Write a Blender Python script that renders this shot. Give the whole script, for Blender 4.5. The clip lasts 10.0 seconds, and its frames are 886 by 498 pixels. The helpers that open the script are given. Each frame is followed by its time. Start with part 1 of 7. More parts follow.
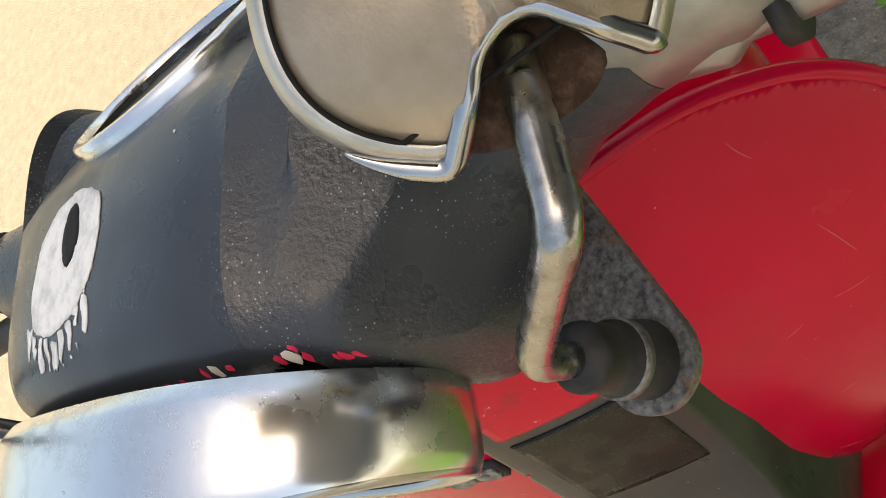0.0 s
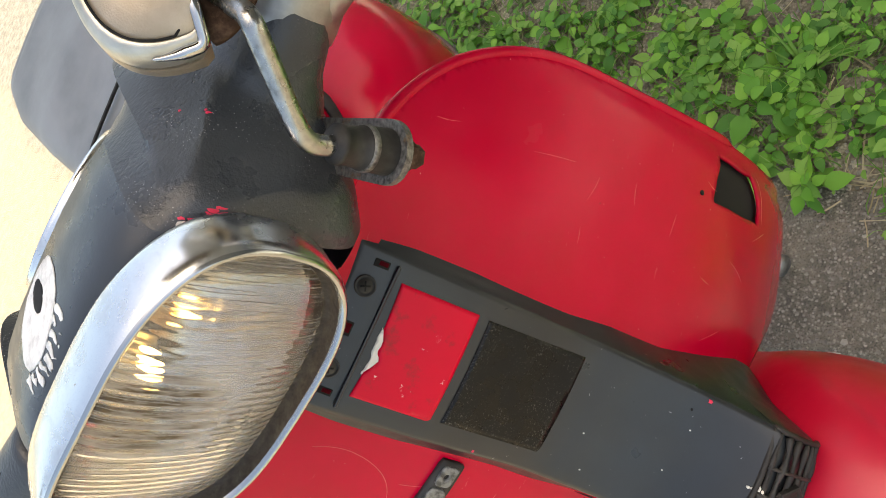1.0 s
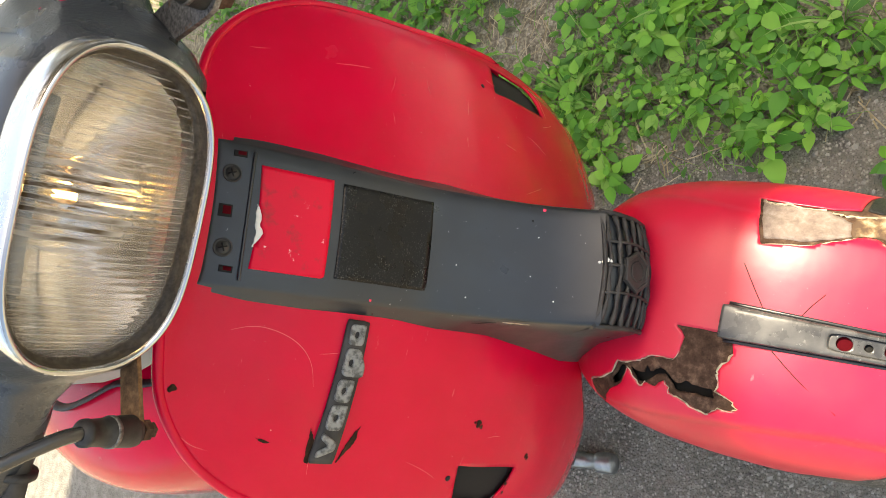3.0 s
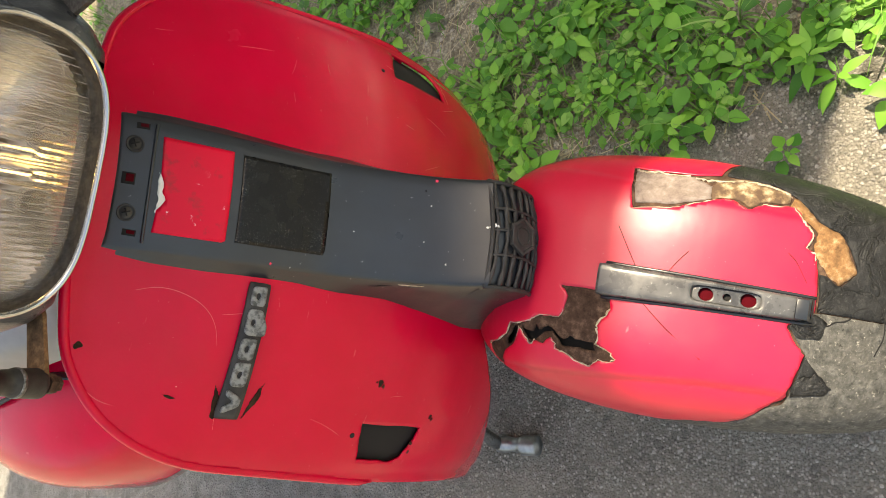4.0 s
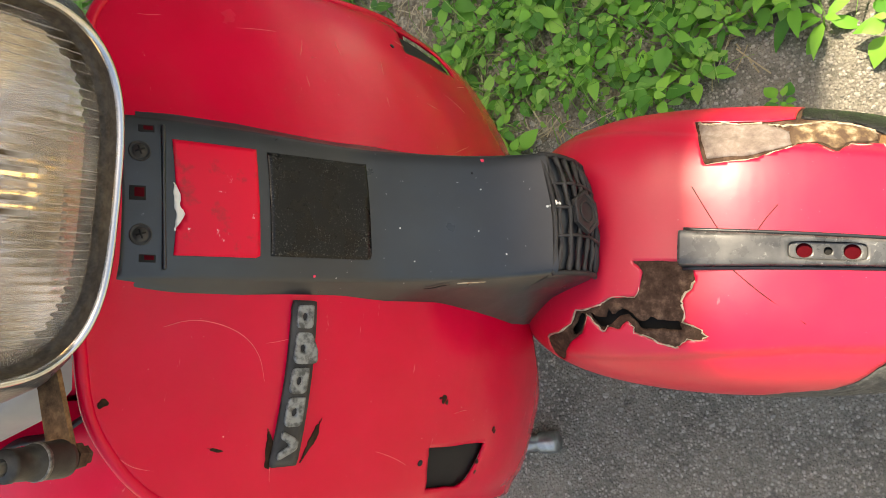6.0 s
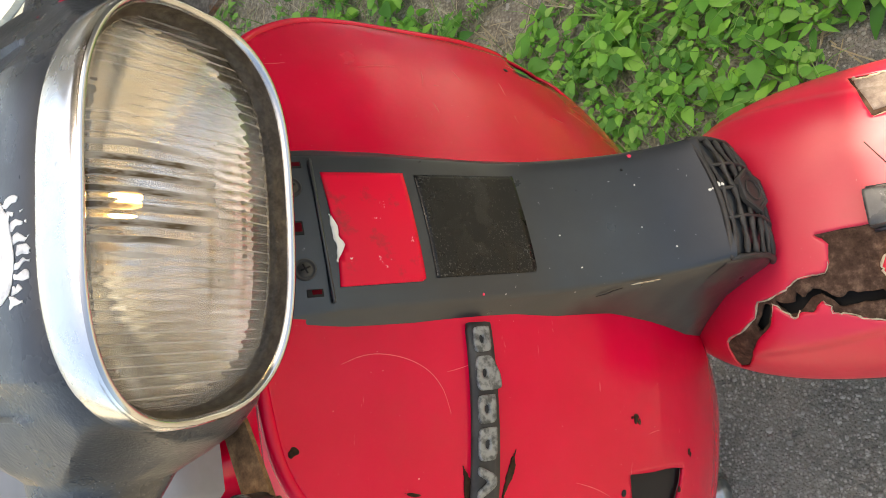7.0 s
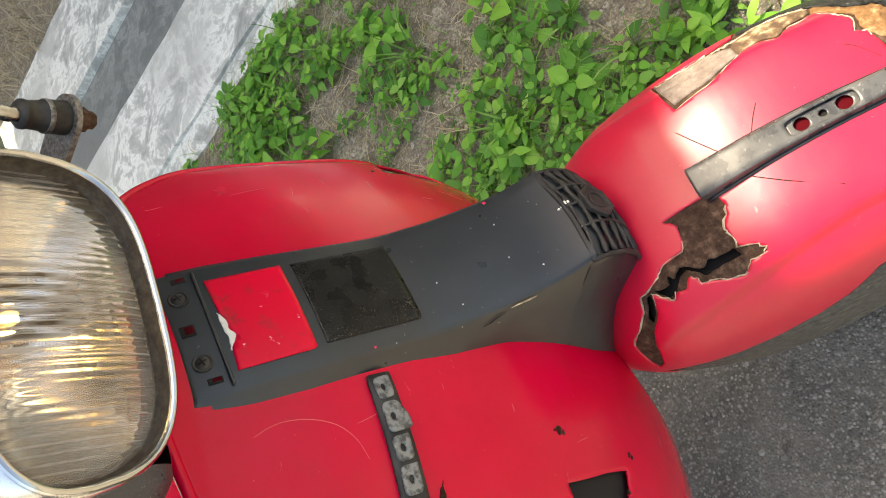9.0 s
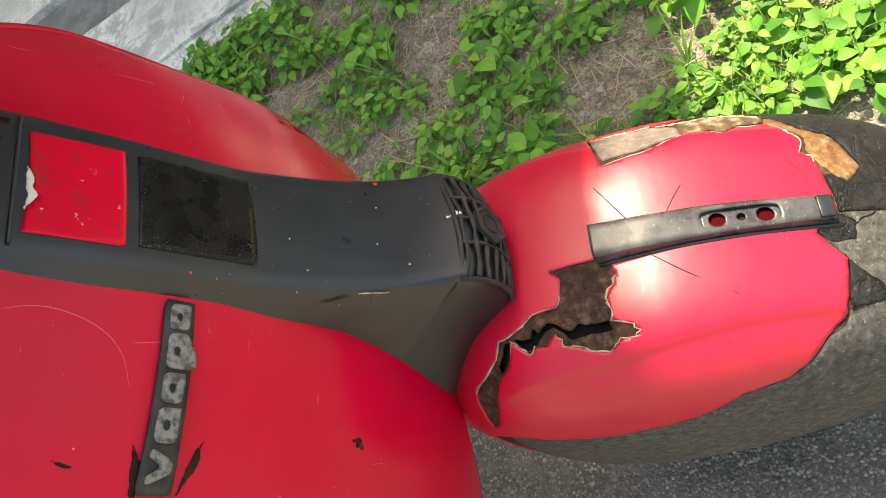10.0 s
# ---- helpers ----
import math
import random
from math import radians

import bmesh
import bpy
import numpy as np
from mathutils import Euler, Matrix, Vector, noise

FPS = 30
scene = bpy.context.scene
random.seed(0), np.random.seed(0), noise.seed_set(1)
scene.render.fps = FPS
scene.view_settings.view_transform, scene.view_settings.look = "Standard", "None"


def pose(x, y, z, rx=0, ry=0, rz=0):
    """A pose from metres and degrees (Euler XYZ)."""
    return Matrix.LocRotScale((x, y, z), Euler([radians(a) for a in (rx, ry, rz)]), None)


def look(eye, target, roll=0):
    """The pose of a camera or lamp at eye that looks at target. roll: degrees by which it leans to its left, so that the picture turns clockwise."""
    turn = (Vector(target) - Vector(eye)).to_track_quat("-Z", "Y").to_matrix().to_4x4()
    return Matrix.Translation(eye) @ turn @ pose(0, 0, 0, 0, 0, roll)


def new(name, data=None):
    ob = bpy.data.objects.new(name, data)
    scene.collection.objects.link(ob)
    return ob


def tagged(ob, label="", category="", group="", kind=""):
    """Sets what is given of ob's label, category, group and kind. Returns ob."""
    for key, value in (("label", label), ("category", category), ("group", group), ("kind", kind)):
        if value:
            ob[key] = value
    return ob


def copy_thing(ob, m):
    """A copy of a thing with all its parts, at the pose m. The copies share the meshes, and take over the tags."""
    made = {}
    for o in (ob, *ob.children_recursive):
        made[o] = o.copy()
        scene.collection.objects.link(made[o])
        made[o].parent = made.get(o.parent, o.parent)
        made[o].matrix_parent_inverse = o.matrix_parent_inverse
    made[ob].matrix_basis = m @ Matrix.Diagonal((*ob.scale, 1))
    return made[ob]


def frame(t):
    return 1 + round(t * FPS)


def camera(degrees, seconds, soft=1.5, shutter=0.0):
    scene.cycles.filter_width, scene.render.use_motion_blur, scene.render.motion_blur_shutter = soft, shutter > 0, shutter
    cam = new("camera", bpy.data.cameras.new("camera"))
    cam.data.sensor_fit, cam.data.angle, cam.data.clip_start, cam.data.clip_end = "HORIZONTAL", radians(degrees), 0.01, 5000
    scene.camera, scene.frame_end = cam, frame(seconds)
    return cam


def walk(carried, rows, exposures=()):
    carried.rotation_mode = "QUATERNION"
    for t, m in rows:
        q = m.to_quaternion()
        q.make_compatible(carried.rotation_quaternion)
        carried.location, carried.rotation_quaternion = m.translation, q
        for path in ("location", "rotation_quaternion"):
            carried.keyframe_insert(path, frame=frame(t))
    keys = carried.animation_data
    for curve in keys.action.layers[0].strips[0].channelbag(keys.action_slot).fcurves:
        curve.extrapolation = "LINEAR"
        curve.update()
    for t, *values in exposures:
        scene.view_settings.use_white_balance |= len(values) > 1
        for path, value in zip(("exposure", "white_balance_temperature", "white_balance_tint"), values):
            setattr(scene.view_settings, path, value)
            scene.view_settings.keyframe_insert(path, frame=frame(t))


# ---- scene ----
cam = camera(57.3, 10.0, soft=0.75)
PATH = [
    (0, (0.181, -0.106, 1.199), (-0.776, 0.73, -0.345), -71.5),
    (0.2, (0.167, -0.122, 1.194), (-0.686, 0.835, -0.342), -70.3),
    (0.4, (0.156, -0.146, 1.193), (-0.674, 0.862, -0.322), -72.7),
    (0.5, (0.148, -0.175, 1.195), (-0.599, 0.91, -0.31), -71.6),
    (0.7, (0.137, -0.245, 1.198), (-0.395, 0.999, -0.275), -71.4),
    (1, (0.13, -0.327, 1.227), (-0.139, 1.036, -0.211), -70.4),
    (1.5, (0.073, -0.368, 1.22), (-0.105, 1.032, -0.197), -72.4),
    (2, (0.027, -0.344, 1.224), (-0.018, 1.012, -0.246), -75.2),
    (2.5, (-0.024, -0.369, 1.216), (0.042, 0.973, -0.265), -75.4),
    (3, (-0.101, -0.463, 1.235), (0.245, 0.817, -0.263), -71.1),
    (3.2, (-0.118, -0.494, 1.239), (0.287, 0.771, -0.257), -69.4),
    (4.3, (-0.146, -0.528, 1.224), (0.245, 0.603, -0.378), -69.6),
    (4.5, (-0.145, -0.529, 1.213), (0.249, 0.546, -0.427), -68.9),
    (5, (-0.136, -0.531, 1.185), (0.259, 0.401, -0.54), -67.2),
    (5.5, (-0.136, -0.509, 1.208), (0.245, 0.405, -0.529), -67.9),
    (6, (-0.138, -0.395, 1.216), (0.275, 0.648, -0.44), -74.1),
    (6.2, (-0.134, -0.344, 1.224), (0.329, 0.754, -0.381), -75.7),
    (7.3, (-0.197, -0.315, 1.208), (0.573, 0.79, -0.271), -78.1),
    (7.5, (-0.204, -0.328, 1.214), (0.665, 0.711, -0.257), -78.2),
    (8, (-0.24, -0.35, 1.221), (0.745, 0.604, -0.235), -78.8),
    (8.5, (-0.265, -0.359, 1.222), (0.74, 0.58, -0.229), -81.1),
    (9, (-0.286, -0.365, 1.191), (0.724, 0.56, -0.267), -80.3),
    (9.5, (-0.29, -0.372, 1.158), (0.828, 0.365, -0.327), -61.5),
    (10, (-0.316, -0.342, 1.106), (0.779, 0.37, -0.409), -52.4),
]
EXPOSURES = [(0, 1.14, 8600, 8), (0.5, 1.34, 8600, 8), (1, 1.56, 8600, 8), (2, 1.77, 8600, 8), (3, 1.79, 8600, 8), (4.5, 1.36, 8600, 8), (5.5, 1.06, 8600, 8), (6.2, 1.77, 8600, 8), (7.5, 1.74, 8600, 8), (8.5, 1.69, 8600, 8), (9, 1.72, 8600, 8), (9.5, 1.47, 8600, 8), (10, 1.51, 8600, 8)]
walk(cam, [(t, look(eye, target, roll)) for t, eye, target, roll in PATH], EXPOSURES)

# ---- light ----
SUN_ELEV, SUN_AZ = 70.0, -6.0          # degrees; azimuth from +x towards +y
world = bpy.data.worlds.new("sky")
scene.world = world
world.use_nodes = True
wn = world.node_tree.nodes
sky = wn.new("ShaderNodeTexSky")
sky.sky_type = "NISHITA"
sky.sun_disc = False
sky.sun_elevation = radians(SUN_ELEV)
sky.sun_rotation = radians(90 - SUN_AZ)
sky.dust_density = 3.0
world.node_tree.links.new(sky.outputs[0], wn["Background"].inputs[0])
wn["Background"].inputs[1].default_value = 0.15
sun_data = bpy.data.lights.new("sun", "SUN")
sun_data.energy, sun_data.angle, sun_data.color = 3.7, radians(0.53), (1.0, 0.95, 0.86)
sun = new("sun", sun_data)
SUN_DIR = Vector((math.cos(radians(SUN_ELEV)) * math.cos(radians(SUN_AZ)), math.cos(radians(SUN_ELEV)) * math.sin(radians(SUN_AZ)), math.sin(radians(SUN_ELEV))))
sun.matrix_world = look(SUN_DIR * 30, (0, 0, 0))


# ---- materials ----
class Mat:
    """A small helper round a Principled material's nodes."""

    def __init__(self, name, color=(0.5, 0.5, 0.5), rough=0.5, metal=0.0, **sockets):
        self.m = bpy.data.materials.new(name)
        self.m.use_nodes = True
        self.t = self.m.node_tree
        self.p = self.t.nodes["Principled BSDF"]
        self.p.inputs["Base Color"].default_value = (*color, 1)
        self.p.inputs["Roughness"].default_value = rough
        self.p.inputs["Metallic"].default_value = metal
        for k, v in sockets.items():
            self.p.inputs[k.replace("_", " ")].default_value = v
        self.coord = self.t.nodes.new("ShaderNodeTexCoord").outputs["Object"]

    def node(self, kind, **inputs):
        n = self.t.nodes.new(kind)
        for k, v in inputs.items():
            self.put(n.inputs[k.replace("_", " ")], v)
        return n

    def put(self, socket, v):
        if isinstance(v, bpy.types.NodeSocket):
            self.t.links.new(v, socket)
        elif isinstance(v, tuple) and len(v) == 3 and socket.type == "RGBA":
            socket.default_value = (*v, 1)
        else:
            socket.default_value = v

    def noise(self, scale, detail=4.0, rough=0.55, stretch=None, offset=None, distort=0.0):
        at = self.coord
        if stretch or offset:
            m = self.t.nodes.new("ShaderNodeMapping")
            m.inputs["Scale"].default_value = stretch or (1, 1, 1)
            m.inputs["Location"].default_value = offset or (0, 0, 0)
            self.t.links.new(at, m.inputs["Vector"])
            at = m.outputs[0]
        return self.node("ShaderNodeTexNoise", Vector=at, Scale=scale, Detail=detail, Roughness=rough, Distortion=distort).outputs["Fac"]

    def voronoi(self, scale, feature="F1", out="Distance", rand=1.0):
        n = self.t.nodes.new("ShaderNodeTexVoronoi")
        n.feature = feature
        self.put(n.inputs["Vector"], self.coord)
        n.inputs["Scale"].default_value = scale
        n.inputs["Randomness"].default_value = rand
        return n.outputs[out]

    def ramp(self, fac, *stops):
        n = self.t.nodes.new("ShaderNodeValToRGB")
        els = n.color_ramp.elements
        while len(els) < len(stops):
            els.new(0.5)
        for e, (pos, col) in zip(els, stops):
            e.position = pos
            e.color = (*col, 1) if isinstance(col, tuple) else (col, col, col, 1)
        self.put(n.inputs[0], fac)
        return n.outputs[0]

    def mix(self, fac, a, b, mode="MIX"):
        n = self.t.nodes.new("ShaderNodeMix")
        n.data_type, n.blend_type = "RGBA", mode
        for i, v in ((0, fac), (6, a), (7, b)):
            self.put(n.inputs[i], v)
        return n.outputs[2]

    def math(self, op, a, b=0.0, c=None):
        n = self.t.nodes.new("ShaderNodeMath")
        n.operation = op
        for i, v in enumerate((a, b) if c is None else (a, b, c)):
            self.put(n.inputs[i], v)
        return n.outputs[0]

    def axis(self, i):
        n = self.t.nodes.new("ShaderNodeSeparateXYZ")
        self.t.links.new(self.coord, n.inputs[0])
        return n.outputs[i]

    def random(self):
        return self.t.nodes.new("ShaderNodeObjectInfo").outputs["Random"]

    def island(self):
        return self.t.nodes.new("ShaderNodeNewGeometry").outputs["Random Per Island"]

    def color(self, v):
        self.put(self.p.inputs["Base Color"], v)
        return self

    def rough(self, v):
        self.put(self.p.inputs["Roughness"], v)
        return self

    def bump(self, height, strength=0.3, distance=0.001):
        n = self.node("ShaderNodeBump", Height=height, Strength=strength, Distance=distance)
        self.t.links.new(n.outputs[0], self.p.inputs["Normal"])
        return self


def red_paint(name, deep, light, fade=0.0, dirt=True, spec=0.25, gloss=0.24):
    m = Mat(name, rough=0.3)
    m.p.inputs["Specular IOR Level"].default_value = spec
    big = m.noise(7, 5, 0.6)
    c = m.mix(m.ramp(big, (0.35, 0.0), (0.75, 1.0)), deep, light)
    if fade:
        c = m.mix(m.ramp(m.noise(16, 6), (0.4, 0.0), (0.75, fade)), c, (0.62, 0.045, 0.06))
    spots = m.ramp(m.noise(420, 2), (0.76, 0.0), (0.79, 1.0))
    c = m.mix(m.math("MULTIPLY", spots, 0.4), c, (0.75, 0.55, 0.5))
    chips = m.ramp(m.noise(60, 6, 0.7), (0.735, 0.0), (0.75, 1.0))
    c = m.mix(m.math("MULTIPLY", chips, 0.8), c, (0.08, 0.03, 0.02))
    scratch = m.ramp(m.noise(34, 4, 0.6, stretch=(1, 1, 9)), (0.71, 0.0), (0.76, 0.25))
    c = m.mix(scratch, c, (0.8, 0.35, 0.35))
    if dirt:
        c = m.mix(m.ramp(m.noise(5, 6, 0.65, offset=(3, 1, 2)), (0.56, 0.0), (0.85, 0.3)), c, (0.2, 0.05, 0.03))
    rough = m.ramp(m.noise(30, 6), (0.3, gloss), (0.75, gloss + 0.14))
    m.color(c)
    m.rough(rough)
    m.bump(m.math("ADD", m.noise(45, 5), m.math("MULTIPLY", m.noise(17, 3), 2.0)), 0.14, 0.002)
    return m.m


RED = red_paint("red_paint", (0.48, 0.001, 0.024), (0.58, 0.002, 0.037), 0.06, True, 0.22, 0.14)
RED_FADED = red_paint("faded_red_paint", (0.50, 0.002, 0.030), (0.58, 0.008, 0.045), 0.12, False, 0.6, 0.33)
# body red darkened to carry the shade inside slots and holes
SHADED_RED = Mat("shaded_red_bodywork", (0.06, 0.001, 0.004), 0.9, Specular_IOR_Level=0.1).m


def rust_mat(name, dark=(0.10, 0.05, 0.035), mid=(0.2, 0.11, 0.075), light=(0.34, 0.2, 0.12)):
    m = Mat(name, rough=0.9, Specular_IOR_Level=0.12)
    n = m.noise(120, 8, 0.7)
    c = m.ramp(n, (0.3, dark), (0.52, mid), (0.72, light))
    c = m.mix(m.ramp(m.noise(40, 4), (0.5, 0.0), (0.7, 0.4)), c, mid)
    m.color(c).bump(n, 0.6, 0.002)
    return m.m


RUST = rust_mat("rusty_sheet_metal", (0.016, 0.009, 0.006), (0.066, 0.039, 0.027), (0.17, 0.11, 0.078))
RUST_ARM = rust_mat("brown_rusted_steel", (0.05, 0.028, 0.016), (0.15, 0.085, 0.045), (0.28, 0.17, 0.09))
RUST_DARK = rust_mat("dark_rusted_tear", (0.008, 0.005, 0.003), (0.03, 0.016, 0.009), (0.07, 0.04, 0.022))
RUST_ORANGE = rust_mat("flaking_orange_rust", (0.07, 0.038, 0.020), (0.22, 0.12, 0.055), (0.42, 0.31, 0.19))
PRIMER = rust_mat("bare_grey_brown_primer", (0.12, 0.092, 0.080), (0.19, 0.155, 0.138), (0.28, 0.245, 0.225))
TORN_RIM = rust_mat("pale_torn_paint_rim", (0.12, 0.085, 0.06), (0.40, 0.34, 0.25), (0.6, 0.54, 0.44))
BONDO = Mat("cracked_cream_filler", (0.62, 0.5, 0.3), 0.8)
BONDO.color(BONDO.ramp(BONDO.noise(90, 6), (0.46, (0.07, 0.04, 0.022)), (0.55, (0.15, 0.098, 0.052)), (0.66, (0.34, 0.27, 0.18))))
BONDO.bump(BONDO.noise(150, 6), 0.5, 0.001)
BONDO = BONDO.m


def black_paint():
    m = Mat("brushed_black_paint", rough=0.4, Specular_IOR_Level=0.5)
    c = m.mix(m.ramp(m.noise(18, 5), (0.35, 0.0), (0.7, 1.0)), (0.021, 0.026, 0.033), (0.041, 0.048, 0.057))
    # pale specks on the shoulders: sparkle of the gritty coat painted as colour
    grit_glint = m.math("MULTIPLY", m.ramp(m.voronoi(620), (0.08, 1.0), (0.2, 0.0)), m.ramp(m.math("ABSOLUTE", m.axis(0)), (0.064, 0.05), (0.072, 1.0), (0.112, 1.0), (0.125, 0.4)))
    c = m.mix(m.math("MULTIPLY", grit_glint, m.ramp(m.noise(30, 3), (0.47, 0.0), (0.64, 0.9))), c, (0.52, 0.53, 0.54))
    m.color(c)
    m.rough(m.ramp(m.noise(35, 4), (0.35, 0.24), (0.7, 0.42)))
    coarse = m.ramp(m.math("ABSOLUTE", m.axis(0)), (0.064, 0.12), (0.07, 1.0))
    h = m.math("MULTIPLY", m.math("ADD", m.noise(520, 3, 0.6), m.math("MULTIPLY", m.noise(130, 5, 0.7), 0.9)), coarse)
    m.bump(h, 0.38, 0.0009)
    return m.m


BLACK = black_paint()


def tip_paint():
    m = Mat("cracked_black_fender_paint", rough=0.6, Specular_IOR_Level=0.3)
    n = m.noise(70, 8, 0.75)
    c = m.ramp(n, (0.32, (0.004, 0.0045, 0.005)), (0.52, (0.011, 0.012, 0.013)), (0.68, (0.036, 0.037, 0.037)))
    c = m.mix(m.ramp(m.noise(260, 5, 0.75, offset=(1, 2, 0)), (0.62, 0.0), (0.70, 0.55)), c, (0.28, 0.275, 0.26))
    c = m.mix(m.ramp(m.noise(26, 4, 0.6, offset=(0, 5, 0)), (0.64, 0.0), (0.75, 0.4)), c, (0.13, 0.09, 0.06))
    # paint rubbed away along the front rim
    rub = m.math("ADD", m.math("MULTIPLY", m.axis(1), -8.0), m.math("MULTIPLY", m.noise(110, 7, 0.75), 0.9))
    c = m.mix(m.ramp(rub, (3.78, 0.0), (4.05, 0.85)), c, (0.30, 0.295, 0.275))
    m.color(c)
    m.rough(m.ramp(n, (0.3, 0.22), (0.7, 0.6)))
    crack = m.ramp(m.math("ABSOLUTE", m.math("SUBTRACT", m.noise(22, 4, 0.6, distort=0.6), 0.5)), (0.0, 0.0), (0.018, 0.35))
    m.bump(m.math("ADD", m.math("ADD", n, m.math("MULTIPLY", m.noise(320, 5, 0.7), 0.35)), crack), 1.0, 0.0026)
    return m.m


TIP = tip_paint()


def worn_tip():
    m = Mat("worn_olive_brown_undercoat", rough=0.75, Specular_IOR_Level=0.2)
    n = m.noise(140, 7, 0.7)
    c = m.ramp(n, (0.30, (0.035, 0.036, 0.034)), (0.5, (0.082, 0.082, 0.076)), (0.70, (0.155, 0.153, 0.142)))
    c = m.mix(m.ramp(m.noise(28, 5), (0.5, 0.0), (0.68, 0.6)), c, (0.085, 0.083, 0.076))
    c = m.mix(m.ramp(m.noise(330, 4, 0.7, offset=(2, 1, 0)), (0.6, 0.0), (0.68, 0.6)), c, (0.38, 0.365, 0.32))
    c = m.mix(m.ramp(m.noise(200, 5, 0.7, offset=(5, 1, 0)), (0.62, 0.0), (0.68, 0.7)), c, (0.012, 0.012, 0.011))
    rub = m.math("ADD", m.math("MULTIPLY", m.axis(1), -8.0), m.math("MULTIPLY", m.noise(110, 7, 0.75), 0.9))
    c = m.mix(m.ramp(rub, (3.72, 0.0), (4.0, 0.85)), c, (0.36, 0.35, 0.33))
    m.color(c).bump(m.math("ADD", n, m.math("MULTIPLY", m.noise(480, 4, 0.7), 0.5)), 1.0, 0.0026)
    return m.m


TIP_WORN = worn_tip()


def horn_plastic():
    m = Mat("faded_black_plastic", rough=0.35, Specular_IOR_Level=0.55)
    c = m.mix(m.ramp(m.noise(12, 5), (0.3, 0.0), (0.75, 1.0)), (0.010, 0.0125, 0.0155), (0.022, 0.027, 0.032))
    c = m.mix(m.ramp(m.noise(300, 2), (0.74, 0.0), (0.77, 0.6)), c, (0.35, 0.35, 0.35))
    m.color(c)
    m.rough(m.ramp(m.noise(40, 5), (0.3, 0.26), (0.7, 0.42)))
    m.bump(m.noise(600, 3), 0.15, 0.0004)
    return m.m


HORN = horn_plastic()
STRIP = Mat("worn_grey_black_strip", rough=0.35, Specular_IOR_Level=0.5)
STRIP.color(STRIP.mix(STRIP.ramp(STRIP.noise(260, 5, 0.7), (0.62, 0.0), (0.70, 0.7)), STRIP.ramp(STRIP.noise(30, 6, 0.65), (0.35, (0.030, 0.031, 0.032)), (0.65, (0.095, 0.096, 0.096))), (0.34, 0.34, 0.33)))
STRIP.rough(STRIP.ramp(STRIP.noise(60, 5), (0.35, 0.22), (0.7, 0.42))).bump(STRIP.noise(300, 4), 0.2, 0.0006)
STRIP = STRIP.m
PLASTIC = Mat("matt_black_plastic", (0.022, 0.022, 0.024), 0.55, Specular_IOR_Level=0.3)
PLASTIC.color(PLASTIC.ramp(PLASTIC.noise(60, 6), (0.3, (0.014, 0.014, 0.015)), (0.7, (0.05, 0.048, 0.045)))).bump(PLASTIC.noise(400, 4), 0.2, 0.0005)
PLASTIC = PLASTIC.m
RUBBER = Mat("worn_black_rubber", (0.02, 0.02, 0.02), 0.6)
RUBBER.color(RUBBER.ramp(RUBBER.noise(150, 6), (0.35, (0.006, 0.006, 0.006)), (0.7, (0.026, 0.026, 0.025)))).bump(RUBBER.noise(500, 4), 0.25, 0.0006)
RUBBER = RUBBER.m
TYRE = Mat("dusty_tyre_rubber", (0.04, 0.04, 0.04), 0.85)
TYRE.color(TYRE.ramp(TYRE.noise(90, 6), (0.3, (0.03, 0.03, 0.03)), (0.7, (0.13, 0.125, 0.115)))).bump(TYRE.noise(400, 4), 0.4, 0.0008)
TYRE = TYRE.m


def chrome_mat():
    m = Mat("spotted_chrome", (0.78, 0.79, 0.8), 0.2, 1.0)
    smudge = m.ramp(m.noise(32, 6, 0.65), (0.5, 0.0), (0.74, 1.0))
    rust = m.ramp(m.noise(130, 5, 0.7, offset=(2, 0, 1)), (0.68, 0.0), (0.74, 1.0))
    c = m.mix(m.math("MULTIPLY", smudge, 0.45), (0.78, 0.79, 0.8), (0.34, 0.35, 0.38))
    c = m.mix(m.math("MULTIPLY", rust, 0.6), c, (0.22, 0.12, 0.05))
    m.color(c)
    m.rough(m.ramp(m.math("MAXIMUM", smudge, rust), (0.0, 0.2), (1.0, 0.45)))
    m.bump(m.noise(60, 3), 0.03, 0.001)
    return m.m


CHROME = chrome_mat()
LIP = Mat("dull_chrome_lip", (0.43, 0.44, 0.45), 0.18, 1.0).m
STEEL = Mat("blackened_galvanised_steel", (0.2, 0.2, 0.2), 0.5, 0.7)
STEEL.color(STEEL.mix(STEEL.ramp(STEEL.noise(60, 5), (0.66, 0.0), (0.76, 0.8)), STEEL.ramp(STEEL.noise(350, 5, 0.7), (0.35, (0.06, 0.06, 0.06)), (0.7, (0.27, 0.27, 0.265))), (0.28, 0.13, 0.04)))
STEEL.bump(STEEL.noise(350, 5), 0.3, 0.0006)
STEEL = STEEL.m
STEM = Mat("worn_plated_stem", (0.5, 0.48, 0.42), 0.3, 1.0)
STEM.color(STEM.ramp(STEM.noise(160, 4, 0.6), (0.30, (0.16, 0.155, 0.15)), (0.42, (0.31, 0.31, 0.30)), (0.6, (0.40, 0.40, 0.39)))).rough(STEM.ramp(STEM.noise(120, 4), (0.3, 0.22), (0.7, 0.34)))
STEM = STEM.m
DARKSTEM = Mat("black_chrome_stem", (0.06, 0.06, 0.06), 0.25, 0.6).m
ALLOY = Mat("bare_cast_alloy", (0.62, 0.61, 0.58), 0.38, 0.85)
ALLOY.color(ALLOY.ramp(ALLOY.noise(70, 6), (0.3, (0.24, 0.245, 0.245)), (0.7, (0.40, 0.41, 0.41)))).bump(ALLOY.noise(260, 5), 0.25, 0.0006)
ALLOY = ALLOY.m
SHELL = Mat("champagne_grained_mirror_shell", (0.5, 0.44, 0.36), 0.42, 0.55)
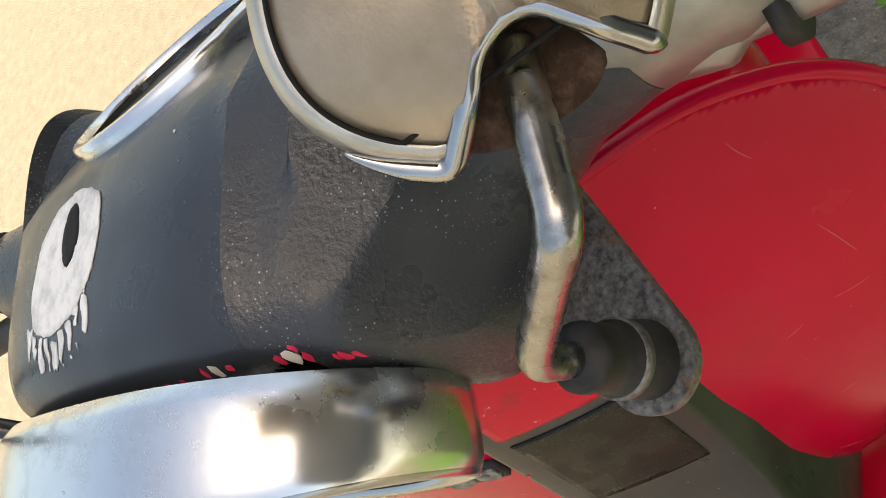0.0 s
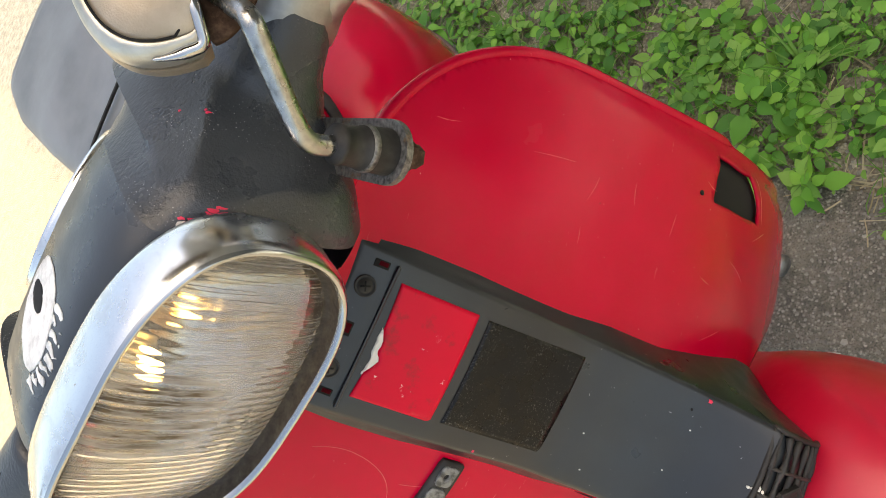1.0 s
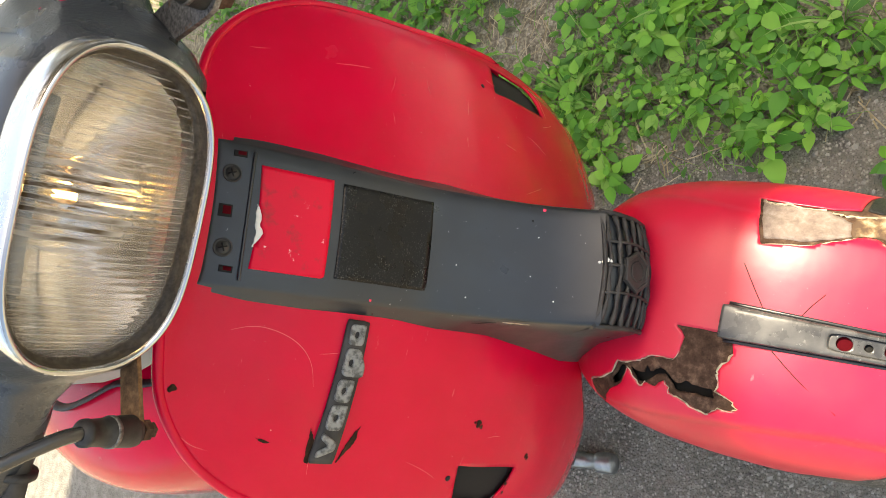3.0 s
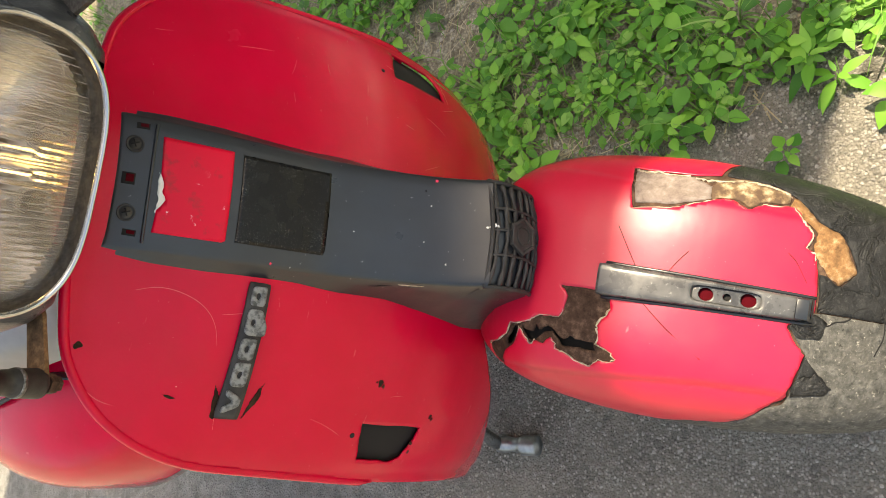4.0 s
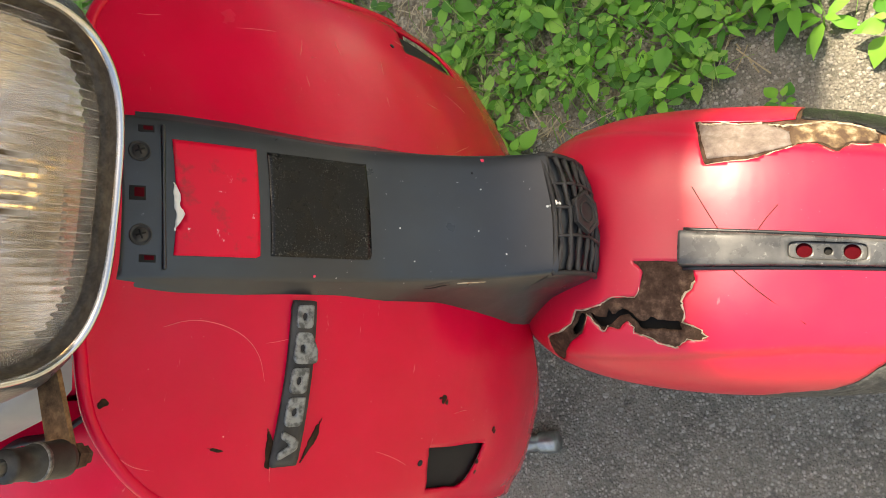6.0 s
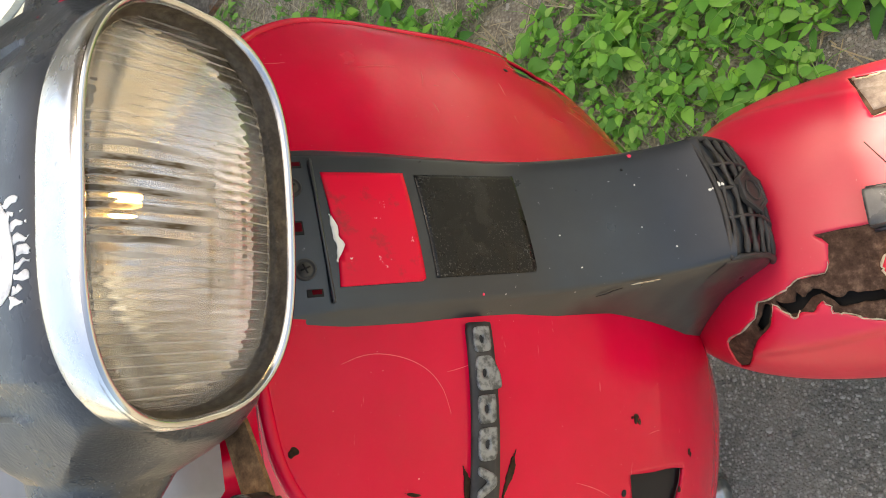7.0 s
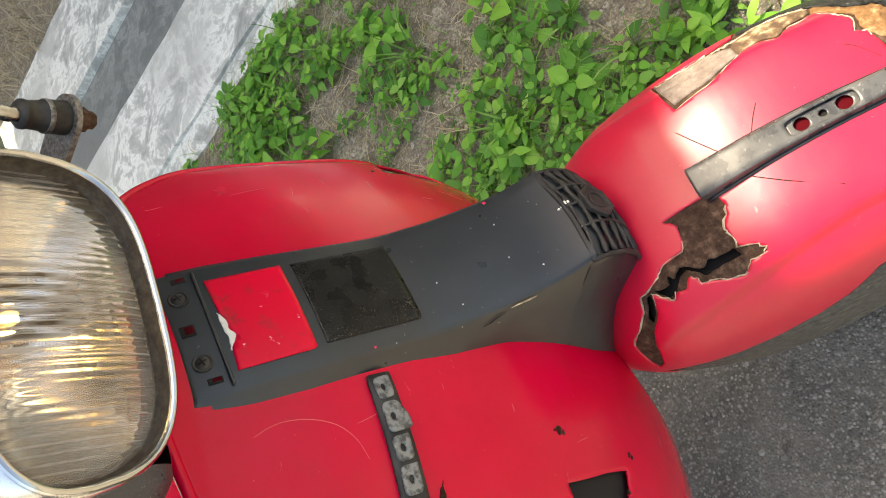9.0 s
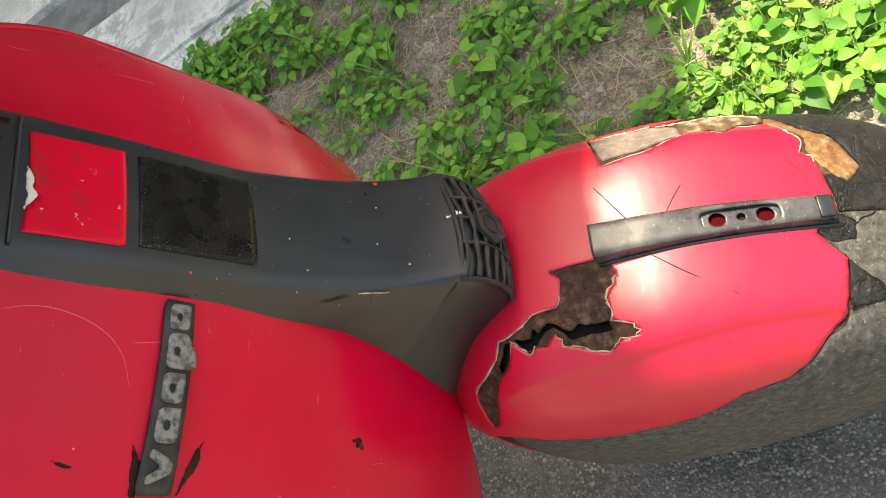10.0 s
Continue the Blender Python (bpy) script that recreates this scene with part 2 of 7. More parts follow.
SHELL.color(SHELL.ramp(SHELL.noise(50, 6), (0.3, (0.30, 0.245, 0.175)), (0.7, (0.44, 0.37, 0.285))))
SHELL.bump(SHELL.math("ADD", SHELL.noise(1500, 2, 0.5), SHELL.voronoi(1100)), 0.3, 0.0003)
SHELL = SHELL.m
RIM_ALLOY = Mat("grained_silver_rim", (0.6, 0.58, 0.52), 0.35, 0.8)
RIM_ALLOY.color(RIM_ALLOY.ramp(RIM_ALLOY.noise(60, 6), (0.3, (0.42, 0.4, 0.34)), (0.7, (0.66, 0.64, 0.58)))).bump(RIM_ALLOY.noise(1200, 3), 0.3, 0.0005)
RIM_ALLOY = RIM_ALLOY.m
SILVER_GLASS = Mat("mirror_glass", (0.9, 0.9, 0.9), 0.02, 1.0).m
REFLECTOR = Mat("tarnished_lamp_reflector", (0.75, 0.76, 0.78), 0.15, 0.95)
silver = REFLECTOR.ramp(REFLECTOR.noise(22, 6, 0.6), (0.34, (0.30, 0.265, 0.22)), (0.5, (0.54, 0.525, 0.50)), (0.7, (0.66, 0.67, 0.68)))
# amber round the bulb: its glow painted into the tarnished reflector's colour
glow_zone = [REFLECTOR.math("POWER", REFLECTOR.math("MULTIPLY", REFLECTOR.math("SUBTRACT", REFLECTOR.axis(k), c), 1 / r), 2.0) for k, c, r in ((0, 0.004, 0.032), (2, 1.044, 0.030))]
glow_zone = REFLECTOR.math("ADD", REFLECTOR.math("ADD", *glow_zone), REFLECTOR.math("MULTIPLY", REFLECTOR.noise(50, 4), 0.5))
REFLECTOR.color(REFLECTOR.mix(REFLECTOR.ramp(glow_zone, (0.45, 0.85), (1.35, 0.0)), silver, (0.34, 0.19, 0.07))).rough(REFLECTOR.ramp(REFLECTOR.noise(60, 4), (0.3, 0.08), (0.7, 0.2)))
REFLECTOR = REFLECTOR.m
GLASS = Mat("fluted_lamp_glass", (0.95, 0.92, 0.84), 0.04)
GLASS.p.inputs["Transmission Weight"].default_value = 1.0
GLASS.p.inputs["IOR"].default_value = 1.4
# brown lines near the bulb paint its dark reflection into the glass
refl_line = GLASS.math("MULTIPLY", GLASS.math("ADD", GLASS.axis(0), GLASS.math("MULTIPLY", GLASS.noise(22, 3, 0.5), 0.006)), 1 / 0.0062)
refl_line = GLASS.math("ABSOLUTE", GLASS.math("SUBTRACT", GLASS.math("FRACT", refl_line), 0.5))
near = GLASS.math("MULTIPLY", GLASS.math("SUBTRACT", GLASS.axis(0), 0.003), 1 / 0.030)
near = GLASS.math("ADD", GLASS.math("POWER", near, 2.0), GLASS.math("POWER", GLASS.math("MULTIPLY", GLASS.math("SUBTRACT", GLASS.axis(2), 1.052), 1 / 0.040), 2.0))
near = GLASS.ramp(near, (0.35, 1.0), (1.1, 0.0))
refl_line = GLASS.math("MULTIPLY", GLASS.math("MULTIPLY", GLASS.ramp(refl_line, (0.20, 0.0), (0.34, 1.0)), GLASS.ramp(GLASS.noise(60, 5, 0.7, stretch=(1, 1, 0.2)), (0.34, 0.4), (0.5, 1.0))), near)
fine = GLASS.math("ABSOLUTE", GLASS.math("SUBTRACT", GLASS.math("FRACT", GLASS.math("MULTIPLY", GLASS.axis(0), 1 / 0.0043)), 0.5))
fine = GLASS.math("MULTIPLY", GLASS.ramp(fine, (0.40, 0.0), (0.48, 0.85)), GLASS.ramp(GLASS.noise(34, 5, 0.7, stretch=(1, 1, 0.35)), (0.42, 0.0), (0.6, 1.0)))
grime = GLASS.ramp(GLASS.noise(110, 6, 0.75), (0.60, 0.0), (0.72, 0.55))
groove = GLASS.math("MAXIMUM", refl_line, GLASS.math("MAXIMUM", fine, grime))
GLASS.color(GLASS.mix(groove, (0.965, 0.955, 0.935), (0.07, 0.048, 0.028)))
GLASS.put(GLASS.p.inputs["Transmission Weight"], GLASS.math("SUBTRACT", GLASS.ramp(GLASS.noise(25, 5, 0.6), (0.35, 1.0), (0.7, 0.88)), GLASS.math("MULTIPLY", groove, 0.7)))
GLASS.rough(GLASS.ramp(GLASS.noise(80, 6), (0.45, 0.0), (0.85, 0.12)))
GLASS = GLASS.m
BULB = Mat("lit_bulb", (1, 0.7, 0.3), 0.3)
BULB.p.inputs["Emission Color"].default_value = (1.0, 0.62, 0.2, 1)
BULB.p.inputs["Emission Strength"].default_value = 11.0
BULB = BULB.m
GASKET = Mat("perished_grey_black_gasket", (0.05, 0.05, 0.045), 0.75)
GASKET.color(GASKET.ramp(GASKET.noise(160, 7, 0.75), (0.40, (0.010, 0.010, 0.010)), (0.66, (0.045, 0.044, 0.040)), (0.78, (0.22, 0.2, 0.17)))).bump(GASKET.noise(200, 6), 0.7, 0.0015)
GASKET = GASKET.m
RED_STICKER = Mat("red_reflective_sticker", (0.7, 0.002, 0.02), 0.28, Specular_IOR_Level=0.2)
RED_STICKER.color(RED_STICKER.mix(RED_STICKER.ramp(RED_STICKER.noise(75, 6, 0.7), (0.655, 0.0), (0.685, 1.0)), RED_STICKER.mix(RED_STICKER.ramp(RED_STICKER.noise(60, 6, 0.7), (0.56, 0.0), (0.7, 0.75)), (0.66, 0.002, 0.030), (0.30, 0.03, 0.03)), (0.75, 0.62, 0.58)))
RED_STICKER = RED_STICKER.m
BLACK_STICKER = Mat("scratched_black_sticker", (0.012, 0.012, 0.012), 0.4)
BLACK_STICKER.p.inputs["Specular IOR Level"].default_value = 0.22
BLACK_STICKER.color(BLACK_STICKER.mix(BLACK_STICKER.ramp(BLACK_STICKER.math("MULTIPLY", BLACK_STICKER.noise(900, 3, 0.6), BLACK_STICKER.math("MULTIPLY_ADD", BLACK_STICKER.noise(35, 4), 0.6, 0.7)), (0.60, 0.0), (0.74, 0.35)), (0.005, 0.005, 0.005), (0.22, 0.22, 0.20))).rough(BLACK_STICKER.ramp(BLACK_STICKER.noise(60, 6), (0.35, 0.15), (0.65, 0.45)))
BLACK_STICKER = BLACK_STICKER.m
GREY_LETTER = Mat("chipped_grey_badge_relief", (0.3, 0.32, 0.32), 0.45, 0.3)
GREY_LETTER.color(GREY_LETTER.ramp(GREY_LETTER.noise(220, 5), (0.38, (0.05, 0.055, 0.055)), (0.56, (0.19, 0.2, 0.2)))).bump(GREY_LETTER.noise(300, 4), 0.3, 0.0006)
GREY_LETTER = GREY_LETTER.m
WHITE_FILM = Mat("scuffed_white_film", (0.75, 0.75, 0.74), 0.5)
WHITE_FILM.color(WHITE_FILM.ramp(WHITE_FILM.noise(120, 6, 0.7), (0.3, (0.5, 0.5, 0.5)), (0.55, (0.8, 0.8, 0.79))))
WHITE_FILM = WHITE_FILM.m
# flat black, mostly standing in for shade inside openings and recesses
DARK = Mat("flat_black", (0.004, 0.004, 0.004), 0.9).m
SCRATCH = Mat("scratched_red_paint", (0.66, 0.09, 0.11), 0.5).m
PINK = Mat("exposed_red_chip", (0.75, 0.03, 0.09), 0.5).m
WHITE_CHIP = Mat("exposed_white_primer_chip", (0.72, 0.7, 0.64), 0.6).m
SEAT = Mat("dusty_black_seat_vinyl", (0.06, 0.065, 0.07), 0.5)
SEAT.color(SEAT.ramp(SEAT.noise(9, 6), (0.3, (0.13, 0.14, 0.15)), (0.7, (0.22, 0.235, 0.25)))).bump(SEAT.noise(900, 3), 0.15, 0.0004)
SEAT = SEAT.m
PALE_PLASTIC = Mat("pale_grey_green_plastic", (0.55, 0.6, 0.57), 0.4)
PALE_PLASTIC.color(PALE_PLASTIC.ramp(PALE_PLASTIC.noise(14, 6), (0.3, (0.45, 0.5, 0.48)), (0.7, (0.64, 0.68, 0.66))))
PALE_PLASTIC = PALE_PLASTIC.m


def asphalt():
    m = Mat("worn_asphalt", rough=0.9)
    v = m.voronoi(210, out="Color")
    stone = m.ramp(v, (0.1, (0.09, 0.083, 0.07)), (0.5, (0.24, 0.223, 0.187)), (0.85, (0.52, 0.485, 0.42)))
    edge = m.ramp(m.voronoi(210), (0.25, 1.0), (0.7, 0.0))
    c = m.mix(edge, (0.12, 0.111, 0.092), stone)
    c = m.mix(m.ramp(m.noise(55, 6, 0.7), (0.42, 0.0), (0.66, 0.55)), c, (0.25, 0.232, 0.195))
    c = m.mix(m.ramp(m.noise(9, 7, 0.7), (0.4, 0.0), (0.65, 0.7)), c, (0.3, 0.275, 0.225))
    c = m.mix(m.ramp(m.noise(420, 4, 0.7), (0.53, 0.0), (0.64, 0.75)), c, (0.035, 0.033, 0.03))
    stain = m.ramp(m.noise(11, 4, 0.5, offset=(3, 3, 0)), (0.66, 0.0), (0.72, 0.75))
    c = m.mix(stain, c, (0.035, 0.033, 0.03))
    pale = m.ramp(m.noise(0.55, 3, 0.5, offset=(1.2, 0.4, 0)), (0.5, 0.0), (0.62, 0.75))
    c = m.mix(pale, c, (0.4, 0.36, 0.28))
    # paler cement grey over the part farther back
    back_pale = m.math("ADD", m.axis(1), m.math("MULTIPLY", m.noise(6, 6, 0.65), 0.9))
    c = m.mix(m.ramp(back_pale, (0.62, 0.0), (0.95, 0.7)), c, m.ramp(m.noise(30, 6, 0.7), (0.38, (0.15, 0.15, 0.14)), (0.6, (0.31, 0.305, 0.285))))
    # pale ground on the -x side, lightened in colour to bounce more light
    yard = m.math("ADD", m.math("MULTIPLY", m.axis(0), -1.0), m.math("MULTIPLY", m.noise(5, 5, 0.6), 0.4))
    c = m.mix(m.ramp(yard, (0.85, 0.0), (1.05, 0.85)), c, m.ramp(m.noise(24, 6, 0.7), (0.36, (0.31, 0.272, 0.205)), (0.62, (0.385, 0.34, 0.26))))
    m.color(c)
    m.bump(m.math("ADD", m.math("MULTIPLY", edge, 0.8), m.math("ADD", m.noise(420, 5, 0.7), m.math("MULTIPLY", m.noise(70, 5, 0.6), 1.2))), 1.0, 0.003)
    return m.m


ASPHALT = asphalt()


def soil():
    m = Mat("dry_grey_brown_soil", rough=0.95)
    n = m.noise(38, 8, 0.72)
    c = m.ramp(n, (0.34, (0.145, 0.122, 0.085)), (0.5, (0.375, 0.33, 0.238)), (0.66, (0.60, 0.55, 0.42)))
    c = m.mix(m.ramp(m.noise(9, 5), (0.45, 0.0), (0.65, 0.6)), c, (0.29, 0.25, 0.2))
    clod = m.voronoi(170)
    c = m.mix(m.ramp(clod, (0.2, 0.0), (0.8, 0.65)), c, (0.11, 0.09, 0.07))
    c = m.mix(m.ramp(m.voronoi(120, out="Color"), (0.82, 0.0), (0.9, 0.5)), c, (0.62, 0.57, 0.5))
    m.color(c).bump(m.math("SUBTRACT", m.math("ADD", n, m.math("MULTIPLY", m.noise(240, 5, 0.7), 0.6)), m.math("MULTIPLY", clod, 0.7)), 1.0, 0.006)
    return m.m


SOIL = soil()


def concrete(name, base, pale, dark):
    m = Mat(name, rough=0.85)
    n = m.noise(7, 9, 0.72, distort=0.4)
    c = m.ramp(n, (0.36, dark), (0.47, base), (0.52, pale), (0.60, base), (0.68, pale))
    c = m.mix(m.ramp(m.noise(2.2, 5, offset=(2, 0, 0)), (0.46, 0.0), (0.62, 0.85)), c, base)
    c = m.mix(m.ramp(m.noise(5, 5, 0.6, offset=(7, 3, 0)), (0.62, 0.0), (0.74, 0.6)), c, dark)
    m.color(c).bump(m.math("ADD", n, m.noise(90, 6, 0.7)), 0.35, 0.004)
    return m.m


CONCRETE = concrete("whitewashed_concrete", (0.475, 0.49, 0.45), (0.77, 0.79, 0.73), (0.29, 0.30, 0.275))
CEMENT = concrete("smooth_grey_cement", (0.165, 0.178, 0.168), (0.245, 0.26, 0.245), (0.115, 0.125, 0.118))


def leaf_mat(name, a, b, c):
    m = Mat(name, rough=0.5, Specular_IOR_Level=0.3)
    pick = m.random() if name == "broad_weed_leaf" else m.island()
    m.color(m.ramp(pick, (0.0, a), (0.5, b), (1.0, c)))
    m.p.inputs["Subsurface Weight"].default_value = 0.0
    tr = m.node("ShaderNodeBsdfTranslucent")
    m.put(tr.inputs[0], m.ramp(pick, (0.0, tuple(1.3 * v for v in a)), (1.0, tuple(1.3 * v for v in c))))
    mx = m.node("ShaderNodeMixShader", Fac=0.32)
    m.t.links.new(m.p.outputs[0], mx.inputs[1])
    m.t.links.new(tr.outputs[0], mx.inputs[2])
    m.t.links.new(mx.outputs[0], m.t.nodes["Material Output"].inputs[0])
    return m.m


LEAF = leaf_mat("broad_weed_leaf", (0.055, 0.195, 0.032), (0.145, 0.40, 0.05), (0.245, 0.50, 0.075))
COVER = leaf_mat("small_weed_leaf", (0.055, 0.175, 0.035), (0.145, 0.365, 0.06), (0.27, 0.48, 0.105))
GRASS = leaf_mat("grass_blade", (0.08, 0.2, 0.03), (0.15, 0.32, 0.06), (0.26, 0.42, 0.12))
STRAW = leaf_mat("dry_straw", (0.3, 0.24, 0.14), (0.42, 0.35, 0.22), (0.5, 0.44, 0.32))
STONE = Mat("loose_gravel_stone", rough=0.85)
STONE.color(STONE.ramp(STONE.island(), (0.0, (0.16, 0.15, 0.13)), (0.6, (0.28, 0.262, 0.23)), (1.0, (0.40, 0.378, 0.335))))
STONE = STONE.m
# surfaces of the unseen wall and overhead sheet added for shade
WALL = concrete("shade_wall_grey", (0.2, 0.19, 0.17), (0.3, 0.29, 0.26), (0.11, 0.105, 0.095))
SHADE_SHEET = rust_mat("shade_sheet_metal", (0.04, 0.035, 0.03), (0.08, 0.07, 0.06), (0.14, 0.12, 0.1))


# ---- geometry helpers ----
def mesh_object(name, verts, faces, material, parent=None, label="", smooth=True, matrix=None):
    me = bpy.data.meshes.new(name)
    me.from_pydata([tuple(v) for v in verts], [], [tuple(f) for f in faces])
    me.materials.append(material)
    if smooth:
        me.shade_smooth()
    me.update()
    ob = new(name, me)
    ob.parent = parent
    if matrix is not None:
        ob.matrix_basis = matrix
    if label:
        tagged(ob, label)
    return ob


def part(name, bm, material, parent, label="", matrix=None, smooth=True):
    me = bpy.data.meshes.new(name)
    bm.to_mesh(me)
    bm.free()
    me.materials.append(material)
    if smooth:
        me.shade_smooth()
    ob = new(name, me)
    ob.parent = parent
    if matrix is not None:
        ob.matrix_basis = matrix
    if label:
        tagged(ob, label)
    return ob


def sharp(ob, degrees=35):
    """Keep hard edges hard on a smooth-shaded mesh."""
    ob.data.set_sharp_from_angle(angle=radians(degrees))
    return ob


def rounded_box(size, bevel=0.002, segments=2):
    bm = bmesh.new()
    bmesh.ops.create_cube(bm, size=1.0, matrix=Matrix.Diagonal((*size, 1)))
    if bevel:
        bmesh.ops.bevel(bm, geom=bm.edges[:], offset=bevel, segments=segments, affect="EDGES", profile=0.5)
    return bm


def lathe(profile, steps=32, matrix=None):
    """A surface turned about z from (radius, height) pairs."""
    verts, faces = [], []
    for r, h in profile:
        for k in range(steps):
            a = 2 * math.pi * k / steps
            verts.append(Vector((r * math.cos(a), r * math.sin(a), h)))
    for i in range(len(profile) - 1):
        for k in range(steps):
            j = (k + 1) % steps
            faces.append((i * steps + k, i * steps + j, (i + 1) * steps + j, (i + 1) * steps + k))
    faces.append(tuple(range(steps))[::-1])
    faces.append(tuple((len(profile) - 1) * steps + k for k in range(steps)))
    if matrix is not None:
        verts = [matrix @ v for v in verts]
    return verts, faces


def spline(points, n):
    """n + 1 points along a Catmull-Rom curve."""
    p = [Vector(q) for q in points]
    p = [2 * p[0] - p[1]] + p + [2 * p[-1] - p[-2]]
    out = []
    spans = len(p) - 3
    for k in range(n + 1):
        s = min(k / n * spans, spans - 1e-6)
        i, u = int(s), s - int(s)
        a, b, c, d = p[i : i + 4]
        out.append(0.5 * ((2 * b) + (c - a) * u + (2 * a - 5 * b + 4 * c - d) * u * u + (3 * b - a - 3 * c + d) * u ** 3))
    return out


def tube(path, radius, sides=12, closed=False, flat=1.0):
    """A tube along points; radius a number or one for each point."""
    path = [Vector(p) for p in path]
    n = len(path)
    rad = radius if isinstance(radius, (list, tuple)) else [radius] * n
    verts, faces, up = [], [], None
    for i, p in enumerate(path):
        a = path[(i - 1) % n] if closed or i else p
        b = path[(i + 1) % n] if closed or i < n - 1 else p
        d = (b - a).normalized()
        if up is None:
            up = d.orthogonal().normalized()
        up = (up - d * up.dot(d)).normalized()
        side = d.cross(up)
        for k in range(sides):
            w = 2 * math.pi * k / sides
            verts.append(p + rad[i] * (math.cos(w) * up * flat + math.sin(w) * side))
    for i in range(n if closed else n - 1):
        j = (i + 1) % n
        for k in range(sides):
            m = (k + 1) % sides
            faces.append((i * sides + k, i * sides + m, j * sides + m, j * sides + k))
    if not closed:
        faces.append(tuple(range(sides))[::-1])
        faces.append(tuple((n - 1) * sides + k for k in range(sides)))
    return verts, faces


def inside(poly, pts):
    """Which of the points lie within a closed polygon."""
    x, y = pts[:, 0], pts[:, 1]
    hit = np.zeros(len(pts), bool)
    for (x0, y0), (x1, y1) in zip(poly, np.roll(poly, -1, 0)):
        if y0 == y1:
            continue
        cross = (y0 > y) != (y1 > y)
        hit ^= cross & (x < (x1 - x0) * (y - y0) / (y1 - y0) + x0)
    return hit


def nearest_on(poly, p):
    a, b = poly, np.roll(poly, -1, 0)
    d = b - a
    k = np.clip(((p - a) * d).sum(1) / np.maximum((d * d).sum(1), 1e-18), 0, 1)
    q = a + k[:, None] * d
    i = ((q - p) ** 2).sum(1).argmin()
    return q[i]


def sheet(outline, holes, step, fn, thick=0.002, lift=0.0):
    """A thin shell: a fine grid over the flat outline less the holes, its rim drawn onto the curves, laid onto the surface fn(u, v)."""
    outline = np.array(outline, float)
    holes = [np.array(h, float) for h in holes]
    lo, hi = outline.min(0) - step, outline.max(0) + step
    nu, nv = [int(math.ceil(k)) + 1 for k in (hi - lo) / step]
    u, v = np.meshgrid(lo[0] + step * np.arange(nu), lo[1] + step * np.arange(nv), indexing="ij")
    grid = np.stack([u, v], -1)
    mid = (grid[:-1, :-1] + grid[1:, 1:]) / 2
    keep = inside(outline, mid.reshape(-1, 2))
    for h in holes:
        keep &= ~inside(h, mid.reshape(-1, 2))
    keep = keep.reshape(nu - 1, nv - 1)
    count = np.zeros((nu, nv), int)
    for du in (0, 1):
        for dv in (0, 1):
            count[du : nu - 1 + du, dv : nv - 1 + dv] += keep
    index = -np.ones((nu, nv), int)
    used = np.argwhere(count > 0)
    index[tuple(used.T)] = np.arange(len(used))
    flat = grid[tuple(used.T)].copy()
    loops = [outline] + holes
    for n, (i, j) in enumerate(used):
        if count[i, j] < 4:
            best = min((nearest_on(l, flat[n]) for l in loops), key=lambda q: ((q - flat[n]) ** 2).sum())
            if ((best - flat[n]) ** 2).sum() < (1.5 * step) ** 2:
                flat[n] = best
    quads = [(index[i, j], index[i + 1, j], index[i + 1, j + 1], index[i, j + 1]) for i, j in np.argwhere(keep)]
    e = 1e-4
    pos = fn(flat[:, 0], flat[:, 1])
    nrm = np.cross(fn(flat[:, 0] + e, flat[:, 1]) - fn(flat[:, 0] - e, flat[:, 1]), fn(flat[:, 0], flat[:, 1] + e) - fn(flat[:, 0], flat[:, 1] - e))
    nrm /= np.maximum(np.linalg.norm(nrm, axis=1, keepdims=True), 1e-12)
    front, back = pos + nrm * lift, pos + nrm * (lift - thick)
    n = len(pos)
    edges = {}
    for q in quads:
        for a, b in zip(q, q[1:] + q[:1]):
            edges[(a, b)] = edges.get((a, b), 0) + 1
    rim = [(b, a, a + n, b + n) for a, b in edges if (b, a) not in edges]
    faces = quads + [tuple(k + n for k in q[::-1]) for q in quads] + rim
    return np.concatenate([front, back]), faces


def ragged(points, amount, n=8, seed=1):
    """A closed outline with uneven, torn edges."""
    rng = random.Random(seed)
    out = []
    for (x0, y0), (x1, y1) in zip(points, points[1:] + points[:1]):
        for k in range(n):
            u = k / n
            out.append((x0 + (x1 - x0) * u + rng.uniform(-amount, amount), y0 + (y1 - y0) * u + rng.uniform(-amount, amount)))
    return out


def round_path(points, r=0.3, n=6):
    """A closed outline with its corners rounded."""
    out = []
    p = [Vector(q) for q in points]
    for i, b in enumerate(p):
        a, c = p[i - 1], p[(i + 1) % len(p)]
        s, e = b + (a - b) * r, b + (c - b) * r
        for k in range(n + 1):
            u = k / n
            q = s * (1 - u) ** 2 + 2 * b * u * (1 - u) + e * u * u
            out.append((q.x, q.y))
    return out


# ---- ground ----
def build_ground():
    xs = np.concatenate([[-80, -30, -12, -6], np.arange(-3, 5.01, 0.25), [7, 12, 30, 80]])
    ys = np.concatenate([[-80, -30, -12, -5], np.arange(-2, 5.01, 0.25), [8, 12, 30, 80]])
    verts = [(x, y, 0.0) for x in xs for y in ys]
    n = len(ys)
    faces = [(i * n + j, (i + 1) * n + j, (i + 1) * n + j + 1, i * n + j + 1) for i in range(len(xs) - 1) for j in range(n - 1)]
    g = mesh_object("ground", verts, faces, ASPHALT)
    tagged(g, "worn grey asphalt with pale stone chips and stains", "ground", kind="structure")


build_ground()


def soil_edge(y):
    """The x at which the weedy soil begins beside the asphalt."""
    return float(np.interp(y, [-3, -0.94, -0.58, -0.45, -0.33, -0.21, -0.05, 0.19, 0.38, 0.77, 4], [0.55, 0.47, 0.415, 0.436, 0.48, 0.434, 0.33, 0.295, 0.296, 0.285, 0.28]))


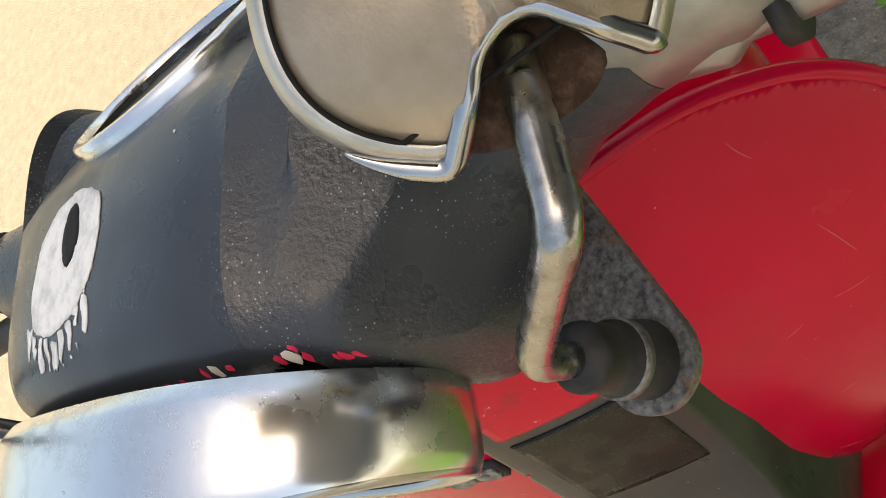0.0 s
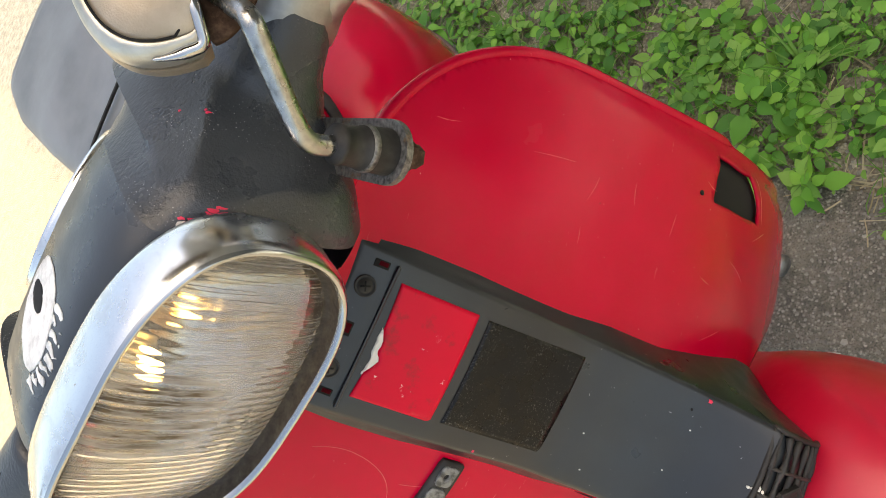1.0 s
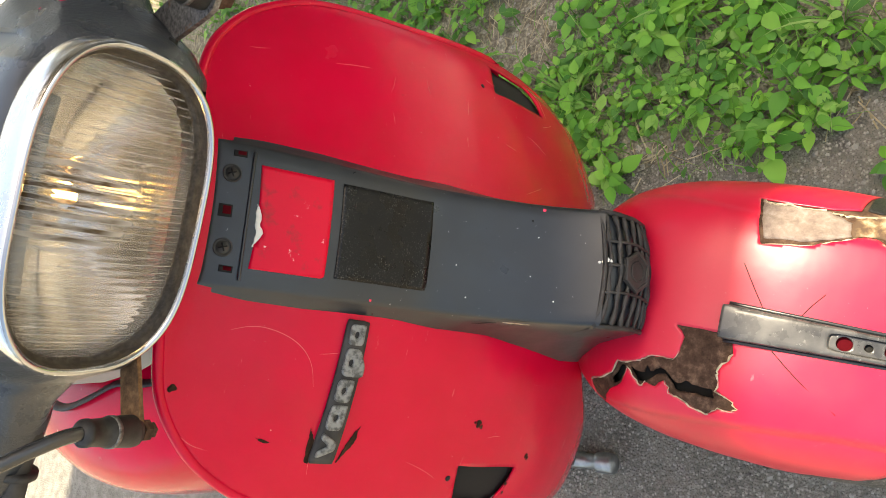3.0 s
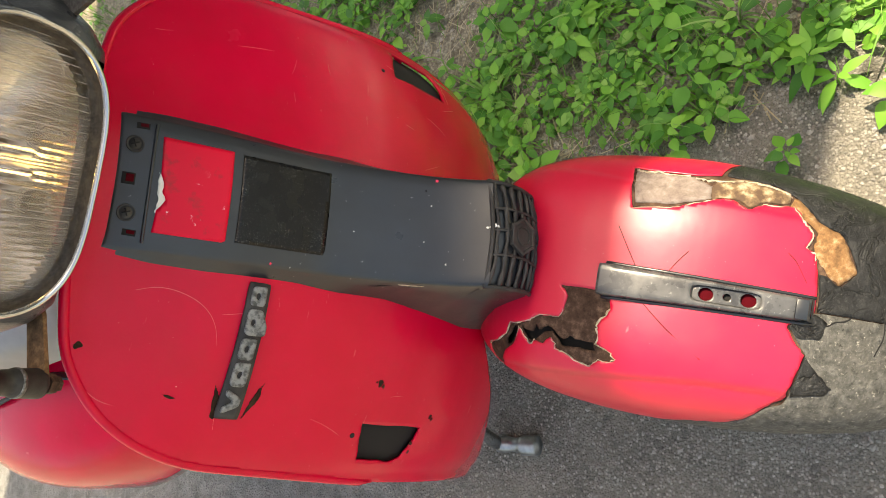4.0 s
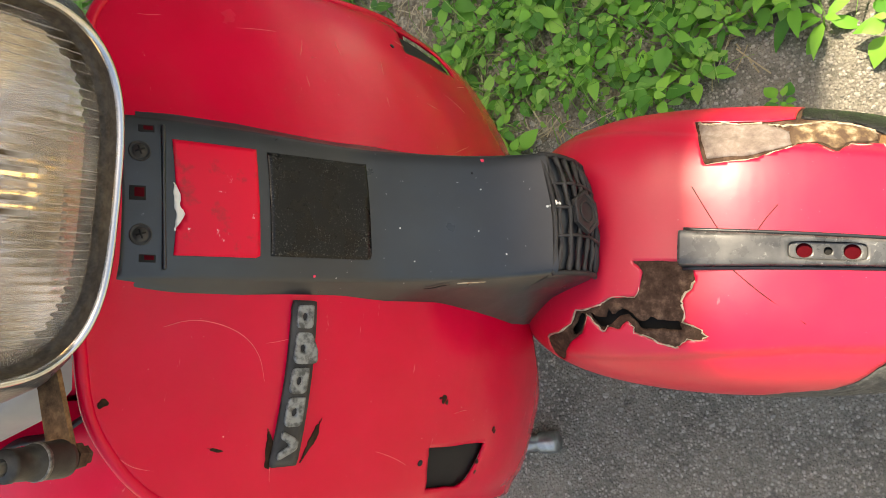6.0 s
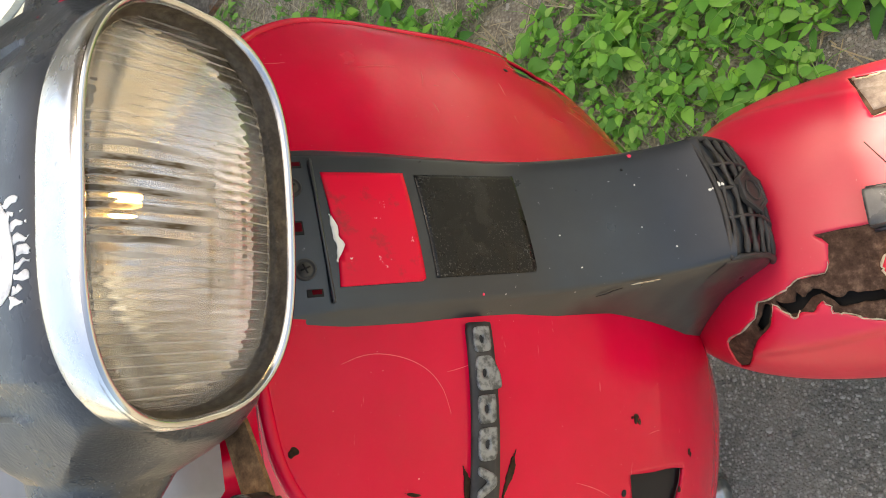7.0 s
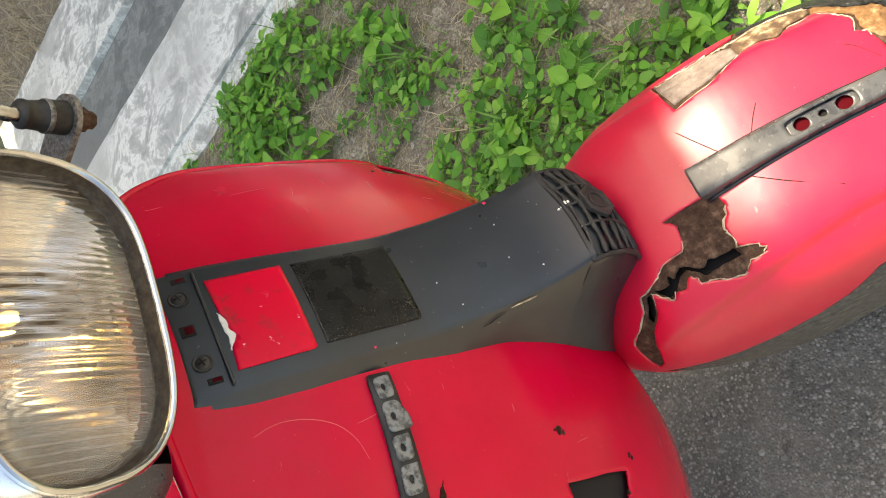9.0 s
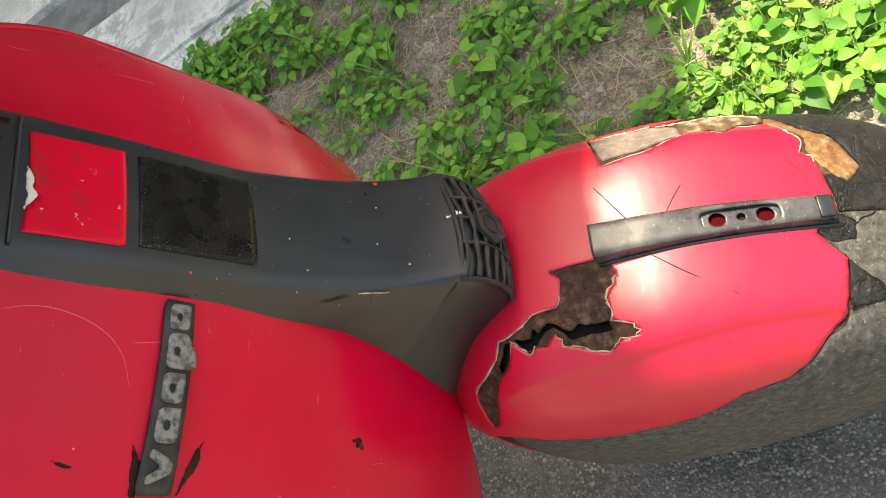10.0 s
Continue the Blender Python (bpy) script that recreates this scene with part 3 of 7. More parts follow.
def drain_near(y):
    """The x at which the concrete drain's near edge runs."""
    return 1.37 - (y - 0.7) * 0.03


def build_soil():
    verts, faces = [], []
    ys = np.arange(-5.6, 6.9, 0.03)
    us = np.linspace(0, 1, 46)
    for y in ys:
        e = soil_edge(y) + 0.05 * noise.noise(Vector((0, y * 6, 3))) + 0.02 * noise.noise(Vector((0, y * 25, 3)))
        for u in us:
            x = e + (drain_near(y) + 0.02 - e) * u
            h = 0.012 * min(1, u * 12) + 0.014 * noise.noise(Vector((x * 5, y * 5, 0))) + 0.006 * noise.noise(Vector((x * 22, y * 22, 1)))
            verts.append((x, y, max(h, 0.001) if u > 0 else -0.004))
    n = len(us)
    for i in range(len(ys) - 1):
        for j in range(n - 1):
            faces.append((i * n + j, i * n + j + 1, (i + 1) * n + j + 1, (i + 1) * n + j))
    s = mesh_object("soil", verts, faces, SOIL)
    tagged(s, "dry grey-brown soil bed beside the asphalt, patchy with weeds", "soil", kind="structure")


build_soil()


def build_drain():
    """A cast concrete drain: apron, near wall, sunken floor, far wall."""
    def strip(name, x0, x1, z0, z1, mat, label):
        verts, faces = [], []
        ys = np.arange(-5.6, 7.0, 0.08)
        k = 12
        ring = [(x0, -0.05)] + [(x0 + (x1 - x0) * i / k, z0 + (z1 - z0) * i / k) for i in range(k + 1)] + [(x1, -0.05)]
        for y in ys:
            for i, (x, z) in enumerate(ring):
                w = 0.006 * noise.noise(Vector((x * 3, y * 3, z))) + (0.006 * noise.noise(Vector((x, y * 14, 0))) if i in (1, len(ring) - 2) else 0)
                verts.append((x - (y - 0.7) * 0.03 + w, y, z + 0.5 * w))
        m = len(ring)
        for i in range(len(ys) - 1):
            for j in range(m - 1):
                faces.append((i * m + j, (i + 1) * m + j, (i + 1) * m + j + 1, i * m + j + 1))
        ob = sharp(mesh_object(name, verts, [f[::-1] for f in faces], mat))
        tagged(ob, label, "drain", kind="structure")
    strip("drain_apron", 1.37, 1.48, 0.012, 0.02, CONCRETE, "rough whitewashed concrete apron beside weedy soil")
    strip("drain_near_wall", 1.465, 1.82, 0.03, 0.035, CONCRETE, "worn whitewashed concrete drain wall with dark stains")
    strip("drain_floor", 1.823, 2.15, 0.008, 0.006, CEMENT, "smooth dark grey cement floor of a shallow drain")
    strip("drain_far_wall", 2.153, 2.61, 0.035, 0.03, CONCRETE, "worn whitewashed concrete far wall of the drain")
    verts = [(x, y, 0.012 + 0.02 * noise.noise(Vector((x * 4, y * 4, 5)))) for x in np.linspace(2.57, 8, 40) for y in np.linspace(-5.6, 7, 50)]
    faces = [(i * 50 + j, (i + 1) * 50 + j, (i + 1) * 50 + j + 1, i * 50 + j + 1) for i in range(39) for j in range(49)]
    b = mesh_object("far_soil_bank", verts, faces, SOIL)
    tagged(b, "dark soil with dry matted grass behind the drain", "soil", kind="structure")


build_drain()


# ---- scooter frames ----
BODY = Matrix.Translation((0.0021, 0.0012, 0.7982)) @ Euler((0.0032, -0.0081, 0.0495)).to_matrix().to_4x4() @ Matrix.Translation((0, 0, -0.8))
STEER = Matrix.Translation((0, -0.03, 0.62)) @ Matrix.Rotation(radians(-10.2), 4, Vector((0, 0.316, 0.949))) @ Matrix.Translation((0, 0.03, -0.62))
FEND = STEER @ Matrix.Translation((-0.0003, -0.2549, 0.6023)) @ Euler((-0.0458, -0.0211, -0.0261)).to_matrix().to_4x4() @ Matrix.Translation((0, 0.25, -0.6))
HEAD = STEER @ Matrix.Translation((-0.0075, -0.0572, 1.0291)) @ Euler((0, -0.0481, -0.1144)).to_matrix().to_4x4() @ Matrix.Translation((0, 0.0682, -1.0281))

scooter = new("scooter")
scooter.matrix_basis = BODY
tagged(scooter, "old red motor scooter with rusted front fender and black headset", "scooter")


def interp(x, xs, ys):
    return np.interp(x, xs, ys)


SHIELD_Z = [0.30, 0.40, 0.48, 0.56, 0.63, 0.69, 0.755, 0.82, 0.87, 0.92, 0.96]
SHIELD_Y = [0.045, -0.012, -0.052, -0.074, -0.080, -0.0765, -0.057, -0.034, -0.013, 0.008, 0.021]


def smooth_interp(x, xs, ys):
    """A softened broken line."""
    return sum(np.interp(np.asarray(x) + d, xs, ys) for d in (-0.03, -0.018, -0.006, 0.006, 0.018, 0.03)) / 6


def shield_point(x, z):
    x, z = np.asarray(x, float), np.asarray(z, float)
    roll = np.clip((np.abs(x) - 0.187) / 0.02, 0, 1) ** 2 * 0.006
    y = smooth_interp(z, SHIELD_Z, SHIELD_Y) + 1.3 * x * x + roll
    return np.stack([x, y, z], -1)


def shield_outline():
    right = [(0.0, 0.953), (0.05, 0.949), (0.10, 0.9395), (0.13, 0.929), (0.157, 0.909), (0.176, 0.887), (0.192, 0.858), (0.2025, 0.82), (0.2075, 0.76), (0.2115, 0.70), (0.2145, 0.65), (0.2155, 0.60), (0.216, 0.50), (0.216, 0.42), (0.2155, 0.368), (0.205, 0.353), (0.18, 0.385), (0.15, 0.43), (0.12, 0.475), (0.09, 0.52), (0.063, 0.55), (0.03, 0.56), (0.0, 0.562)]
    pts = [(p.x, p.y) for p in spline([(x, z, 0) for x, z in right], 90)]
    return pts + [(-x, z) for x, z in pts[-2:0:-1]]


RIGHT_HOLE = [(-0.1945, 0.685), (-0.163, 0.6955), (-0.1635, 0.617), (-0.176, 0.6195), (-0.192, 0.629), (-0.1965, 0.641)]
LEFT_HOLE = [(0.166, 0.684), (0.184, 0.681), (0.2005, 0.674), (0.2025, 0.612), (0.184, 0.604), (0.1695, 0.6045)]
shield = mesh_object("legshield", *sheet(shield_outline(), [ragged(RIGHT_HOLE, 0.0007, 5, 4), ragged(LEFT_HOLE, 0.0006, 5, 5)], 0.003, shield_point, 0.0025), RED, scooter, label="dented red sheet-metal legshield with two empty indicator openings")
# black sheet added behind each opening in place of its inner shade
for hole in (RIGHT_HOLE, LEFT_HOLE):
    cx, cz = sum(p[0] for p in hole) / 6, sum(p[1] for p in hole) / 6
    wide = [(cx + 1.35 * (x - cx), cz + 1.3 * (z - cz)) for x, z in hole]
    mesh_object("indicator_cavity", *sheet(round_path(wide, 0.2), [], 0.006, shield_point, 0.03, -0.006), DARK, scooter, label="black backing sheet added to darken an empty indicator opening")
bead = [Vector(shield_point(x, z)) + Vector((0, 0.0026, 0)) for x, z in shield_outline()]
mesh_object("edge_bead", *tube([b for b in bead if b.z > 0.64], 0.0042, 8), RED, scooter)


# ---- horn cover ----
HORN_P = [(0.012, 0.931), (0.0, 0.913), (-0.010, 0.893), (-0.030, 0.852), (-0.061, 0.780), (-0.088, 0.741), (-0.116, 0.7085), (-0.138, 0.691), (-0.157, 0.681)]
HORN_B = [(0.020, 0.933), (0.014, 0.916), (0.005, 0.898), (-0.012, 0.858), (-0.036, 0.790), (-0.052, 0.755), (-0.064, 0.715), (-0.070, 0.68), (-0.070, 0.645)]
GRILLE_P = [(-0.157, 0.681), (-0.166, 0.668), (-0.171, 0.650), (-0.170, 0.632), (-0.163, 0.615)]
GRILLE_B = [(-0.070, 0.645), (-0.071, 0.625), (-0.070, 0.600), (-0.066, 0.575), (-0.058, 0.548)]
HORN_S = np.concatenate([[0], np.cumsum([math.dist(a, b) for a, b in zip(HORN_P, HORN_P[1:])])])
GRILLE_S = np.concatenate([[0], np.cumsum([math.dist(a, b) for a, b in zip(GRILLE_P, GRILLE_P[1:])])])
HORN_W = [0.0525, 0.0525, 0.052, 0.051, 0.0490, 0.0482, 0.0478, 0.0475, 0.047]


HORN_LINE = HORN_P + [tuple(2 * a - b for a, b in zip(HORN_P[-1], HORN_P[-2]))]
HORN_REACH = np.append(HORN_S, 2 * HORN_S[-1] - HORN_S[-2])


def horn_point(x, s):
    """A point of the cover's face: across, and down along it from its top edge."""
    s = np.asarray(s, float)
    soft = lambda col: sum(np.interp(np.maximum(s + d, 0), HORN_REACH, [p[col] for p in HORN_LINE]) for d in (-0.012, -0.004, 0.004, 0.012)) / 4
    crown = 0.0025 * (np.asarray(x, float) / 0.05) ** 2
    return np.stack([np.asarray(x, float) + 0 * s, soft(0) + crown, soft(1)], -1)


def grille_point(x, s):
    s = np.asarray(s, float)
    y, z = np.interp(s, GRILLE_S, [p[0] for p in GRILLE_P]), np.interp(s, GRILLE_S, [p[1] for p in GRILLE_P])
    return np.stack([np.asarray(x, float) + 0 * s, y + 0.007 * (np.asarray(x, float) / 0.045) ** 2, z], -1)


def skirt(z):
    """Half the cover's breadth where its sides meet the shield."""
    return float(np.interp(z, [0.548, 0.60, 0.65, 0.71, 0.79, 0.93], [0.064, 0.066, 0.0625, 0.056, 0.0575, 0.058]))


def side_point(u, s):
    """A point of the cover's road-side flank: u from its upper edge to the shield, s down along it."""
    out = []
    for a, b in zip(np.ravel(u), np.ravel(s)):
        w = float(np.interp(b, HORN_S, HORN_W))
        y, z = (float(np.interp(b, HORN_S, [p[k] for p in HORN_B])) for k in (0, 1))
        c = Vector(horn_point(w, b))
        p = Vector((-w - 0.0004, c.y, c.z)).lerp(Vector((-skirt(z) - 0.0004, y, z)), float(a))
        out.append(p)
    return np.array(out)


def build_horn_cover():
    """The cover's shell: a wide face with soft edges, and sides that reach back to the shield."""
    verts, faces = [], []
    rows = 70
    total = HORN_S[-1]
    for i in range(rows + 1):
        s = total * i / rows
        w = float(np.interp(s, HORN_S, HORN_W))
        by, bz = (float(np.interp(s, HORN_S, [p[c] for p in HORN_B])) for c in (0, 1))
        ring = []
        for x in np.linspace(-w + 0.004, w - 0.004, 13):
            ring.append(Vector(horn_point(x, s)))
        c = Vector(horn_point(w, s))
        lip = Vector((0, by - c.y, bz - c.z)).normalized() * 0.0045
        edge_r = [Vector((w - 0.0012, c.y, c.z)) + lip * 0.25, Vector((w, c.y, c.z)) + lip, Vector((w + 0.0015 + (skirt(bz) - w) * 0.25, c.y + (by - c.y) * 0.5, c.z + (bz - c.z) * 0.5)), Vector((skirt(bz) + 0.0015, by, bz))]
        edge_l = [Vector((-v.x, v.y, v.z)) for v in edge_r[::-1]]
        verts += edge_l + ring + edge_r
    n = 21
    for i in range(rows):
        for j in range(n - 1):
            faces.append((i * n + j, (i + 1) * n + j, (i + 1) * n + j + 1, i * n + j + 1))
    faces.append(tuple(range(n)))
    cover = mesh_object("horn_cover", verts, faces, HORN, scooter, label="faded black plastic horn cover")
    # nose shell behind the grille
    verts, faces = [], []
    rows = 16
    for i in range(rows + 1):
        s = GRILLE_S[-1] * i / rows
        by, bz = (float(np.interp(s, GRILLE_S, [p[c] for p in GRILLE_B])) for c in (0, 1))
        w = 0.047 - 0.004 * i / rows
        ring = [Vector(grille_point(x, s)) + Vector((0, 0.0025, 0)) for x in np.linspace(-w, w, 13)]
        c = ring[-1]
        sides = [Vector((w + 0.0015 + (skirt(bz) - w) * u * u, c.y + (by - c.y) * u, c.z + (bz - c.z) * u)) for u in (0.04, 0.5, 1.0)]
        verts += [Vector((-v.x, v.y, v.z)) for v in sides[::-1]] + ring + sides
    n = 19
    for i in range(rows):
        for j in range(n - 1):
            faces.append((i * n + j, (i + 1) * n + j, (i + 1) * n + j + 1, i * n + j + 1))
    faces.append(tuple(rows * n + j for j in range(n))[::-1])
    mesh_object("nose", verts, faces, HORN, cover)
    # grille: upright ribs between cross bars
    gs = GRILLE_S[-1]
    def bar(path, r, name="slat"):
        mesh_object(name, *tube([Vector(p) for p in path], r, 6), PLASTIC, cover)
    for k in range(8):
        s0 = gs * (k + 0.5) / 8
        half = 0.0445 * (1 - 0.06 * s0 / gs)
        path = [Vector(grille_point(x, s0 + 0.0006 * math.sin(190 * x + 2 * k))) for x in np.linspace(-half, half, 33)]
        mesh_object("slat", *tube(path, [0.0019 + 0.0005 * math.sin(310 * p.x + k) for p in path], 8), PLASTIC, cover)
    for k, x in enumerate((0.021, 0.002, -0.0195)):
        bar([Vector(grille_point(x + 0.0012 * math.sin(70 * s), s)) + Vector((0, -0.0010, 0.0003)) for s in np.linspace(0.001, gs - 0.001, 15)], 0.0013, "crossbar")
    for s in (0.0, gs):
        bar([grille_point(x, s) for x in np.linspace(-0.0465, 0.0465, 15) * (1 - 0.06 * s / gs)], 0.0021, "grille_edge")
    for x in (-0.0462, 0.0462):
        bar([grille_point(x * (1 - 0.06 * s / gs), s) for s in np.linspace(0, gs, 9)], 0.0021, "grille_edge")
    # hexagonal emblem, square to the grille's slope
    s0 = gs * 0.40
    c, d = Vector(grille_point(0.0, s0)), (Vector(grille_point(0.0, s0 + 0.006)) - Vector(grille_point(0.0, s0 - 0.006))).normalized()
    a = Vector((1, 0, 0))
    n = a.cross(d).normalized()
    n = n if n.y < 0 else -n
    frame_m = Matrix((a, n.cross(a), n)).transposed().to_4x4()
    frame_m.translation = c + n * 0.0016
    vv, ff = lathe([(1.0, -0.001), (1.0, 0.0022), (0.93, 0.0030), (0.80, 0.0030), (0.76, 0.0020), (0.0, 0.0020)], 6, frame_m @ Matrix.Diagonal((0.0172, 0.0150, 1, 1)))
    sharp(mesh_object("hexagonal_emblem", vv, ff, PLASTIC, cover, smooth=False))
    vv, ff = tube([frame_m @ Vector((0.0078 * math.cos(t), 0.0072 * math.sin(t), 0.0024)) for t in np.linspace(0, 2 * math.pi, 20, endpoint=False)], 0.0008, 6, closed=True)
    mesh_object("emblem_ring", vv, ff, PLASTIC, cover)
    # head of the cover: ridge, slots, screws
    def on_face(x, s, lift):
        p, q, r = Vector(horn_point(x, s)), Vector(horn_point(x, s + 0.002)), Vector(horn_point(x + 0.002, s))
        d, a = (q - p).normalized(), (r - p).normalized()
        nrm = d.cross(a).normalized()
        if nrm.y > 0:
            nrm = -nrm
        m = Matrix((a, -d, nrm)).transposed().to_4x4()
        return Matrix.Translation(p + nrm * lift) @ m
    part("ridge", rounded_box((0.092, 0.0025, 0.0026), 0.001), HORN, cover, matrix=on_face(0, 0.0275, 0.0))
    for x, wx, s in ((0.043, 0.0042, 0.0187), (0.001, 0.0085, 0.0125), (-0.039, 0.0042, 0.0188)):
        # black block painted in as the shade of the slot
        part("slot_recess", rounded_box((wx + 0.0005, 0.0095, 0.0012), 0.0004), DARK, cover, matrix=on_face(x, s, -0.0001))
        # red darkened in its colour, for the shade within the slot
        part("slot_opening", rounded_box((wx * 0.7, 0.0058, 0.0012), 0.0004), SHADED_RED, cover, "red bodywork in a slot, darkened in colour for shade", matrix=on_face(x + 0.0004, s + 0.001, 0.00005))
    for x, s in ((0.0278, 0.0141), (-0.0247, 0.0145)):
        vv, ff = lathe([(0.0066, 0.0), (0.0066, 0.0008), (0.0056, 0.0012), (0.0054, 0.0005), (0.0042, 0.0005), (0.004, 0.0016), (0.0, 0.0019)], 20, on_face(x, s, 0.0))
        mesh_object("screw", vv, ff, PLASTIC, cover, "black cross-head screw")
        for a in (20, 110):
            part("screw_slot", rounded_box((0.006, 0.001, 0.0006), 0), DARK, cover, matrix=on_face(x, s, 0.0019) @ Matrix.Rotation(radians(a), 4, "Z"))
    # stickers
    rag = [(0.0372, 0.0336), (0.008, 0.0346), (0.0, 0.038), (-0.006, 0.0366), (-0.010, 0.0406), (-0.016, 0.0376), (-0.020, 0.0346), (-0.0367, 0.0336), (-0.0362, 0.0872), (0.0367, 0.0870)]
    flip = lambda x, s: horn_point(-np.asarray(x), s)
    mesh_object("red_sticker", *sheet([(-x, s) for x, s in rag], [], 0.003, flip, 0.0012, 0.0008), RED_STICKER, cover, "square red sticker, chipped along its upper edge")
    mesh_object("sticker_residue", *sheet(ragged([(-0.009, 0.0333), (0.002, 0.0336), (0.012, 0.0346), (0.022, 0.0339), (0.022, 0.0376), (0.012, 0.0413), (0.006, 0.0386), (-0.006, 0.0401)], 0.0007, 5, 9), [], 0.0014, flip, 0.0012, 0.00045), WHITE_CHIP, cover, "white sticker backing")
    mesh_object("black_sticker", *sheet([(-0.0358, 0.0945), (-0.0362, 0.1682), (0.0332, 0.1677), (0.0345, 0.0945)], [], 0.003, flip, 0.0012, 0.0006), BLACK_STICKER, cover, "scratched gloss black sticker")
    # paint specks
    rng = random.Random(7)
    def speck(x, s, r, mat):
        poly = [(x + r * rng.uniform(0.6, 1.2) * math.cos(a), s + r * rng.uniform(0.6, 1.2) * math.sin(a)) for a in np.linspace(0, 2 * math.pi, 9, endpoint=False)]
        mesh_object("paint_speck", *sheet(poly, [], r * 0.5, flip, 0.0008, 0.0004), mat, cover)
    speck(-0.0431, 0.2597, 0.0018, PINK)
    speck(-0.033, 0.250, 0.0012, DARK)
    speck(0.0462, 0.125, 0.0011, PINK)
    for x, s, r in ((-0.0035, 0.3035, 0.0013), (-0.0042, 0.3065, 0.0017), (-0.0058, 0.3095, 0.0019), (-0.0050, 0.3125, 0.0012), (0.012, 0.25, 0.0007), (-0.02, 0.255, 0.0007), (0.03, 0.27, 0.0008), (0.034, 0.2, 0.0006), (0.01, 0.19, 0.0006)):
        speck(x, s, r, WHITE_CHIP)
    # scuff and crack on the road-side flank
    mesh_object("scuff", *sheet(ragged([(0.05, 0.237), (0.05, 0.258), (0.085, 0.256), (0.09, 0.238)], 0.004, 3, 17), [], 0.003, side_point, 0.0006, 0.0010), TORN_RIM, cover, "pale scuff on the cover's flank")
    crack = [side_point([u], [v])[0] for u, v in ((0.19, 0.2345), (0.26, 0.229), (0.34, 0.2275), (0.40, 0.222))]
    mesh_object("crack", *tube([Vector(p) for p in crack], [0.0002, 0.0005, 0.0005, 0.0002], 5), DARK, cover)
    return cover


horn_cover = build_horn_cover()


# ---- badge ----
def badge_point(u, v):
    """u along the badge towards the middle, v upwards, both in metres."""
    u, v = np.asarray(u, float), np.asarray(v, float)
    x = -0.1648 + u
    z = 0.8138 + 0.0036 * u / 0.103 + v * (1.06 - 1.2 * u)
    return shield_point(x, z)


badge = mesh_object("badge", *sheet(round_path([(0.0, -0.0085), (0.1045, -0.0085), (0.1045, 0.0085), (0.0, 0.0085)], 0.04), [], 0.004, badge_point, 0.006, 0.0035), PLASTIC, scooter, label="black bar badge with five worn grey raised shapes")
for k, (u0, w) in enumerate(((0.004, 0.019), (0.025, 0.018), (0.0455, 0.016), (0.064, 0.020), (0.0865, 0.015))):
    a, b = u0, u0 + w
    low = -0.0105 if k == 3 else -0.0058
    shape = {0: [(a, 0.0058), (a + 0.005, 0.0058), ((a + b) / 2, -0.001), (b - 0.005, 0.0058), (b, 0.0058), ((a + b) / 2 + 0.003, -0.0058), ((a + b) / 2 - 0.003, -0.0058)]}.get(k, [(a, low), (b - (0.012 if k == 3 else 0), low), (b, -0.0052), (b, 0.0058), (a, 0.0058)])
    mid = [((a + b) / 2 + 0.0028 * math.cos(t), 0.0004 + 0.0019 * math.sin(t)) for t in np.linspace(0, 2 * math.pi, 10, endpoint=False)]
    mesh_object("relief_shape", *sheet(round_path(shape, 0.28), [] if k == 0 else [mid], 0.0012, badge_point, 0.003, 0.0052), GREY_LETTER, badge, "worn grey raised shape")
# torn paint beside the badge's end
for pts, seed in (([(-0.1400, 0.8290), (-0.1440, 0.8268), (-0.1490, 0.8235), (-0.1581, 0.8228), (-0.1671, 0.8215), (-0.1655, 0.8245), (-0.1560, 0.8265), (-0.1480, 0.8272)], 2), ([(-0.1355, 0.7925), (-0.1410, 0.7940), (-0.1470, 0.7928), (-0.1530, 0.7952), (-0.1580, 0.7978), (-0.1668, 0.8025), (-0.1600, 0.8002), (-0.1520, 0.7990), (-0.1440, 0.7968)], 3), ([(-0.1500, 0.8640), (-0.1512, 0.8588), (-0.1525, 0.8525), (-0.1538, 0.8560), (-0.1522, 0.8610)], 4)):
    mesh_object("paint_tear", *sheet(ragged(pts, 0.0004, 4, seed), [], 0.0009, shield_point, 0.001, 0.0007), RUST_DARK, scooter, label="torn paint with bare rust")
for x, z, r, seed in ((-0.128, 0.690, 0.0030, 5), (-0.1305, 0.6865, 0.0018, 6), (-0.1275, 0.6945, 0.0014, 7), (-0.1526, 0.609, 0.0030, 8), (-0.155, 0.6055, 0.0020, 9), (-0.1209, 0.9262, 0.0035, 12), (-0.178, 0.6235, 0.0022, 11), (-0.186, 0.6225, 0.0018, 13)):
    rng = random.Random(seed)
    pts = [(x + r * rng.uniform(0.4, 1.4) * math.cos(a), z + r * rng.uniform(0.3, 1.1) * math.sin(a)) for a in np.linspace(0, 2 * math.pi, 11, endpoint=False)]
    mesh_object("rust_spot", *sheet(pts, [], r * 0.4, shield_point, 0.001, 0.0006), RUST_DARK, scooter)
# fine scratches and specks of dirt in the paint
rng = random.Random(44)
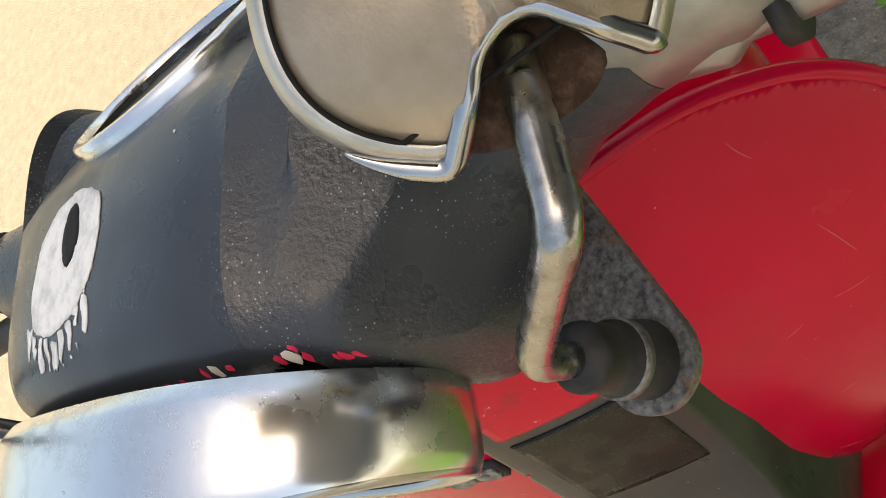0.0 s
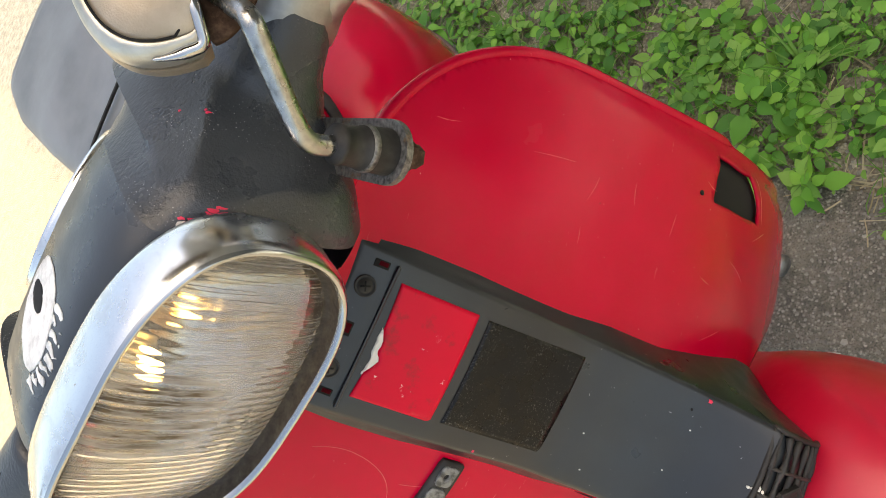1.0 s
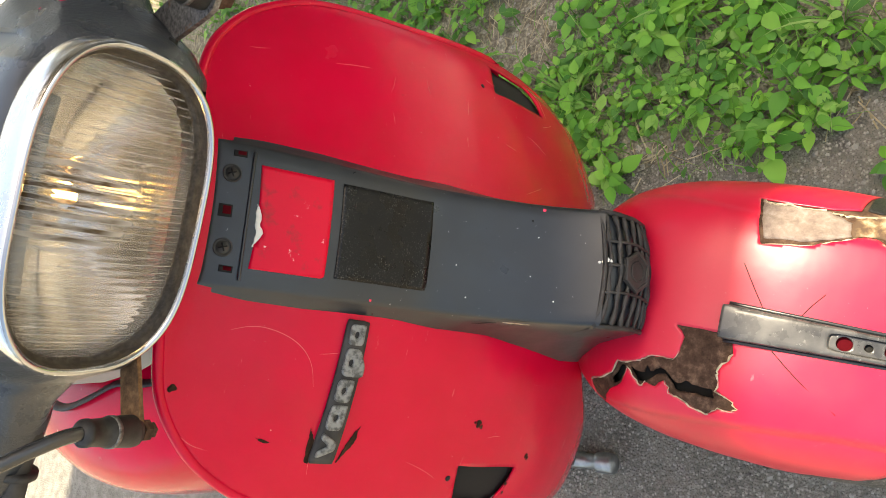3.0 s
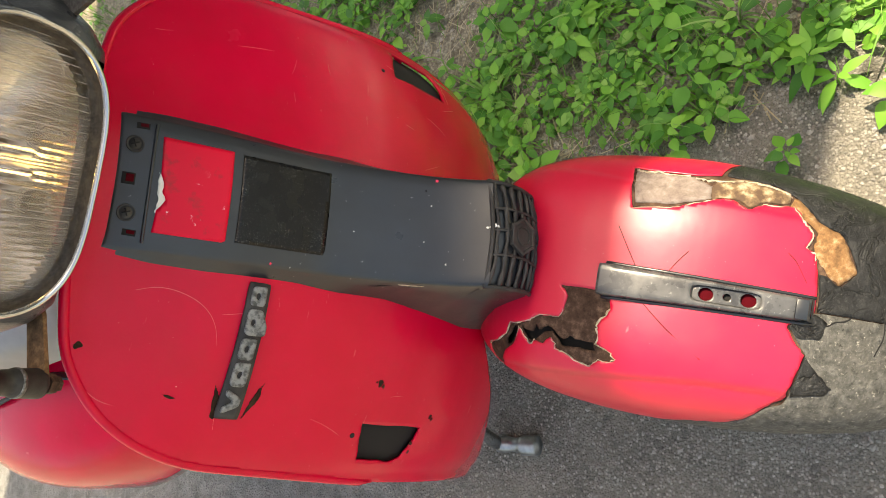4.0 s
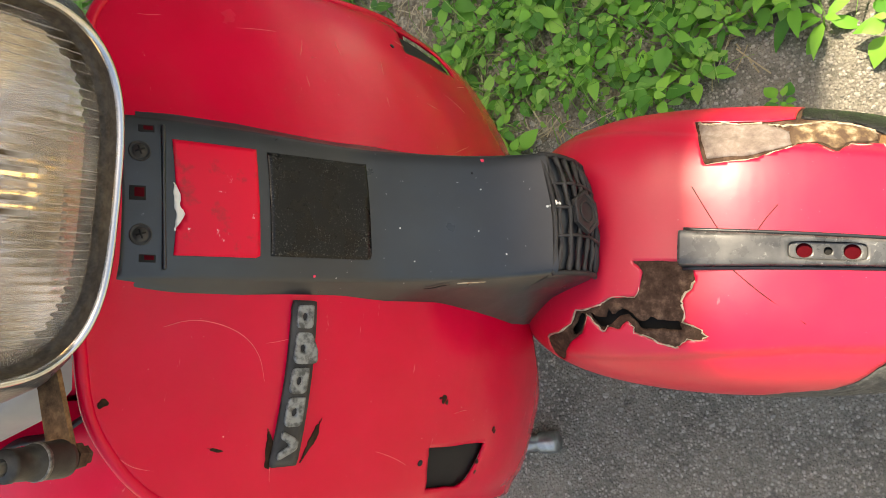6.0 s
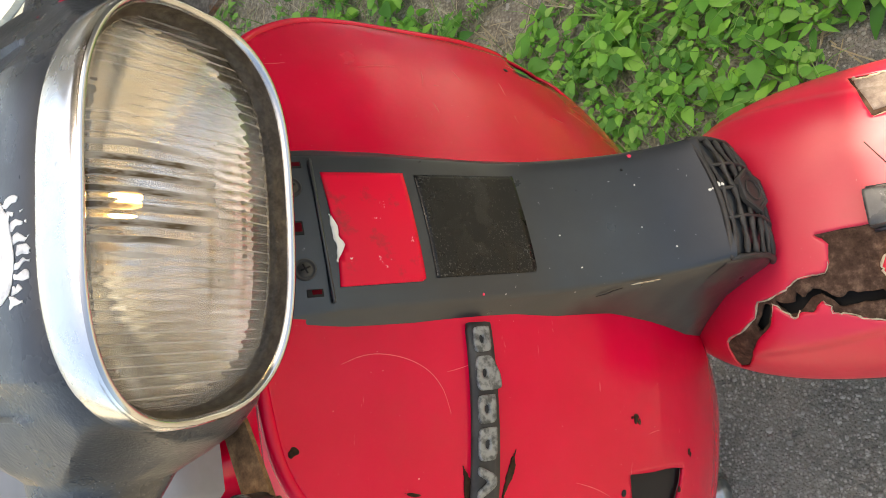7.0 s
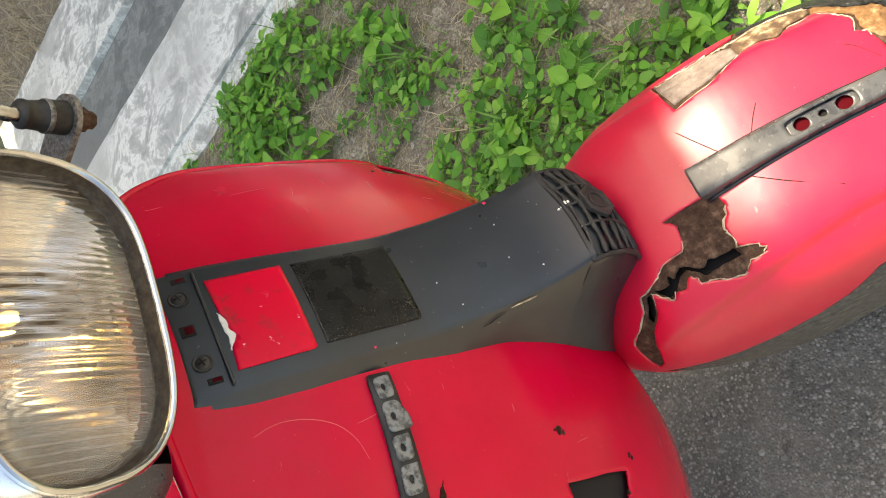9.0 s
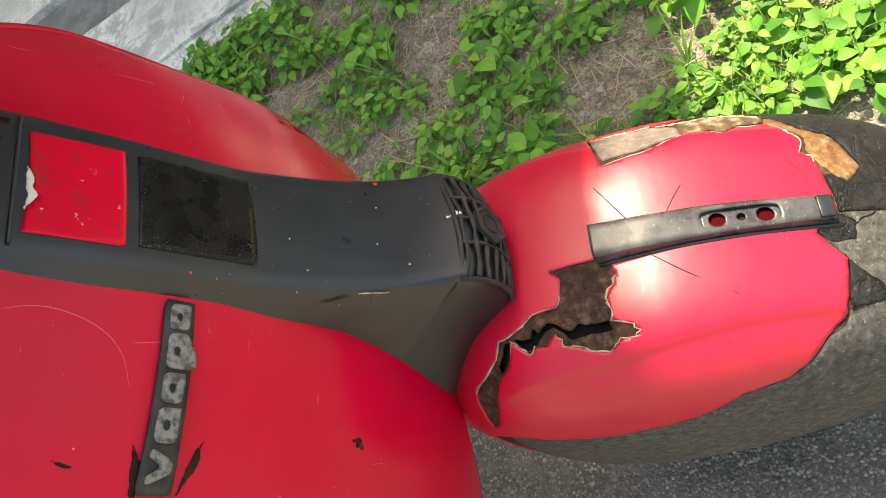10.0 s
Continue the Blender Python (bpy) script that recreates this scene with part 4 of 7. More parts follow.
for k in range(17):
    x, z = rng.choice((-1, 1)) * rng.uniform(0.075, 0.175), rng.uniform(0.56, 0.9)
    a, length, w = rng.uniform(-0.5, 0.5) + (1.57 if k % 3 else 0), rng.uniform(0.008, 0.035), rng.uniform(0.00022, 0.0004)
    bow, line = rng.uniform(-4, 4) * w, []
    for u in np.linspace(0, 1, 9):
        p, q = length * u, bow * math.sin(math.pi * u)
        line.append(Vector(np.array(shield_point(x + p * math.cos(a) - q * math.sin(a), z + p * math.sin(a) + q * math.cos(a))).ravel()))
    mesh_object("scratch", *tube(line, [0.00005 + w * 0.6 * math.sin(math.pi * (0.06 + 0.88 * u)) for u in np.linspace(0, 1, 9)], 5), SCRATCH, scooter)
arc = spline([Vector(shield_point(x, z)) for x, z in ((-0.0783, 0.9006), (-0.0747, 0.8893), (-0.0744, 0.8776), (-0.0784, 0.8629), (-0.0861, 0.8504), (-0.0973, 0.8418), (-0.1115, 0.8367))], 40)
mesh_object("scratch", *tube(arc, [0.00012 + 0.00022 * math.sin(math.pi * (0.05 + 0.9 * k / 40)) for k in range(41)], 5), SCRATCH, scooter)
# screw holes laid on as flat black discs, for their shade
mesh_object("opening_screw_hole", *sheet([(-0.1735 + 0.0022 * math.cos(a), 0.7004 + 0.0022 * math.sin(a)) for a in np.linspace(0, 2 * math.pi, 12, endpoint=False)], [], 0.001, shield_point, 0.001, 0.0007), DARK, scooter)
mesh_object("opening_screw_hole", *sheet([(0.168 + 0.0018 * math.cos(a), 0.699 + 0.0018 * math.sin(a)) for a in np.linspace(0, 2 * math.pi, 12, endpoint=False)], [], 0.001, shield_point, 0.001, 0.0007), DARK, scooter)


# ---- front fender ----
FEND_Y = [-0.447, -0.445, -0.441, -0.428, -0.40, -0.37, -0.30, -0.237, -0.17, -0.135, -0.10, -0.055, -0.02, 0.0]
FEND_T = [0.445, 0.465, 0.482, 0.508, 0.537, 0.560, 0.6015, 0.6168, 0.628, 0.622, 0.603, 0.560, 0.520, 0.50]
FEND_W = [0.062, 0.068, 0.074, 0.084, 0.096, 0.106, 0.118, 0.122, 0.120, 0.116, 0.108, 0.088, 0.060, 0.035]
FEND_Z = [0.430, 0.425, 0.42, 0.41, 0.40, 0.395, 0.39, 0.39, 0.395, 0.40, 0.405, 0.42, 0.44, 0.455]
FEND_A = np.linspace(0, np.pi / 2, 80)
FEND_CX, FEND_CZ = np.sin(FEND_A) ** (2 / 4.2), np.cos(FEND_A) ** (2 / 4.2)


def fender_half(y):
    """Half the girth of the fender at y."""
    y = np.atleast_1d(np.asarray(y, float))
    soft = np.clip(0.6 * (y + 0.44), 0.0, 0.034)
    w, t, b = (sum(np.interp(np.minimum(y + soft * d, 0.0), FEND_Y, k) for d in (-1, -0.75, -0.5, -0.25, 0, 0.25, 0.5, 0.75, 1)) / 9 for k in (FEND_W, FEND_T, FEND_Z))
    px, pz = w[:, None] * FEND_CX, b[:, None] + (t - b)[:, None] * FEND_CZ
    d = np.hypot(np.diff(px, axis=1), np.diff(pz, axis=1))
    return np.concatenate([np.zeros((len(y), 1)), np.cumsum(d, 1)], 1), px, pz


def fender_point(p, y):
    """The fender's skin: p metres across from its crest, at y."""
    p, y = np.broadcast_arrays(np.asarray(p, float), np.asarray(y, float))
    shape = p.shape
    p, y = p.ravel(), y.ravel()
    out = np.zeros((len(p), 3))
    for i in range(0, len(p), 4000):
        s, px, pz = fender_half(y[i : i + 4000])
        for k in range(len(s)):
            q = abs(p[i + k])
            out[i + k] = np.sign(p[i + k]) * np.interp(q, s[k], px[k]), y[i + k], np.interp(q, s[k], pz[k])
    # pressed crease along each shoulder
    crease = np.interp(y, [-0.36, -0.308, -0.266, -0.224, -0.17, -0.13], [0.070, 0.072, 0.078, 0.084, 0.092, 0.094])
    step = np.clip((np.abs(p) - crease + 0.003) / 0.008, 0, 1)
    fade = np.clip((y + 0.385) / 0.03, 0, 1) * np.clip((-0.10 - y) / 0.04, 0, 1)
    out[:, 2] -= np.where(p < 0, 0.0058, 0.0042) * step * step * (3 - 2 * step) * fade
    out[:, 0] *= np.where(out[:, 0] > 0, 1.06, 0.97)
    return out.reshape(*shape, 3)


def fender_rim(y0, y1, side, inset=0.0, n=24):
    ys = np.linspace(y0, y1, n)
    return [(side * (float(fender_half(y)[0][0, -1]) - inset), float(y)) for y in ys]


BARE = [(-0.010, -0.190), (-0.014, -0.196), (-0.018, -0.200), (-0.026, -0.198), (-0.032, -0.198), (-0.038, -0.194), (-0.039, -0.185), (-0.040, -0.172), (-0.046, -0.166), (-0.049, -0.156), (-0.051, -0.144), (-0.063, -0.137), (-0.072, -0.120), (-0.078, -0.104), (-0.096, -0.101), (-0.116, -0.097), (-0.112, -0.108), (-0.094, -0.122), (-0.080, -0.134), (-0.070, -0.148), (-0.062, -0.1525), (-0.0535, -0.154), (-0.0575, -0.158), (-0.0645, -0.164), (-0.067, -0.167), (-0.063, -0.173), (-0.065, -0.180), (-0.061, -0.184), (-0.057, -0.188), (-0.062, -0.192), (-0.067, -0.193), (-0.069, -0.200), (-0.073, -0.208), (-0.0765, -0.216), (-0.078, -0.222), (-0.074, -0.228), (-0.070, -0.232), (-0.070, -0.242), (-0.068, -0.246), (-0.062, -0.242), (-0.060, -0.236), (-0.056, -0.230), (-0.046, -0.230), (-0.040, -0.228), (-0.032, -0.234), (-0.024, -0.238), (-0.016, -0.236), (-0.010, -0.228), (-0.010, -0.204)]
HOLES = [[(-0.052, -0.156), (-0.056, -0.164), (-0.055, -0.170), (-0.048, -0.172), (-0.053, -0.176), (-0.050, -0.180), (-0.0475, -0.184), (-0.050, -0.190), (-0.0555, -0.196), (-0.058, -0.200), (-0.0535, -0.206), (-0.056, -0.210), (-0.0555, -0.218), (-0.056, -0.226), (-0.061, -0.227), (-0.0625, -0.231), (-0.0635, -0.222), (-0.063, -0.214), (-0.0635, -0.206), (-0.0645, -0.200), (-0.062, -0.197), (-0.057, -0.193), (-0.0525, -0.189), (-0.053, -0.184), (-0.0555, -0.180), (-0.061, -0.175), (-0.065, -0.168), (-0.064, -0.164), (-0.058, -0.159)], [(-0.053, -0.147), (-0.054, -0.152), (-0.061, -0.150), (-0.070, -0.146), (-0.074, -0.137), (-0.068, -0.137), (-0.061, -0.142)]]
HOLES = [ragged(h, 0.0006, 3, 20 + k) for k, h in enumerate(HOLES)]
SKIRT = [(-0.125, -0.080), (-0.135, -0.100), (-0.146, -0.120), (-0.158, -0.142), (-0.167, -0.165), (-0.170, -0.192), (-0.165, -0.228), (-0.155, -0.258), (-0.134, -0.288), (-0.124, -0.316), (-0.108, -0.334), (-0.088, -0.350), (-0.076, -0.3615)]
PATCH = [(0.102, -0.226), (0.060, -0.242), (0.064, -0.276), (0.072, -0.298), (0.076, -0.306), (0.076, -0.312), (0.068, -0.328), (0.076, -0.334), (0.078, -0.354), (0.066, -0.364), (0.056, -0.372), (0.046, -0.368), (0.043, -0.374), (0.032, -0.376)]
FRONT_EDGE = [(0.030, -0.377), (0.010, -0.379), (-0.006, -0.378), (-0.014, -0.362), (-0.028, -0.370), (-0.036, -0.376), (-0.058, -0.371), (-0.072, -0.366), (-0.076, -0.3625), (-0.078, -0.361)]


def build_fender():
    base_line = fender_rim(-0.446, 0.0, 1)
    whole = base_line + [(-p, y) for p, y in base_line[::-1]]
    base = mesh_object("fender", *sheet(whole, HOLES, 0.0022, fender_point_up, 0.0025), RUST, scooter, label="rusted front fender with peeling red paint and a blackened nose", matrix=FEND)
    # red coat: all behind the front edge, less the bare places
    left = fender_rim(-0.330, 0.0, 1, 0.0005)
    right = fender_rim(0.0, -0.330, -1, 0.0005)
    edge = ragged([(0.104, -0.226)] + PATCH[1:] + FRONT_EDGE[:-1], 0.0006, 4, 31)[:-4]
    outline = [p for p in left if p[1] > -0.30]
    outline = outline + [q for q in right if q[1] > -0.08] + ragged(SKIRT, 0.0006, 4, 35)[:-4] + edge[::-1] + [(0.1015, -0.230), (0.0990, -0.250), (0.0985, -0.280), (0.103, -0.2965)]
    mesh_object("red_coat", *sheet(outline, [ragged(BARE, 0.0004, 3, 33)], 0.0022, fender_point_up, 0.0012, 0.0013), RED_FADED, base, "peeling faded red paint")
    rim = ragged(BARE, 0.0004, 3, 33)
    cream = [(x + 0.0009 * math.cos(i), y + 0.0009 * math.sin(1.7 * i)) for i, (x, y) in enumerate(rim)]
    # cream filler showing along the torn edge
    for a, b in ((12, 40), (60, 76), (84, 104), (104, 136)):
        pts = cream[a:b]
        if len(pts) > 3:
            path = [Vector(fender_point(p, y)) + Vector((0, 0, 0.0012)) for p, y in pts]
            mesh_object("filler_edge", *tube(path, [0.0003 + 0.0010 * abs(math.sin(3.1 * k) * math.sin(0.9 * k)) for k in range(len(path))], 6), TORN_RIM, base, "crumbling cream filler")
    # bare primer and rust along the crown's left shoulder
    mesh_object("bare_primer", *sheet(ragged([(0.100, -0.230), (0.064, -0.243), (0.067, -0.276), (0.075, -0.298), (0.087, -0.296), (0.096, -0.278), (0.098, -0.25)], 0.0008, 4, 41), [], 0.003, fender_point_up, 0.001, 0.0006), PRIMER, base, "bare grey-brown primer")
    mesh_object("filler_patch", *sheet(ragged([(0.074, -0.298), (0.078, -0.308), (0.077, -0.316), (0.071, -0.327), (0.079, -0.334), (0.081, -0.352), (0.093, -0.346), (0.104, -0.318), (0.098, -0.300), (0.088, -0.294)], 0.001, 5, 42), [], 0.003, fender_point_up, 0.001, 0.0009), BONDO, base, "cracked cream filler")
    mesh_object("rust_flake", *sheet(ragged([(0.079, -0.351), (0.068, -0.364), (0.058, -0.374), (0.048, -0.372), (0.035, -0.378), (0.021, -0.391), (0.032, -0.401), (0.050, -0.394), (0.061, -0.387), (0.066, -0.374), (0.078, -0.363), (0.088, -0.352)], 0.001, 5, 43), [], 0.003, fender_point_up, 0.001, 0.0008), RUST_ORANGE, base, "flaking orange rust")
    # cream filler along the torn edge of the shoulder
    for a, b, seed in ((1, 7, 3), (6, 12, 4), (8, 14, 5)):
        line = ragged(PATCH[a:b], 0.0007, 5, 70 + seed)[:-5]
        path = [Vector(fender_point(p, y)) + Vector((0, 0, 0.0011)) for p, y in line]
        wob = random.Random(seed)
        mesh_object("filler_edge", *tube(path, [wob.uniform(0.0001, 0.0010) for _ in path], 6), TORN_RIM, base, "crumbling cream filler")
    # pale filler along the upper border of the bare strip
    for line, seed in (([(0.100, -0.229), (0.0975, -0.240), (0.0985, -0.250), (0.096, -0.262), (0.0965, -0.278)], 8), ([(0.096, -0.280), (0.0935, -0.290), (0.096, -0.302), (0.1005, -0.314), (0.099, -0.328), (0.093, -0.345), (0.088, -0.352)], 9)):
        line = ragged(line, 0.0010, 5, 70 + seed)[:-5]
        wob = random.Random(seed)
        mesh_object("filler_edge", *tube([Vector(fender_point(p, y)) + Vector((0, 0, 0.0012)) for p, y in line], [wob.uniform(0.0003, 0.0016) for _ in line], 6), TORN_RIM, base, "crumbling cream filler")
    # black nose, in two halves along a seam
    l = fender_rim(-0.446, -0.280, 1, -0.0005)
    nose_left = [(0.0, -0.446)] + l + [(0.104, -0.30), (0.099, -0.338), (0.088, -0.353), (0.078, -0.363), (0.066, -0.375), (0.061, -0.388), (0.050, -0.395), (0.033, -0.402), (0.020, -0.392), (0.031, -0.378), (0.012, -0.3805), (0.0, -0.3805)]
    mesh_object("nose_coat", *sheet(nose_left, [], 0.0035, fender_point_up, 0.0012, 0.0012), TIP, base, "cracked, blistered black paint")
    r = fender_rim(-0.082, -0.446, -1, -0.0005, 60)
    nose_right = [(-0.0008, -0.446), (-0.0008, -0.3805), (-0.014, -0.364), (-0.028, -0.372), (-0.037, -0.378), (-0.058, -0.373), (-0.072, -0.368), (-0.082, -0.363)] + [(p - 0.001, y - 0.0006) for p, y in SKIRT[-2:0:-1]] + r
    mesh_object("worn_nose", *sheet(nose_right, [], 0.0035, fender_point_up, 0.0012, 0.0009), TIP_WORN, base, "olive-brown worn undercoat")
    mesh_object("black_flake", *sheet(ragged([(-0.037, -0.3765), (-0.050, -0.386), (-0.059, -0.394), (-0.066, -0.390), (-0.071, -0.3685)], 0.0007, 5, 46), [], 0.002, fender_point_up, 0.0012, 0.0017), TIP, base)
    # dark patch in the shape of the crest strip end's cast shadow
    mesh_object("black_flake", *sheet(ragged([(-0.002, -0.379), (-0.015, -0.364), (-0.024, -0.370), (-0.022, -0.384), (-0.008, -0.388)], 0.0007, 5, 47), [], 0.002, fender_point_up, 0.0012, 0.0016), TIP, base)
    # black sheet added below the holes, standing in for shade under the fender
    mesh_object("inner_skin", *sheet([(-0.03, -0.10), (-0.03, -0.25), (-0.10, -0.25), (-0.11, -0.10)], [], 0.006, fender_point_up, 0.002, -0.009), DARK, base, "black underside of the fender")
    # hairline cracks in the paint
    for pts in ([(0.044, -0.234), (0.028, -0.244), (0.014, -0.253)], [(0.031, -0.292), (0.022, -0.285), (0.013, -0.279)], [(-0.016, -0.264), (-0.034, -0.284), (-0.054, -0.310)], [(0.02, -0.372), (0.034, -0.364), (0.040, -0.358)]):
        path = spline([Vector(fender_point(p, y)) + Vector((0, 0, 0.0013)) for p, y in pts], 10)
        mesh_object("paint_crack", *tube(path, 0.00045, 5), DARK, base)
    for pts in ([(-0.008, -0.381), (-0.010, -0.388), (-0.006, -0.392), (-0.004, -0.398), (0.0, -0.402), (0.004, -0.403), (0.008, -0.408), (0.010, -0.420)], [(0.028, -0.410), (0.018, -0.414), (0.008, -0.420), (-0.010, -0.422), (-0.028, -0.418)], [(0.120, -0.358), (0.094, -0.374), (0.084, -0.390), (0.064, -0.396)], [(0.060, -0.398), (0.068, -0.406), (0.076, -0.410), (0.100, -0.410)], [(0.045, -0.400), (0.040, -0.412), (0.028, -0.418), (0.022, -0.432)]):
        path = [Vector(fender_point(p, y)) + Vector((0, -0.0002, 0.0009)) for p, y in pts]
        mesh_object("paint_crack", *tube(spline(path, 20), [0.00045 + 0.0004 * abs(math.sin(2.3 * k)) for k in range(21)], 5), DARK, base)
    mesh_object("paint_chip", *sheet([(0.160 + 0.009 * math.cos(a), -0.064 + 0.007 * math.sin(a)) for a in np.linspace(0, 2 * math.pi, 14, endpoint=False)], [], 0.002, fender_point_up, 0.0010, 0.0022), WHITE_FILM, base, "pale grey oval chip")
    # crest strip: a long tapered block with a sunk pocket in its top
    crest_w = lambda u: 0.0128 - 0.004 * u
    crest_h = lambda u: (0.0142 - 0.002 * u - 0.0042 * math.sin(math.pi * min(1, max(0, u)))) * (1 if u < 0.97 else 0.8)
    def crest_top(x, y, drop=0.0):
        x, y = np.broadcast_arrays(np.asarray(x, float), np.asarray(y, float))
        out = []
        for a, b in zip(x.ravel(), y.ravel()):
            u = (-0.229 - b) / 0.150
            k = min(1.0, abs(a) / crest_w(u))
            out.append((a, b, float(fender_point(0.0, b)[2]) + crest_h(u) - 0.0014 * k ** 6 - drop))
        return np.array(out).reshape(*x.shape, 3)
    ys = np.linspace(-0.229, -0.379, 27)
    top = [(crest_w((-0.229 - y) / 0.150), float(y)) for y in ys]
    pocket = [(0.0066 * math.copysign(abs(math.cos(a)) ** 0.35, math.cos(a)), -0.324 + 0.0240 * math.copysign(abs(math.sin(a)) ** 0.35, math.sin(a))) for a in np.linspace(0, 2 * math.pi, 36, endpoint=False)]
    mesh_object("crest_strip", *sheet(top + [(-x, y) for x, y in top[::-1]], [pocket], 0.0022, crest_top, 0.0012), STRIP, base, label="worn black plastic crest strip with a sunk pocket")
    verts, faces = [], []
    for x, y in top + [(-x, y) for x, y in top[::-1]]:
        verts += [tuple(crest_top(x, y, 0.0004)), (x * 1.1, y, float(fender_point(0.0, y)[2]) - 0.004)]
    n = len(verts) // 2
    faces = [(2 * i, 2 * i + 1, (2 * i + 3) % (2 * n), (2 * i + 2) % (2 * n)) for i in range(n)]
    mesh_object("strip_side", verts, faces, STRIP, base, smooth=False)
    for side in (-1, 1):
        edge_line = [Vector((side * (0.0145 - 0.004 * u), -0.229 - 0.150 * u, float(fender_point(0.014, -0.229 - 0.150 * u)[2]) + 0.0012)) for u in np.linspace(0, 1, 20)]
        mesh_object("strip_flange", *tube(edge_line, 0.0016, 8), HORN, base)
    # the pocket's wall, its floor with two round holes and a small one between
    holes = [[(r * math.cos(a), y + r * math.sin(a)) for a in np.linspace(0, 2 * math.pi, 20, endpoint=False)] for y, r in ((-0.3095, 0.0052), (-0.324, 0.0028), (-0.3385, 0.0054))]
    verts = [tuple(crest_top(x, y, d)) for x, y in pocket for d in (0.0005, 0.0042)]
    n = len(pocket)
    mesh_object("pocket_wall", verts, [(2 * i, (2 * i + 2) % (2 * n), (2 * i + 3) % (2 * n), 2 * i + 1) for i in range(n)], STRIP, base)
    deep = lambda x, y: crest_top(x, y, 0.0035)
    mesh_object("pocket_floor", *sheet(pocket, holes, 0.0012, deep, 0.0008), STRIP, base)
    # hole bottoms coloured dark red and black for the shade of their depth
    for (y, r), mat in zip(((-0.3095, 0.0064), (-0.324, 0.0036), (-0.3385, 0.0066)), (SHADED_RED, DARK, SHADED_RED)):
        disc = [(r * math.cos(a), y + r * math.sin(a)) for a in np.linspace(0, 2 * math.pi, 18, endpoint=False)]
        mesh_object("pocket_hole", *sheet(disc, [], 0.0016, lambda x, y: crest_top(x, y, 0.0072), 0.0006), mat, base, "red paint at the bottom of a hole" if mat is SHADED_RED else "")
    slope = math.atan2(0.073, 0.150)
    def on_crest(y, lift):
        z = float(fender_point(0.0, y)[2]) + 0.0120
        return Matrix.Translation((0, y, z + lift)) @ Matrix.Rotation(slope, 4, "X")
    part("strip_clip", rounded_box((0.0165, 0.010, 0.004), 0.001), HORN, base, matrix=on_crest(-0.374, 0.0))
    return base


def fender_point_up(p, y):
    """As fender_point, turned so that the skin's outer side is up."""
    return fender_point(p, y)


fender = build_fender()


# ---- front wheel ----
def build_wheel():
    R, cy, cz = 0.212, -0.252, 0.212
    m = STEER @ Matrix.Translation((0, cy, cz)) @ Matrix.Rotation(radians(90), 4, "Y")
    prof = [(R - 0.085, -0.030), (R - 0.07, -0.040), (R - 0.04, -0.046), (R - 0.018, -0.042), (R - 0.006, -0.032), (R - 0.001, -0.018), (R, 0.0), (R - 0.001, 0.018), (R - 0.006, 0.032), (R - 0.018, 0.042), (R - 0.04, 0.046), (R - 0.07, 0.040), (R - 0.085, 0.030)]
    verts, faces = [], []
    steps = 96
    for k in range(steps):
        a = 2 * math.pi * k / steps
        for r, h in prof:
            verts.append((r * math.cos(a), r * math.sin(a), h))
    n = len(prof)
    for k in range(steps):
        j = (k + 1) % steps
        for i in range(n):
            q = (i + 1) % n
            faces.append((k * n + i, j * n + i, j * n + q, k * n + q))
    wheel = mesh_object("front_wheel", verts, faces, TYRE, scooter, label="small front wheel with a dusty block-tread tyre", matrix=m)
    # tread blocks, set in zigzag rows
    verts, faces = [], []
    for row, h in enumerate((-0.031, -0.0155, 0.0, 0.0155, 0.031)):
        for k in range(72):
            a0 = 2 * math.pi * (k + (0.5 if row % 2 else 0)) / 72
            da = 2 * math.pi / 72 * 0.42
            rr = R - 0.0045 * (abs(h) / 0.031) ** 2
            w = 0.0066
            base = len(verts)
            for lift, shrink in ((-0.004, 1.0), (0.0035, 0.86)):
                for sa, sh in ((-1, -1), (-0.4, 0), (-1, 1), (1, 1), (1.6, 0), (1, -1)):
                    a = a0 + da * sa * shrink
                    hh = h + w * sh * shrink
                    r = rr + lift - (0.004 if abs(hh) > 0.034 else 0)
                    verts.append((r * math.cos(a), r * math.sin(a), hh))
            faces.append(tuple(base + 6 + i for i in range(6)))
            for i in range(6):
                j = (i + 1) % 6
                faces.append((base + i, base + j, base + 6 + j, base + 6 + i))
    mesh_object("tread", verts, faces, TYRE, wheel, smooth=False)
    rim = [(0.0, -0.03), (0.05, -0.034), (0.09, -0.03), (0.118, -0.036), (0.132, -0.033), (0.132, 0.033), (0.118, 0.036), (0.09, 0.03), (0.05, 0.034), (0.0, 0.03)]
    vv, ff = lathe(rim, 48)
    mesh_object("rim", vv, ff, ALLOY, wheel, "dull pressed steel rim")


build_wheel()
mesh_object("fork_leg", *tube([(0.075, -0.20, 0.215), (0.09, -0.17, 0.30), (0.07, -0.10, 0.42), (0.02, -0.05, 0.56), (0.0, -0.03, 0.62)], [0.02, 0.024, 0.026, 0.028, 0.03], 14), PLASTIC, scooter, matrix=STEER)
mesh_object("steering_tube", *tube([(0, -0.06, 0.53), (0, 0.0, 0.71), (0, 0.09, 0.98)], 0.03, 16), RED, scooter)


# ---- headset ----
HEAD_X = [0.0, 0.03, 0.055, 0.0685, 0.076, 0.085, 0.100, 0.110, 0.118, 0.135, 0.158]
HEAD_YC = [0.0352, 0.0352, 0.0355, 0.0360, 0.035, 0.034, 0.0362, 0.040, 0.0436, 0.048, 0.051]
HEAD_A = [0.0743, 0.0743, 0.0745, 0.073, 0.072, 0.070, 0.062, 0.047, 0.038, 0.032, 0.029]
